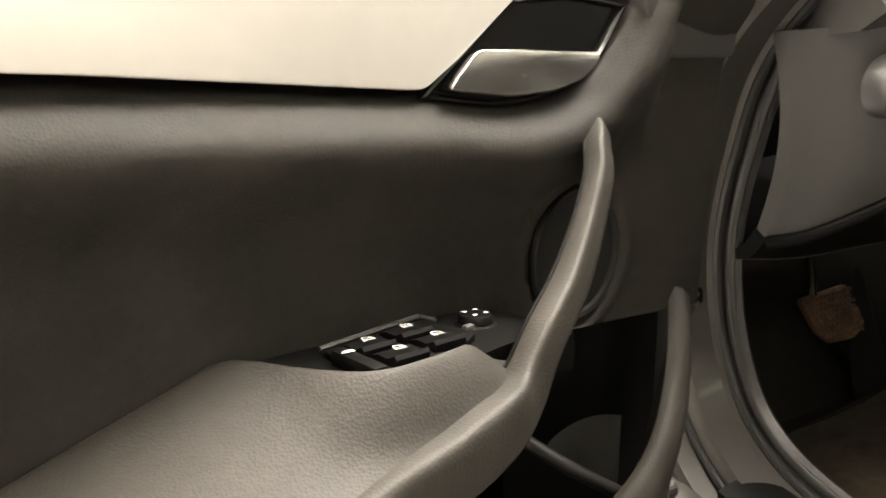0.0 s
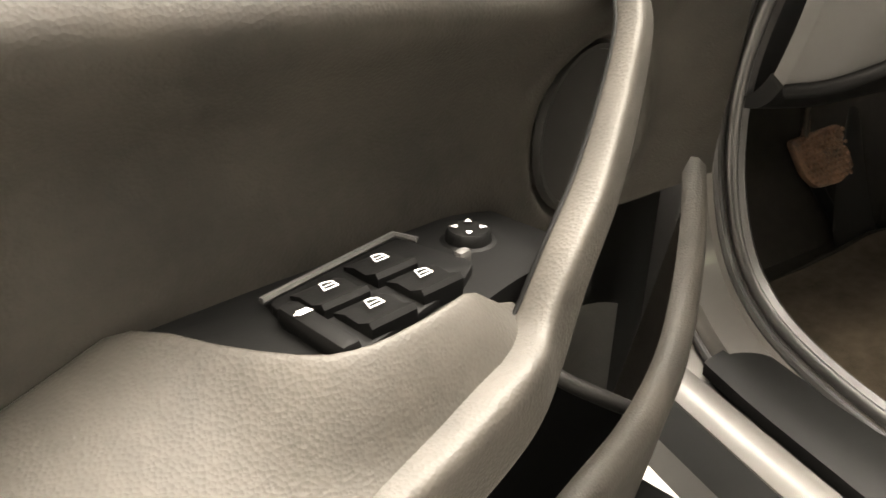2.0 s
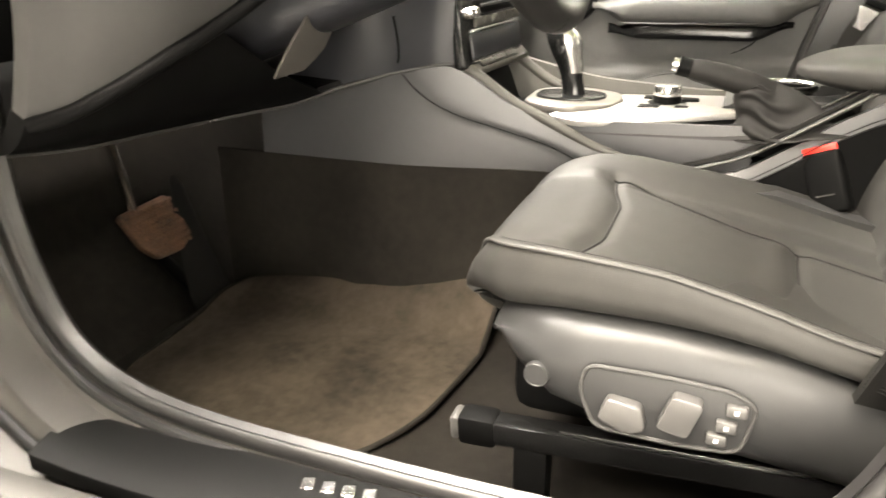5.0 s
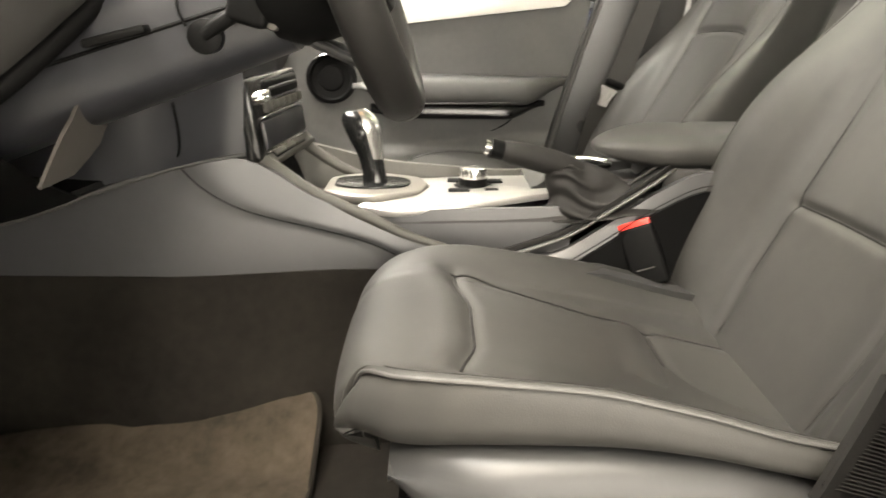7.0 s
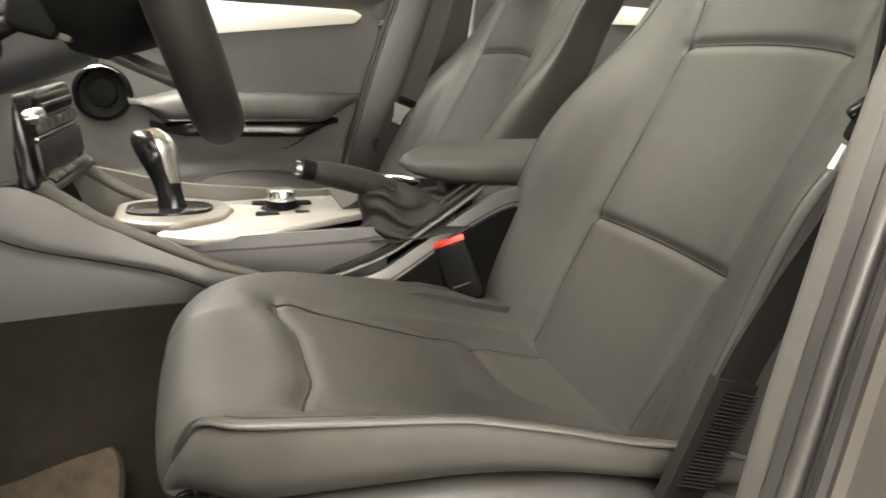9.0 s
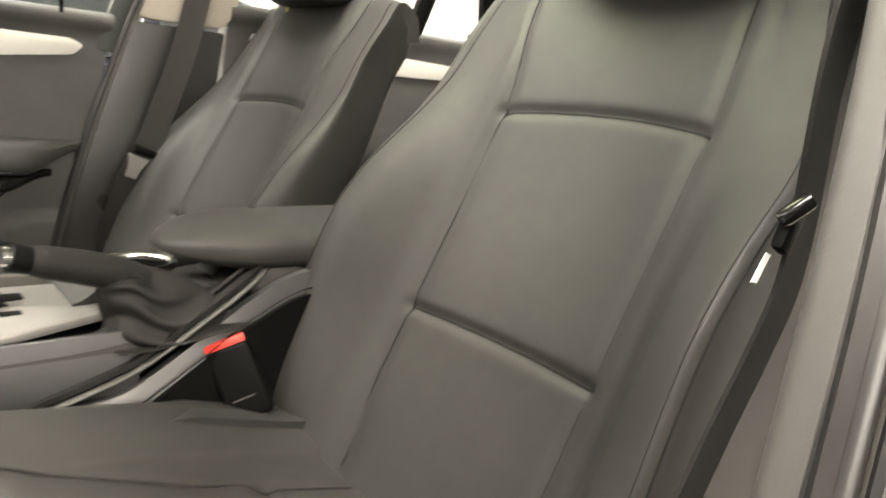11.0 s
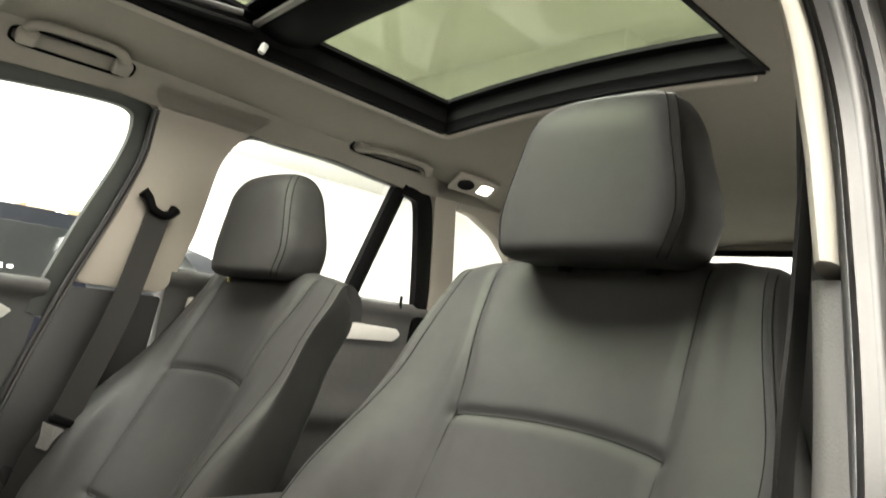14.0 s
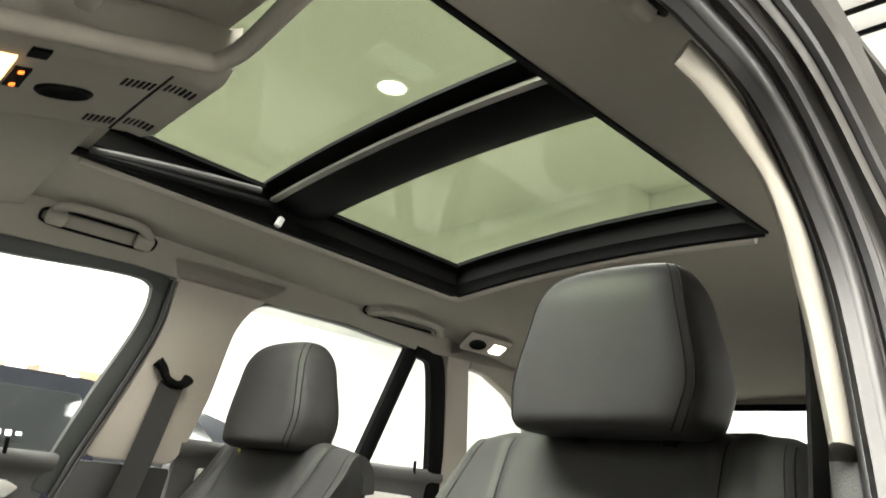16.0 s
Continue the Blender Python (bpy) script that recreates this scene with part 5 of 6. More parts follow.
for ang in (-75, -105):
    a = radians(ang)
    part("rim_seam", put(tube([Vector(((0.182 + 0.0175 * math.cos(b)) * math.cos(a), (0.182 + 0.0175 * math.cos(b)) * math.sin(a), 0.02 * math.sin(b))) for b in (2 * math.pi * j / 20 for j in range(20))], 0.0012, 6, loop=True), WM), STITCH, wheel)

# ---- pedals and mat ----
ped = thing("brake_pedal", (-0.30, 1.13, 0.42), "rusty dusty ribbed brake pedal on a bent arm", "pedal")
PM = pose(-0.288, 1.12, 0.418, -28, 0, 0)
pad = part("pedal_pad", put(prism(rounded([(-0.064, 0.048), (0.058, 0.050), (0.068, -0.035), (0.030, -0.055), (-0.030, -0.050), (-0.052, -0.020)], 0.012, 4), 0.016, 0.004, 2, m=pose(0, 0, 0, 90)), PM), PEDALRUB, ped, "brown ribbed rubber pad")
rb = bmesh.new()
for i in range(-5, 7):
    for j in range(-4, 4):
        x, z = i * 0.0105 + (j % 2) * 0.005, j * 0.0115 + 0.004
        if -0.05 + max(0, -z) * 0.4 < x < 0.06 and z > -0.045:
            rbox((0.008, 0.004, 0.007), 0.0015, 1, m=pose(x, -0.018, z, 0, 45, 0), bm=rb)
tagged(part("pad_ribs", put(rb, PM), PEDALRUB, pad), kind="stuff")
part("pedal_arm", tube(catmull([(-0.31, 1.135, 0.44), (-0.325, 1.13, 0.52), (-0.37, 1.10, 0.62), (-0.40, 1.08, 0.70)], 16), 0.009, 10), CHROME, ped, "bare steel pedal arm")
gas = thing("accelerator_pedal", (-0.21, 1.1, 0.27), "tall dark rubber accelerator pedal hinged at the floor", "pedal")
part("pedal_plate", loft([[Vector((x0 + p.x, y + p.y * 0.5, z + p.y)) for p in catmull([(-w, -0.005, 0), (0, -0.007, 0), (w, -0.005, 0), (w, 0.006, 0), (0, 0.008, 0), (-w, 0.006, 0)], 18, closed=True)] for x0, y, z, w in ((-0.233, 1.045, 0.262, 0.050), (-0.232, 1.060, 0.285, 0.047), (-0.221, 1.085, 0.34, 0.038), (-0.214, 1.105, 0.41, 0.026), (-0.210, 1.120, 0.475, 0.015), (-0.209, 1.124, 0.488, 0.010))]), WHEELSKIN, gas)
part("pedal_hinge", tube(catmull([(-0.29, 1.12, 0.38), (-0.26, 1.10, 0.32), (-0.235, 1.07, 0.27)], 10), 0.012, 10), BLACK, gas)
fmat = thing("floor_mat", (-0.37, 0.75, 0.27), "worn brown velour floor mat with bound edge", "floor mat")
MO = rounded([(-0.64, 0.96), (-0.62, 0.66), (-0.56, 0.572), (-0.50, 0.540), (-0.44, 0.520), (-0.30, 0.506), (-0.17, 0.500), (-0.128, 0.52), (-0.132, 0.75), (-0.178, 0.99), (-0.26, 1.015), (-0.50, 1.02)], 0.035, 6)


def mat_z(x, y):
    edge = float(np.interp(y, [0.50, 0.53, 0.75, 0.99, 1.02], [-0.15, -0.128, -0.132, -0.178, -0.25]))
    return 0.268 + (0.026 + 0.05 * max(0.0, min(1.0, (0.97 - y) / 0.40))) * smooth(-0.11, -0.004, x - edge) + 0.004 * noise.noise((x * 7, y * 7, 5))


bm = bmesh.new()
top = [bm.verts.new((x, y, mat_z(x, y) + 0.009)) for x, y in MO]
bm.faces.new(top)
bmesh.ops.triangulate(bm, faces=bm.faces[:])
for _ in range(3):
    bmesh.ops.subdivide_edges(bm, edges=[e for e in bm.edges if e.calc_length() > 0.03], cuts=1)
    bmesh.ops.triangulate(bm, faces=bm.faces[:])
for v in bm.verts:
    v.co.z = mat_z(v.co.x, v.co.y) + 0.009
r = bmesh.ops.extrude_face_region(bm, geom=bm.faces[:])
bmesh.ops.translate(bm, vec=(0, 0, -0.008), verts=[e for e in r["geom"] if isinstance(e, bmesh.types.BMVert)])
part("velour", bm, MATTEX, fmat, sharp=60)
part("bound_edge", tube([Vector((x, y, mat_z(x, y) + 0.006)) for x, y in MO], 0.004, 8, loop=True), CARPET, fmat)


# ---- passenger side doors, closed ----
def door_panel(name, y0, y1, zt, bulges, group):
    t = thing(name, (0.70, (y0 + y1) / 2, 0.38), "closed passenger-side door with dark lining and aluminium strip", "car door", group)
    part("lining", sheet(lambda y, z: (wx(z) + 0.012 - bulges(y, z), y - (0.16 * (z - 0.70) * max(0.0, 1 - (y - y0) / 0.3) if y0 > 0 else 0.0), z), lin(y0, y1, 70), lin(0.36, zt, 60), (0.05, 0, 0)), SOFT, t, sharp=60)
    return t


def fbulge(y, z):
    d = 0.018 * math.exp(-((z - 0.982) / 0.016) ** 2)
    d += 0.010 * smooth(0.60 + (0.30 - y) * 0.10, 0.585 + (0.30 - y) * 0.10, z)
    e = ((y - 0.40) / 0.27) ** 2 + ((z - 0.70) / 0.105) ** 2
    d -= 0.003 * math.exp(-((e - 1) / 0.05) ** 2) * (z < 0.70)
    return d


rd = door_panel("car_door", 0.015, 1.02, 1.0, fbulge, "passenger-side doors")
part("trim_strip", prism(rounded([(0.90, 0.968), (0.395, 0.952), (0.045, 0.947), (0.022, 0.936), (0.040, 0.918), (0.385, 0.878), (0.90, 0.815)], 0.006, 3), 0.010, 0.003, 2, place=lambda c: Vector((wx(c.y) - 0.006 + c.z, c.x, c.y))), ALU, rd, "brushed aluminium strip")


def side_arm(y0, y1, z0, h, dep):
    rings = []
    for f in lin(0, 1, 36):
        y = y0 + (y1 - y0) * f
        e = smooth(0, 0.22, f) * (1 - 0.8 * smooth(0.82, 1, f))
        zt, zb = z0 + 0.004 * f - 0.025 * smooth(0.75, 1, f), z0 - h * (0.25 + 0.75 * e)
        d = dep * (0.25 + 0.75 * e)
        c = [(0.012, zt + 0.002), (-d * 0.5, zt + 0.003), (-d * 0.9, zt - 0.008), (-d, zt - 0.03 * e), (-d * 0.92, zb + 0.01), (-d * 0.6, zb), (0.012, zb)]
        rings.append([Vector((0.675 + p.x, y, p.y)) for p in catmull([(a, b, 0) for a, b in c], 24)])
    return loft(rings)


part("armrest", side_arm(0.020, 0.53, 0.757, 0.062, 0.065), SOFT, rd, "dark padded armrest")
part("armrest_insert", side_arm(0.075, 0.49, 0.700, 0.040, 0.050), GLOSSBLK, rd, "gloss black strip under the armrest")
part("armrest_line", tube(catmull([(0.612, 0.15, 0.702), (0.608, 0.30, 0.700), (0.607, 0.45, 0.699)], 12), 0.0025, 6), HARD, rd)
sp = part("speaker_ring", loft([[Vector((0.668 - d, 0.582 + r * math.cos(a), 0.750 + r * math.sin(a))) for a in (2 * math.pi * j / 40 for j in range(40))] for r, d in ((0.060, 0.0), (0.058, 0.014), (0.050, 0.016), (0.046, 0.006), (0.03, 0.003), (0.028, 0.008), (0.001, 0.010))]), BLACK, rd, "black round loudspeaker")
# bright arc laid on the black ring as a modelled highlight
part("ring_highlight", tube([Vector((0.650, 0.582 + 0.056 * math.cos(a), 0.750 + 0.056 * math.sin(a))) for a in lin(math.radians(50), math.radians(130), 14)], 0.003, 6), CHROME, sp)
part("lock_pin", tube([Vector((0.655, 0.06, 0.99)), Vector((0.655, 0.06, 1.018))], 0.004, 8), BLACK, rd)
part("pocket_groove", tube(catmull([(0.668, 0.14, 0.685), (0.672, 0.16, 0.650), (0.676, 0.22, 0.622), (0.680, 0.32, 0.606), (0.683, 0.5, 0.594)], 20), 0.002, 6), BLACK, rd)


def rbulge(y, z):
    d = 0.018 * math.exp(-((z - 1.035) / 0.018) ** 2)
    d += 0.035 * math.exp(-((z - 0.76) / 0.035) ** 2) * smooth(-0.98, -0.88, y)
    return d


rr = door_panel("car_door", -0.985, -0.255, 1.055, rbulge, "passenger-side doors")
part("trim_strip", prism(rounded([(-0.30, 1.0), (-0.74, 0.990), (-0.885, 0.985), (-0.900, 0.970), (-0.88, 0.952), (-0.74, 0.948), (-0.30, 0.945)], 0.008, 3), 0.010, 0.003, 2, place=lambda c: Vector((wx(c.y) - 0.010 + c.z, c.x, c.y))), ALU, rr, "brushed aluminium strip")
part("lock_pin", tube([Vector((0.645, -0.885, 1.04)), Vector((0.645, -0.885, 1.072))], 0.004, 8), BLACK, rr)
# seal strip between front door and pillar
rs = thing("door_seal", (0.68, 0.0, 0.5), "black and grey seal between passenger door and pillar", "door seal")
rp = catmull([(0.588, -0.150, 1.352), (0.594, -0.149, 1.32), (0.605, -0.144, 1.25), (0.622, -0.117, 1.155), (0.634, -0.092, 1.08), (0.649, -0.062, 0.993), (0.656, -0.033, 0.905), (0.659, -0.003, 0.81), (0.662, 0.057, 0.60), (0.664, 0.090, 0.42)], 60)
part("bulb", tube([p + Vector((-0.002, 0.006, 0)) for p in rp], 0.0062, 10), RUBBER, rs)
part("flange", tube([p + Vector((-0.006, -0.001, 0)) for p in rp], lambda f: 0.0014 + 0.0022 * smooth(0.35, 0.55, f), 8), SWITCHPLA, rs, "bright metal flange edge")



# ---- rear bench ----
bench = thing("rear_bench", (0, -0.9, 0.3), "dark leather rear bench seat in shadow", "car seat")
part("bench_cushion", sheet(lambda x, y: (x, y, 0.52 + 0.03 * math.cos((x / 0.62) * math.pi * 2) + 0.05 * smooth(-1.1, -0.75, y) - 0.14 * smooth(-0.72, -0.66, y)), lin(-0.62, 0.62, 40), lin(-1.12, -0.65, 24), (0, 0, -0.12)), LEATHER, bench, sharp=70)
part("bench_back", sheet(lambda x, f: (x, -1.06 - 0.20 * f + 0.02 * math.cos(x / 0.62 * math.pi * 2) - 0.05 * smooth(0.93, 1.0, f), 0.50 + 0.48 * f), lin(-0.62, 0.62, 40), lin(0, 1, 24), (0, -0.10, 0)), LEATHER, bench, sharp=70)
cargo = tagged(part("load_cover", sheet(lambda x, y: (x, y, 0.95), lin(-0.62, 0.62, 4), lin(-1.73, -1.32, 4), (0, 0, -0.02)), HARD), "dark load cover behind the rear bench", "load cover")


# ---- belts ----
def strap(path, width_dir, w=0.046, t=0.0016):
    wd = Vector(width_dir).normalized()
    rings = []
    n = len(path)
    for i, p in enumerate(path):
        tg = (path[min(n - 1, i + 1)] - path[max(0, i - 1)]).normalized()
        a = (wd - tg * wd.dot(tg)).normalized()
        b = tg.cross(a)
        rings.append([p + a * w / 2 + b * t, p + b * t * 1.4, p - a * w / 2 + b * t, p - a * w / 2 - b * t, p - b * t * 0.6, p + a * w / 2 - b * t])
    return loft(rings)


belt = thing("seat_belt", (0.62, -0.1, 0.5), "black seat belt hanging from the pillar with its tongue", "seat belt", "seat belts")
bp = catmull([(0.606, -0.192, 1.153), (0.604, -0.178, 1.09), (0.600, -0.147, 0.957), (0.597, -0.105, 0.83), (0.596, -0.072, 0.74), (0.603, -0.040, 0.675), (0.63, -0.02, 0.55), (0.65, -0.02, 0.45)], 60)
part("webbing", strap(bp, (0.25, 1, 0)), WEBBING, belt)
fork = part("pillar_guide", tube(catmull([(0.606, -0.155, 1.192), (0.604, -0.168, 1.180), (0.600, -0.177, 1.162), (0.600, -0.198, 1.153), (0.602, -0.214, 1.157), (0.606, -0.224, 1.168)], 24), lambda f: 0.012 - 0.004 * math.sin(f * math.pi), 12), BLACK, belt, "black plastic belt guide")
tg = part("tongue_grip", rbox((0.014, 0.058, 0.016), 0.005, 3, m=pose(0.592, -0.078, 0.748, 20)), BLACK, belt, "black plastic tongue grip")
part("tongue_blade", prism(rounded([(-0.022, 0), (0.022, 0), (0.012, -0.030), (0.012, -0.045), (-0.012, -0.045), (-0.012, -0.030)], 0.004, 3), 0.003, 0.001, 1, m=pose(0.590, -0.062, 0.742) @ pose(0, 0, 0, 90, 0, 90) @ pose(0, 0, 0, 0, 0, 20)), CHROME, tg, "steel belt tongue")
belt2 = thing("seat_belt", (-0.63, -0.15, 0.5), "black seat belt running down beside the pillar", "seat belt", "seat belts")
part("webbing", strap(catmull([(-0.612, -0.235, 1.26), (-0.624, -0.205, 1.13), (-0.642, -0.158, 1.02), (-0.655, -0.118, 0.95), (-0.659, -0.111, 0.86), (-0.660, -0.103, 0.81), (-0.660, -0.080, 0.765), (-0.660, -0.052, 0.72), (-0.660, -0.020, 0.662), (-0.660, -0.004, 0.62)], 60), (-0.15, 1, 0)), BELT_SHADED, belt2)
slv = part("anchor_sleeve", strap(catmull([(-0.660, -0.012, 0.645), (-0.660, -0.002, 0.615), (-0.659, 0.016, 0.565), (-0.656, 0.024, 0.54)], 14), (-0.15, 1, 0), 0.050, 0.005), BELT_SHADED, belt2, "ribbed black anchor sleeve")
for k in range(26):
    f = k / 25
    part("sleeve_rib", tube([Vector((-0.6668, -0.032 + 0.030 * f, 0.630 - 0.080 * f)), Vector((-0.6640, 0.014 + 0.030 * f, 0.642 - 0.080 * f))], 0.0009, 6), BELT_SHADED, slv)
buck = thing("belt_buckle", (-0.13, 0.03, 0.52), "black belt buckle with a red release button", "belt buckle")
BM = pose(-0.131, 0.036, 0.572, -24, 10, -25)
part("body", put(rbox((0.030, 0.050, 0.088), 0.006, 3), BM), BLACK, buck)
part("release_button", put(rbox((0.024, 0.046, 0.012), 0.003, 2, m=pose(0, 0, 0.046)), BM), RED, buck, "red release button")
part("mark_lines", put(rbox((0.001, 0.026, 0.002), 0, m=pose(-0.0155, 0.002, -0.018)), BM), HARD, buck)
part("stem", put(rbox((0.012, 0.030, 0.06), 0.004, 2, m=pose(0, 0, -0.072)), BM), BLACK, buck)

# ---- seat details on the driver's side ----
ctrls = thing("seat_controls", (-0.65, 0.19, 0.49), "grey power seat control panel with four buttons", "seat controls")
CM = pose(-0.6485, 0.195, 0.497, 90, 0, -90)
BEZ = rounded([(-0.078, 0.004), (-0.072, 0.032), (0.0, 0.033), (0.058, 0.030), (0.080, 0.018), (0.070, -0.032), (0.02, -0.037), (-0.062, -0.035)], 0.014, 5)
part("bezel", put(prism(BEZ, 0.004, 0.002, 2), CM), VALANCE, ctrls)
part("bezel_rim", put(tube([Vector((x, y, 0.004)) for x, y in BEZ], 0.0022, 8, loop=True), CM), HARD, ctrls)
part("slide_switch", put(prism(rounded([(-0.058, -0.018), (-0.050, 0.006), (-0.018, 0.002), (-0.012, -0.022), (-0.030, -0.030)], 0.006, 4), 0.016, 0.004, 3), CM), SWITCHPLA, ctrls)
part("recline_switch", put(prism(rounded([(-0.004, -0.014), (0.008, 0.022), (0.036, 0.018), (0.024, -0.020)], 0.006, 4), 0.018, 0.004, 3), CM), SWITCHPLA, ctrls)
for x, y in ((0.063, 0.013), (0.056, -0.005), (0.049, -0.020)):
    part("memory_button", put(rbox((0.018, 0.012, 0.008), 0.002, 2, m=pose(x, y, 0.006)), CM), SWITCHPLA, ctrls)
    part("button_mark", put(rbox((0.004, 0.004, 0.0006), 0, m=pose(x, y, 0.0103)), CM), WHITEPR, ctrls)
part("screw_cap", put(loft([[Vector((-0.121 + r * math.cos(a), 0.007 + r * math.sin(a), d)) for a in (2 * math.pi * j / 24 for j in range(24))] for r, d in ((0.013, -0.006), (0.013, 0.0005), (0.012, 0.0015), (0.011, 0.0005), (0.001, 0.0005))]), CM), VALANCE, ctrls)
seatdet = thing("seat_release", (-0.66, -0.09, 0.85), "black seat side lever with a white paper label", "seat lever")
part("lever", tube(catmull([(-0.659, -0.079, 0.856), (-0.664, -0.082, 0.862), (-0.672, -0.089, 0.872)], 10), lambda f: 0.0062 - 0.0012 * abs(2 * f - 1) ** 3, 12), GLOSSBLK, seatdet)
part("lever_base", rbox((0.010, 0.016, 0.030), 0.004, 2, m=pose(-0.661, -0.088, 0.850, 25)), BLACK, seatdet)
part("label_tag", prism([(-0.0025, -0.011), (0.002, -0.010), (0.002, 0.010), (-0.002, 0.010)], 0.001, 0, m=pose(-0.651, -0.082, 0.824) @ pose(0, 0, 0, 90, 0, -110) @ pose(0, 0, 0, 0, 0, -20)), LABEL, seatdet, "small white paper label")
tag = thing("seat_tag", (0.443, -0.283, 1.03), "small black tag with a yellow dot", "tag")
part("tag_strip", tube(catmull([(0.437, -0.292, 1.072), (0.441, -0.286, 1.062), (0.444, -0.281, 1.048)], 6), 0.005, 8), BLACK, tag)
part("yellow_dot", rbox((0.006, 0.004, 0.008), 0.002, m=pose(0.446, -0.279, 1.040)), mat("yellow_dot", (0.7, 0.62, 0.1), 0.5), tag)


# ---- roof fittings ----
def grab(s, y0, y1, z):
    t = thing("grab_handle", (s * 0.58, (y0 + y1) / 2, z), "cream plastic folding grab handle on the roof edge", "grab handle", "grab handles")
    ym, dy = (y0 + y1) / 2, (y1 - y0) / 2
    xb = 0.553
    zi = lambda x, y: zh(s * x, y) - 0.013
    pts = catmull([(s * (xb + 0.006), y0, z), (s * (xb - 0.018), y0, zi(xb - 0.018, y0) - 0.004), (s * (xb - 0.034), ym - dy * 0.72, zi(xb - 0.034, ym)), (s * (xb - 0.038), ym, zi(xb - 0.038, ym)), (s * (xb - 0.034), ym + dy * 0.72, zi(xb - 0.034, ym)), (s * (xb - 0.018), y1, zi(xb - 0.018, y1) - 0.004), (s * (xb + 0.006), y1, z)], 50)
    part("grip", tube(pts, lambda f: 0.0125 - 0.003 * math.sin(f * math.pi), 14, flat=0.75), HEADL, t)
    # dark tube standing in for the shade under the grip
    part("grip_shade", tube([p + Vector((s * 0.012, 0, -0.004)) for p in pts[10:40]], 0.003, 8), HARD, t)
    ey, ez = dy + math.copysign(0.024, dy), 0.024
    loop = [Vector((s * (xb + 0.002 - 0.55 * ez * math.copysign(abs(math.sin(a)) ** 0.5, math.sin(a))), ym + ey * math.copysign(abs(math.cos(a)) ** 0.35, math.cos(a)), z + 0.006 + 0.5 * ez * math.copysign(abs(math.sin(a)) ** 0.5, math.sin(a)))) for a in (2 * math.pi * j / 48 for j in range(48))]
    # black loop drawn for the shadow line round the handle
    part("recess_shadow", tube(loop, 0.003, 6, loop=True), BLACK, t)
    for y in (y0, y1):
        part("mount", rbox((0.03, 0.034, 0.022), 0.007, 3, m=pose(s * (xb - 0.006), y, z + 0.004, 0, s * 30)), HEADL, t)


grab(1, 0.105, -0.055, 1.395)
grab(1, -0.62, -0.825, 1.395)
grab(-1, 0.15, -0.05, 1.432)
rl = thing("roof_lamp", (0.49, -0.95, 1.375), "small roof lamp with a lit lens and dark switch", "roof lamp")
RM = pose(0.492, -0.952, 1.377, 0, 38, 0)
part("base", put(rbox((0.060, 0.150, 0.012), 0.010, 3), RM), CREAM, rl)
part("switch", put(loft([[Vector((0.016 * k * math.cos(a), 0.036 + 0.028 * k * math.sin(a), z)) for a in (2 * math.pi * j / 24 for j in range(24))] for k, z in ((1, -0.004), (1, -0.009), (0.7, -0.007), (0.02, -0.007))]), RM), BLACK, rl)
part("lit_lens", put(rbox((0.030, 0.044, 0.006), 0.003, 2, m=pose(0, -0.036, -0.006)), RM), WHITEGLOW, rl, "glowing warm white lens")
oc = thing("overhead_console", (-0.03, 0.25, 1.41), "cream overhead console with vents and lit map lamp", "roof console")


def ocz(x, y):
    return zh(x, y) - 0.073


def on_console(x, y, w, d, lift=0.001, thick=0.003):
    """A small flush plate on the underside of the console."""
    return sheet(lambda a, b: (x + a, y + b, ocz(x + a, y + b) - lift), lin(-w / 2, w / 2, 3), lin(-d / 2, d / 2, 3), (0, 0, thick))


part("shell", sheet(lambda x, y: (x, y, ocz(x, y) + 0.014 * smooth(0.095, 0.118, abs(x + 0.008)) + 0.012 * smooth(0.134, 0.120, y)), lin(-0.126, 0.110, 24), lin(0.120, 0.52, 24), (0, 0, 0.055)), HEADL, oc)
part("split_line", on_console(-0.008, 0.178, 0.19, 0.003, 0.0008, 0.002), BLACK, oc)
for x, y in ((0.060, 0.200), (-0.064, 0.200), (0.052, 0.155), (-0.070, 0.155)):
    for k in range(6):
        part("vent_slot", on_console(x, y - 0.015 + k * 0.006, 0.020, 0.0030), BLACK, oc)
sw = []
for k, d in ((1, -0.004), (1, 0.0015), (0.9, 0.004), (0.6, 0.001), (0.02, 0.001)):
    ring = [(-0.005 + 0.019 * k * math.cos(a), 0.258 + 0.030 * k * math.copysign(abs(math.sin(a)) ** 0.8, math.sin(a))) for a in (2 * math.pi * j / 28 for j in range(28))]
    sw.append([Vector((x, y, ocz(x, y) - d)) for x, y in ring])
part("roof_switch", loft(sw), BLACK, oc)
ml = part("map_lamp", on_console(-0.045, 0.338, 0.066, 0.034, 0.004, 0.006), WARM, oc, "glowing warm map lamp")
lb = part("lamp_button", on_console(-0.026, 0.309, 0.052, 0.016, 0.003, 0.005), BLACK, oc)
for x in (-0.044, -0.008):
    part("amber_light", on_console(x, 0.309, 0.006, 0.005, 0.0045, 0.002), AMBER, lb, "amber indicator light")
part("lamp_button", on_console(-0.096, 0.306, 0.020, 0.018, 0.003, 0.005), BLACK, oc)
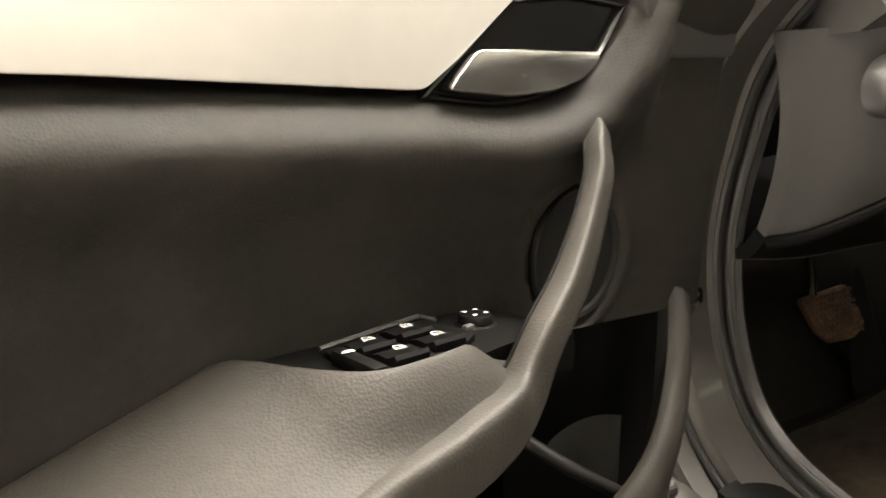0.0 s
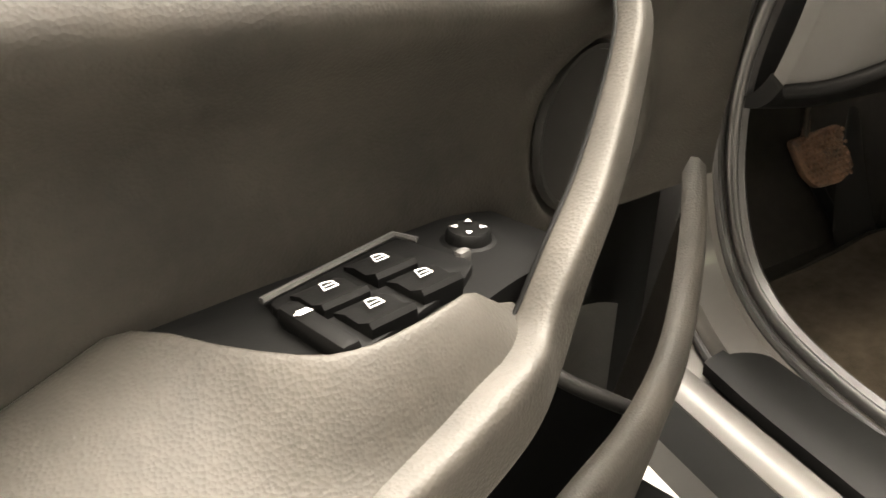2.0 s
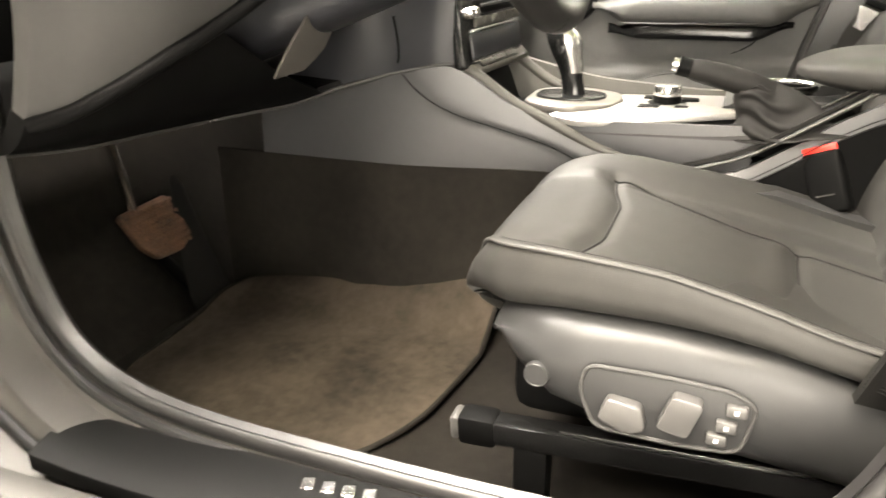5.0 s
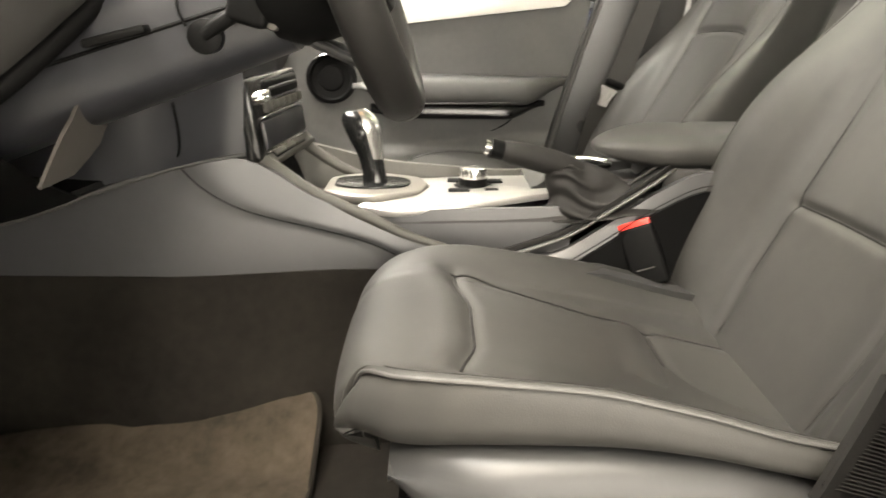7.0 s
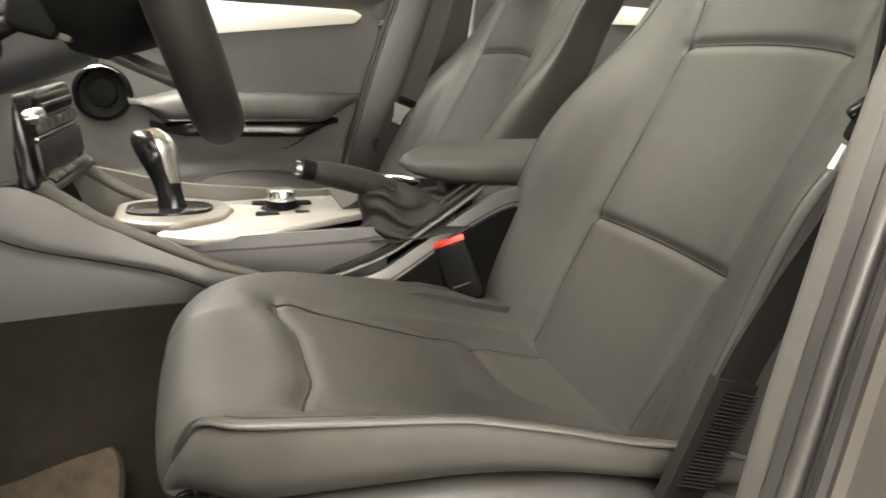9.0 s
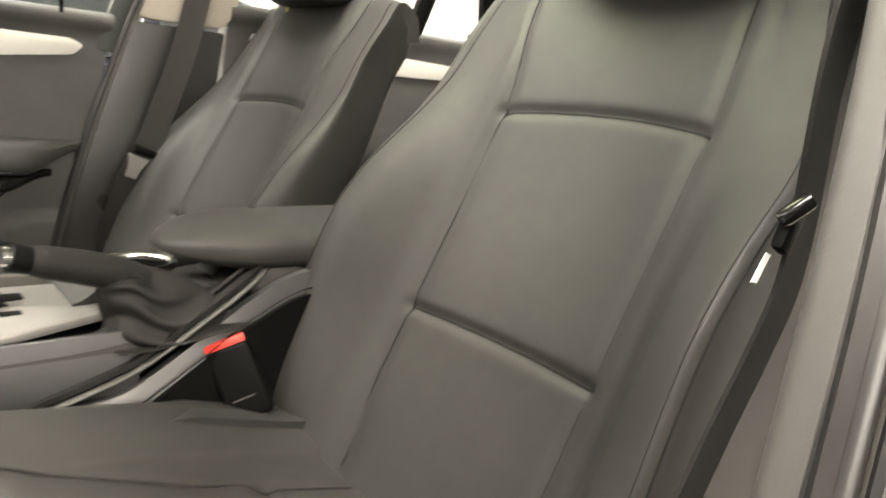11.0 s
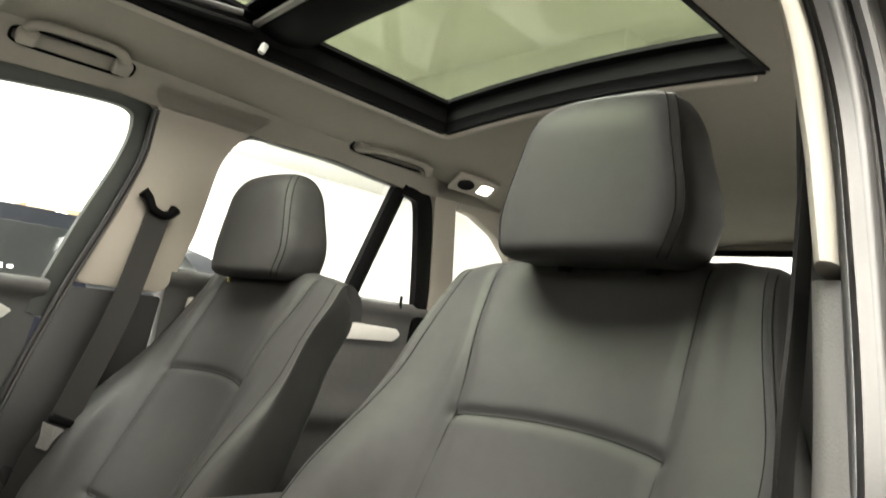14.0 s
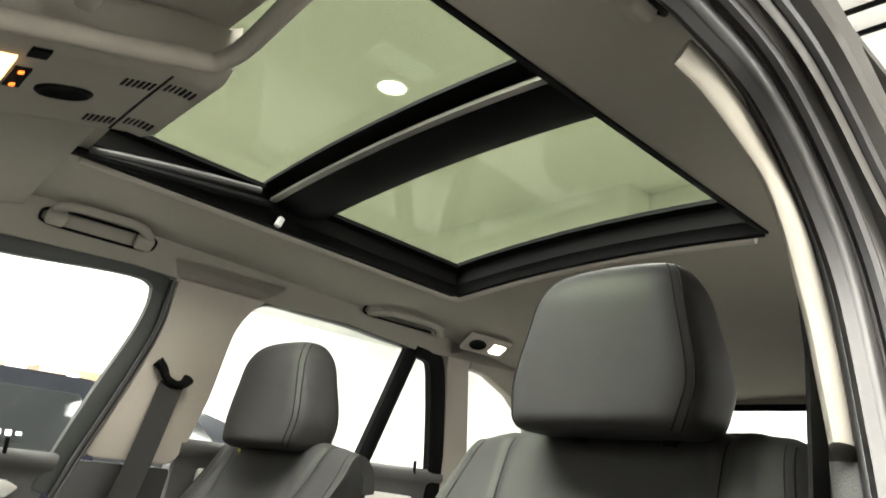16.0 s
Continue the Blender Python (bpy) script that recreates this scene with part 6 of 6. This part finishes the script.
for x0, x1 in ((0.115, 0.555), (-0.56, -0.165)):
    vs = thing("sun_visor", ((x0 + x1) / 2, 0.3, 1.40), "folded-up cream sun visor", "sun visor", "sun visors")
    part("visor_board", sheet(lambda x, y: (x, y, zh(x, y) - 0.026 + 0.006 * max(smooth(0.05, 0.0, x - x0), smooth(0.05, 0.0, x1 - x), smooth(0.02, 0.0, y - 0.165))), lin(x0, x1, 24), lin(0.160, 0.36, 14), (0, 0, 0.014)), HEADL, vs)
    part("visor_clip", rbox((0.034, 0.020, 0.020), 0.006, 3, m=pose(x1 - 0.02 if x0 < 0 else x0 + 0.02, 0.295, zh(0.2, 0.295) - 0.030)), HEADL, vs, "cream plastic visor clip")
part("visor_ridge", tube(catmull([(-0.55, 0.150, 1.432), (-0.35, 0.150, 1.443), (-0.172, 0.146, 1.428), (-0.155, 0.20, 1.410), (-0.152, 0.35, 1.372), (-0.150, 0.47, 1.335)], 30), 0.011, 12), HEADL, oc)

# raised chrome marks on the sill plate (a badge, drawn as plain strokes)
for i in range(4):
    part("badge_stroke", rbox((0.016, 0.013, 0.003), 0.001, 1, m=pose(-0.776 + 0.002 * i, 0.505 - 0.021 * i, 0.4165, 0, 0, 18)), CHROME, sillp)
hinge = thing("door_check", (-0.775, 0.93, 0.64), "black bolted door check strap on the pillar", "door hinge")
part("bracket", rbox((0.022, 0.026, 0.024), 0.005, 2, m=pose(-0.772, 0.925, 0.645)), BLACK, hinge)
for z in (0.652, 0.638):
    part("bolt", loft([[Vector((-0.777 + 0.004 * math.cos(a) * k, 0.913 - d, z + 0.004 * math.sin(a) * k)) for a in (2 * math.pi * j / 6 for j in range(6))] for k, d in ((1, 0), (1, 0.005), (0.7, 0.006))]), SWITCHPLA, hinge)
sbolt = thing("sill_bolt", (-0.875, 0.855, 0.40), "round steel bolt on the sill", "bolt")
part("bolt_head", loft([[Vector((-0.875 + 0.013 * k * math.cos(a), 0.858 + 0.013 * k * math.sin(a), 0.404 + d)) for a in (2 * math.pi * j / 16 for j in range(16))] for k, d in ((1, -0.004), (1, 0.003), (0.7, 0.006), (0.35, 0.004), (0.02, 0.004))]), SWITCHPLA, sbolt)


# ---- seen through the glass: another car, cabinets, ceiling step ----
def parked_car():
    t = thing("parked_car", (3.2, -0.6, 0), "dark blue saloon parked beside, seen through the side windows", "car")

    def outline(y):
        """Half width and height of the body at y along its length."""
        zt = spline1([-2.6, -2.3, -1.7, -1.25, -0.7, 0.0, 0.7, 1.3, 2.0, 2.3], [0.70, 0.92, 0.98, 1.15, 1.30, 1.34, 1.28, 0.98, 0.85, 0.55], y)
        return zt
    rings = []
    for y in lin(-2.6, 2.3, 60):
        zt = outline(y)
        zb = min(0.90, zt)
        hw = 0.86 - 0.10 * (abs(y) / 2.5) ** 3
        rf = hw * (1 - 0.55 * max(0, zt - 0.92))
        c = [(-hw, 0.25), (-hw - 0.03, 0.50), (-hw, zb), (-rf * 0.92, (zb + zt) / 2), (-rf * 0.78, zt - 0.02), (0, zt), (rf * 0.78, zt - 0.02), (rf * 0.92, (zb + zt) / 2), (hw, zb), (hw + 0.03, 0.50), (hw, 0.25)]
        rings.append([Vector((3.35 + a, y - 0.45, b)) for a, b in c])
    part("body", loft(rings), DARKPAINT, t, sharp=30)
    for y0, y1, k in ((-1.02, -0.28, 0), (-0.22, 0.62, 1)):
        g = part("side_window", prism(rounded([(y0 + 0.02, 0.93), (y1, 0.93), (y1 - (0.26 if k else 0.0), 1.235), (y0 + (0.30 if not k else 0.0), 1.235)], 0.03, 4), 0.012, 0.004, 2, place=lambda c: Vector((2.50 + 0.50 * (c.y - 0.90) - c.z, c.x - 0.45, c.y))), TINTGL, t, "dark tinted side window")
        for i in range(7):
            part("window_marking", rbox((0.004, 0.022, 0.022 if i % 3 else 0.014), 0, m=pose(2.505, (-0.9 if k else -1.42) + 0.038 * i + (0.48 if k else 0.02), 1.040 + 0.5 * 0.002, 0, 26)), LABEL, g)
    for y in (-1.9, 1.0):
        w = part("wheel", loft([[Vector((2.50 - d, y - 0.45 + r * math.cos(a), 0.32 + r * math.sin(a))) for a in (2 * math.pi * j / 32 for j in range(32))] for r, d in ((0.32, -0.2), (0.32, 0), (0.30, 0.02), (0.22, 0.02), (0.2, 0.0), (0.02, 0.0))]), RUBBER, t)
        part("rim", loft([[Vector((2.49 - d, y - 0.45 + r * math.cos(a), 0.32 + r * math.sin(a))) for a in (2 * math.pi * j / 32 for j in range(32))] for r, d in ((0.2, 0), (0.19, 0.02), (0.08, 0.0), (0.02, 0.01))]), ALU, w)


parked_car()
for x, y, z, sy, sz in ((6.3, -1.62, 1.2, 0.55, 0.9), (6.6, -0.9, 1.2, 0.5, 0.9)):
    cb = thing("display_cabinet", (x, y, 0), "brown wooden display cabinet by the far wall", "cabinet", "display cabinets")
    part("carcass", rbox((0.4, sy, z + 0.45), 0.01, m=pose(x, y, (z + 0.45) / 2)), BROWNBOX, cb)
    part("cabinet_light", rbox((0.05, 0.10, 0.02), 0.005, m=pose(x - 0.2, y, z + 0.40)), WHITEGLOW, cb)
tagged(part("ceiling_step", rbox((7.0, 4.0, 0.45), 0.01, m=pose(6.0, -6.5, 3.38)), CEILP), "lowered white ceiling step over the showroom's rear", "ceiling", kind="structure")
tagged(part("ceiling_beam", rbox((3.0, 0.8, 0.35), 0.01, m=pose(1.0, -5.2, 3.43)), CEILP), "boxed white ceiling beam", "ceiling", kind="structure")
dl = thing("ceiling_downlight", (2.9, -2.25, 3.58), "round recessed ceiling downlight, lit", "ceiling light")
part("lens", loft([[Vector((2.9 + r * math.cos(a), -2.25 + r * math.sin(a), z)) for a in (2 * math.pi * j / 32 for j in range(32))] for r, z in ((0.10, 3.60), (0.10, 3.585), (0.001, 3.583))]), WHITEGLOW, dl)
part("bezel", tube([Vector((2.9 + 0.11 * math.cos(a), -2.25 + 0.11 * math.sin(a), 3.592)) for a in (2 * math.pi * j / 32 for j in range(32))], 0.012, 8, loop=True), LABEL, dl)
lt = thing("track_light", (0.25, -3.3, 3.55), "thin dark ceiling light track", "ceiling light")
for y in (-3.2, -3.42):
    part("rail", rbox((2.2, 0.02, 0.03), 0.004, m=pose(0.3, y, 3.57)), BLACK, lt)


# ---- driver's door, swung open ----
DOORM = pose(-1.3103, 0.6082, 0.856, 0, 0, 20) @ pose(0, 0, 0, 0, 9, 0)
door = thing("car_door", DOORM @ Vector((0.46, 0.05, -0.45)), "open driver's door with dark embossed vinyl lining and pull handle", "car door")


def dpart(name, bm, material, parent=None, label="", sharp=38):
    """A part given in the door's own axes: along, outward, up."""
    return part(name, put(bm, DOORM), material, parent or door, label, sharp)


PAD_U = [-0.62, -0.23, 0.03, 0.11, 0.17, 0.215, 0.25, 0.285, 0.32]
PAD_Z = [0.157, 0.154, 0.148, 0.143, 0.147, 0.162, 0.190, 0.228, 0.285]


def pad_line(u):
    return spline1(PAD_U, PAD_Z, u)


def skin_d(u, z):
    pz = pad_line(u)
    slope = (pad_line(u + 0.004) - pad_line(u - 0.004)) / 0.008
    dist = (z - pz) / math.sqrt(1 + slope * slope)
    d = -0.032 * math.exp(-((dist + 0.022) / (0.030 if dist > -0.022 else 0.038)) ** 2)
    if u < 0.32:
        d += 0.022 * smooth(0.010, 0.022, dist)
    d -= 0.012 * math.exp(-((u - 0.40) / 0.09) ** 2) * smooth(-0.05, 0.10, z)
    d += 0.010 * smooth(0.0, -0.6, u)
    e = ((u - 0.228) * 0.94 + (z - 0.022) * 0.34) ** 2 / 0.068 ** 2 + (-(u - 0.228) * 0.34 + (z - 0.022) * 0.94) ** 2 / 0.068 ** 2
    d += 0.016 * (1 - smooth(0.80, 1.08, e)) - 0.003 * math.exp(-((e - 1.2) / 0.2) ** 2)
    d += 0.0008 * noise.noise((u * 22, z * 60, 0))
    return d


def low_line(u):
    return -0.045 - 0.075 * max(0.0, u - 0.17)


def upper_sheet():
    us = lin(-0.62, 0.450, 190)
    return sheet(lambda u, f: (u, skin_d(u, low_line(u) + f * (0.30 - low_line(u))), low_line(u) + f * (0.30 - low_line(u))), us, lin(0, 1, 76), (0, 0.03, 0))


dpart("upper_lining", upper_sheet(), DOORSKIN, sharp=75)
dpart("lower_lining", sheet(lambda u, z: (u, 0.042 + 0.01 * math.sin(u * 5), z), lin(-0.62, 0.450, 20), lin(-0.44, -0.03, 10), (0, 0.03, 0)), BLACK, label="black plastic lower door lining")
dpart("shell", rbox((1.08, 0.10, 0.72), 0.02, m=pose(-0.08, 0.125, -0.07)), PAINT, label="grey metallic outer door skin")
dpart("edge_strip", rbox((0.012, 0.09, 0.70), 0.004, m=pose(0.456, 0.07, -0.08)), RUBBER, label="black rubber edge of the door")
# aluminium trim and window ledge
dpart("trim_strip", prism(rounded([(-0.62, 0.176), (-0.2, 0.174), (0.030, 0.168), (0.062, 0.190), (0.128, 0.243), (0.14, 0.262), (-0.62, 0.262)], 0.008, 3), 0.012, 0.003, 2, m=pose(0, -0.004, 0, 90)), ALU, label="brushed aluminium door trim strip")
dpart("window_ledge", rbox((1.0, 0.06, 0.05), 0.012, m=pose(-0.12, 0.02, 0.288)), DOORSKIN)
# opener recess with its lever
CUP = [(0.036, 0.164), (0.075, 0.196), (0.122, 0.236), (0.20, 0.245), (0.268, 0.243), (0.246, 0.212), (0.222, 0.186), (0.190, 0.172), (0.15, 0.163), (0.105, 0.159)]
opener = dpart("opener_cup", loft([[Vector((x, d, z)) for x, z in [(0.15 + (px - 0.15) * k, 0.203 + (pz - 0.203) * k) for px, pz in CUP]] for k, d in ((1.05, -0.004), (1.04, -0.010), (1.0, -0.011), (0.96, -0.007), (0.90, 0.012), (0.80, 0.022), (0.5, 0.024), (0.02, 0.024))], caps=True), GLOSSBLK, label="gloss black opener recess")
lev = [(0.050, 0.168), (0.060, 0.180), (0.078, 0.197), (0.12, 0.199), (0.18, 0.2), (0.224, 0.2015), (0.222, 0.192), (0.200, 0.178), (0.165, 0.169), (0.115, 0.164)]
dpart("lever", prism(rounded(lev, 0.006, 3), 0.012, 0.0045, 3, m=pose(0, -0.008, 0, 90)), CHROME, opener, "satin chrome door lever")
dpart("mirror_cover", prism(rounded([(0.275, 0.36), (0.283, 0.24), (0.318, 0.200), (0.450, 0.205), (0.450, 0.36)], 0.012, 4), 0.02, 0.005, 3, m=pose(0, -0.004, 0, 90)), HARD, label="dark mirror base cover")


# armrest
def arm_inner(u):
    return spline1([-0.62, -0.135, -0.114, -0.100, -0.074, -0.03, 0.04, 0.07], [0.004, 0.002, -0.018, -0.050, -0.084, -0.090, -0.080, -0.078], u)


def armrest():
    us = lin(-0.62, 0.040, 70)
    rings = []
    for u in us:
        k = smooth(-0.165, -0.085, u)
        din = arm_inner(u)
        e = smooth(0.0, 0.040, u)
        front = -0.119 - 0.044 * smooth(0.0, -0.35, u)
        low = spline1([-0.62, -0.3, -0.1, -0.05, -0.02, 0.01, 0.036], [-0.17, -0.10, -0.052, -0.045, -0.039, -0.033, -0.024], u)
        zt = 0.004 + 0.003 * k - 0.34 * max(0.0, -0.125 - u)
        front = front * (1 - e) + (-0.114) * e
        low = low * (1 - e) + (-0.036) * e
        zt = zt * (1 - e) - 0.014 * e
        din = din * (1 - e) - 0.084 * e
        w = din - front
        bulge = 0.016 * (1 - smooth(-0.16, 0.0, u))
        drop = zt - low
        ctrl = [(din + 0.002, zt - 0.022), (din, zt - 0.004)] + [(din - k * w, zt + 0.001 - drop * k ** 1.5 * 0.94) for k in (0.08, 0.3, 0.55, 0.8)] + [(front - bulge * 0.5, low + 0.006), (front - bulge * 0.5 + 0.004, low - 0.002), (front + 0.03, low - 0.004), (0.0, low)]
        cc = catmull([(a, b, 0) for a, b in ctrl], 40)
        rings.append([Vector((u, p.x, p.y)) for p in cc])
    return loft(rings)


dpart("armrest", armrest(), VINYL_LIT, label="padded armrest with embossed grain", sharp=60)
dpart("switch_plate", sheet(lambda u, f: (u, 0.006 + f * (max(-0.094, arm_inner(u) - 0.004) - 0.006), -0.004 - 0.012 * smooth(0.07, 0.15, u)), lin(-0.132, 0.122, 40), lin(0, 1, 8), (0, 0, -0.03)), BLACK, label="black plastic switch plate")

# pull handle
PULL = [(0.218, 0.012, 0.142), (0.215, -0.022, 0.137), (0.198, -0.040, 0.121), (0.184, -0.053, 0.101), (0.154, -0.067, 0.065), (0.115, -0.082, 0.028), (0.070, -0.096, -0.002), (0.040, -0.104, -0.030), (0.009, -0.112, -0.040), (-0.036, -0.117, -0.051), (-0.12, -0.121, -0.068), (-0.3, -0.13, -0.13)]


def pull_handle():
    pts = catmull(PULL, 80)
    rings, seam = [], []
    for i, p in enumerate(pts):
        t = (pts[min(79, i + 1)] - pts[max(0, i - 1)]).normalized()
        a = t.cross(Vector((0, 1, 0))).normalized()
        b = a.cross(t).normalized()
        f = i / 79
        w = 0.0105 + 0.004 * smooth(0.2, 0.55, f) + 0.008 * smooth(0.55, 0.8, f)
        h = 0.0095 + 0.002 * smooth(0.3, 0.5, f) + 0.006 * smooth(0.58, 0.75, f)
        ring = []
        for j in range(28):
            th = 2 * math.pi * j / 28
            c, s = math.cos(th), math.sin(th)
            ring.append(p + a * w * math.copysign(abs(c) ** 0.42, c) + b * h * math.copysign(abs(s) ** 0.42, s))
        rings.append(ring)
        up = a if a.z > 0 else -a
        back = b if b.y > 0 else -b
        seam.append(p + up * w * 1.0 + back * h * 0.80)
    return loft(rings), seam


pull_bm, pull_line = pull_handle()
pull = dpart("pull_handle", pull_bm, VINYL_LIT, label="curved soft-touch pull handle", sharp=60)
dpart("pull_seam", tube(pull_line[6:52], 0.0013, 6), BLACK, pull)

# loudspeaker behind the pull
spk = []
for k, d in ((1.0, 0.002), (0.96, -0.003), (0.90, -0.002), (0.86, 0.008), (0.80, 0.012), (0.3, 0.008), (0.02, 0.006)):
    ring = []
    for j in range(48):
        th = 2 * math.pi * j / 48
        x, z = 0.064 * k * math.cos(th), 0.064 * k * math.sin(th)
        ring.append(Vector((0.228 + 0.94 * x - 0.34 * z, d, 0.022 + 0.34 * x + 0.94 * z)))
    spk.append(ring)
speaker = dpart("speaker_grille", loft(spk), WHEELSKIN, label="black round loudspeaker grille")
gbm = bmesh.new()
for i in range(-16, 17):
    for j in range(-16, 17):
        x, z = i * 0.0037 + (j % 2) * 0.00185, j * 0.0034
        if (x / 0.051) ** 2 + (z / 0.050) ** 2 < 1:
            c = Vector((0.228 + 0.94 * x - 0.34 * z, 0.0068, 0.022 + 0.34 * x + 0.94 * z))
            gbm.faces.new([gbm.verts.new(c + Vector((0.0012 * a, -0.0012 if (a, b) == (0, 0) else 0, 0.0012 * b))) for a, b in ((-1, 0), (0, -1), (1, 0), (0, 1))])
tagged(dpart("grille_mesh", gbm, DOORSKIN, speaker), kind="stuff")


# window switches
def switch(u, d, w=0.027, ln=0.027, sym="window"):
    rings = []
    for f in lin(-1, 1, 9):
        x = u + f * w * 0.5
        rings.append([Vector((x, d + ln * 0.5, -0.006)), Vector((x, d + ln * 0.5, 0.003)), Vector((x, d + ln * 0.2, 0.0065 - 0.001 * f * f)), Vector((x, d - ln * 0.15, 0.0060 - 0.001 * f * f)), Vector((x, d - ln * 0.42, 0.0085)), Vector((x, d - ln * 0.5, 0.006)), Vector((x, d - ln * 0.5, -0.006))])
    sw = dpart("window_switch", loft(rings), BLACK, plate)
    if sym == "window":
        def pt(a, b):
            return (u + a * 0.0046, d + 0.002 + b * 0.0036)
        outline = [(-1, -1), (1, -1), (1, 0.55), (0.2, 1), (-0.45, 1)]
        inner = [(x * 0.80 - 0.01, y * 0.76 - 0.02) for x, y in outline]
        b = bmesh.new()
        n = len(outline)
        o = [b.verts.new((*pt(*p), 0.0082)) for p in outline]
        q = [b.verts.new((*pt(*p), 0.0082)) for p in inner]
        for i in range(n):
            b.faces.new((o[i], o[(i + 1) % n], q[(i + 1) % n], q[i]))
        b.faces.new([b.verts.new((*pt(*p), 0.0082)) for p in ((-0.8, -0.20), (0.8, -0.20), (0.8, -0.04), (-0.75, -0.04))])
        dpart("window_symbol", b, WHITEPR, sw, "white printed window symbol")
    return sw


plate = dpart("switch_block", prism(rounded([(-0.066, -0.082), (-0.064, -0.022), (0.030, -0.010), (0.040, -0.060), (0.018, -0.072), (-0.05, -0.084)], 0.006, 3), 0.007, 0.0025, 2, m=pose(0, 0, -0.006)), BLACK, label="black plastic window switch block")
for u, d in ((-0.041, -0.041), (-0.036, -0.068), (-0.004, -0.035), (0.001, -0.062)):
    switch(u, d)
dpart("lock_button", rbox((0.012, 0.050, 0.012), 0.004, m=pose(-0.0625, -0.060, 0.001)), BLACK, plate)
b = bmesh.new()
for a0 in (0, 1):
    b.faces.new([b.verts.new((-0.0625 + x, -0.050 + y, 0.0074)) for x, y in (((-0.004, -0.002), (0.004, -0.002), (0.003, 0.002), (-0.003, 0.002)) if a0 else ((-0.006, -0.0005), (-0.004, -0.001), (-0.004, 0.001)))])
dpart("lock_symbol", b, WHITEPR, plate, "white printed lock symbol")
dpart("back_rail", tube([Vector((-0.066, -0.021, 0.002)), Vector((0.028, -0.009, 0.003)), Vector((0.034, -0.022, 0.002))], 0.002, 6), HARD, plate)
knob = dpart("mirror_knob", loft([[Vector((0.064 + r * math.cos(2 * math.pi * j / 28), -0.033 + r * math.sin(2 * math.pi * j / 28), z)) for j in range(28)] for r, z in ((0.0165, -0.012), (0.0165, -0.004), (0.0150, -0.003), (0.0138, -0.003), (0.0130, 0.002), (0.0115, 0.0035), (0.004, 0.003))]), BLACK, plate, "round black mirror adjuster")
b = bmesh.new()
for k in range(4):
    th = math.pi / 4 + k * math.pi / 2
    c, s = math.cos(th), math.sin(th)
    b.faces.new([b.verts.new((0.064 + 0.0080 * c + x * c - y * s, -0.033 + 0.0080 * s + x * s + y * c, 0.0048)) for x, y in ((-0.0015, -0.0022), (0.0028, 0), (-0.0015, 0.0022))])
dpart("arrow_symbols", b, WHITEPR, knob, "white printed arrows")
dpart("mirror_selector", rbox((0.010, 0.007, 0.010), 0.003, m=pose(0.041, -0.050, -0.001)), HARD, plate)

# map pocket
RIM = [(0.395, 0.000, -0.040), (0.365, -0.022, -0.078), (0.322, -0.045, -0.128), (0.262, -0.068, -0.158), (0.19, -0.085, -0.172), (0.11, -0.098, -0.170), (0.0, -0.110, -0.172), (-0.2, -0.115, -0.18), (-0.6, -0.115, -0.19)]


def pocket():
    pts = catmull(RIM, 70)
    rings = []
    for i, p in enumerate(pts):
        f = i / 69
        dz = -0.30 + 0.04 * f
        rings.append([p + Vector(v) for v in ((0, 0.006, -0.002), (0.004, 0.001, 0.002), (0.009, -0.006, 0.001), (0.012, -0.013, -0.006), (0.012, -0.016, -0.02), (-0.01, -0.002, dz * 0.5), (-0.03, 0.02, dz), (-0.04, 0.03, dz), (-0.02, 0.008, dz * 0.5), (0.002, -0.006, -0.02))])
    return loft(rings)


pk = dpart("map_pocket", pocket(), DOORSKIN, label="dark plastic map pocket with a raised rim", sharp=60)
dpart("pocket_floor", sheet(lambda u, d: (u, d, -0.36), lin(-0.6, 0.34, 8), lin(-0.10, 0.05, 4), (0, 0, -0.02)), BLACK, pk)
dpart("pocket_divider", tube(catmull([(0.168, 0.02, -0.145), (0.19, -0.03, -0.168), (0.235, -0.062, -0.20)], 14), 0.007, 10), WHEELSKIN, pk)
dpart("divider_wall", sheet(lambda f, z: (0.165 + 0.075 * f, 0.03 - 0.095 * f, z - 0.05 * f), lin(0, 1, 6), lin(-0.36, -0.150, 5), (0.006, 0.004, 0)), BLACK, pk)
bot = []
for f in lin(0, 1, 12):
    bot.append([Vector((0.275 + 0.07 * math.cos(th), 0.005 + 0.045 * math.sin(th), -0.36 + f * 0.165 + 0.018 * math.sin(th + 1))) for th in lin(math.radians(20), math.radians(200), 18)])
bbm = loft(bot, closed=False, caps=False)
dpart("bottle_holder", bbm, SOFT, pk, "rounded bottle holder insert")
dpart("hinge_buffer", rbox((0.018, 0.02, 0.03), 0.005, m=pose(0.478, 0.03, -0.075)), RUBBER, label="black rubber door buffer")
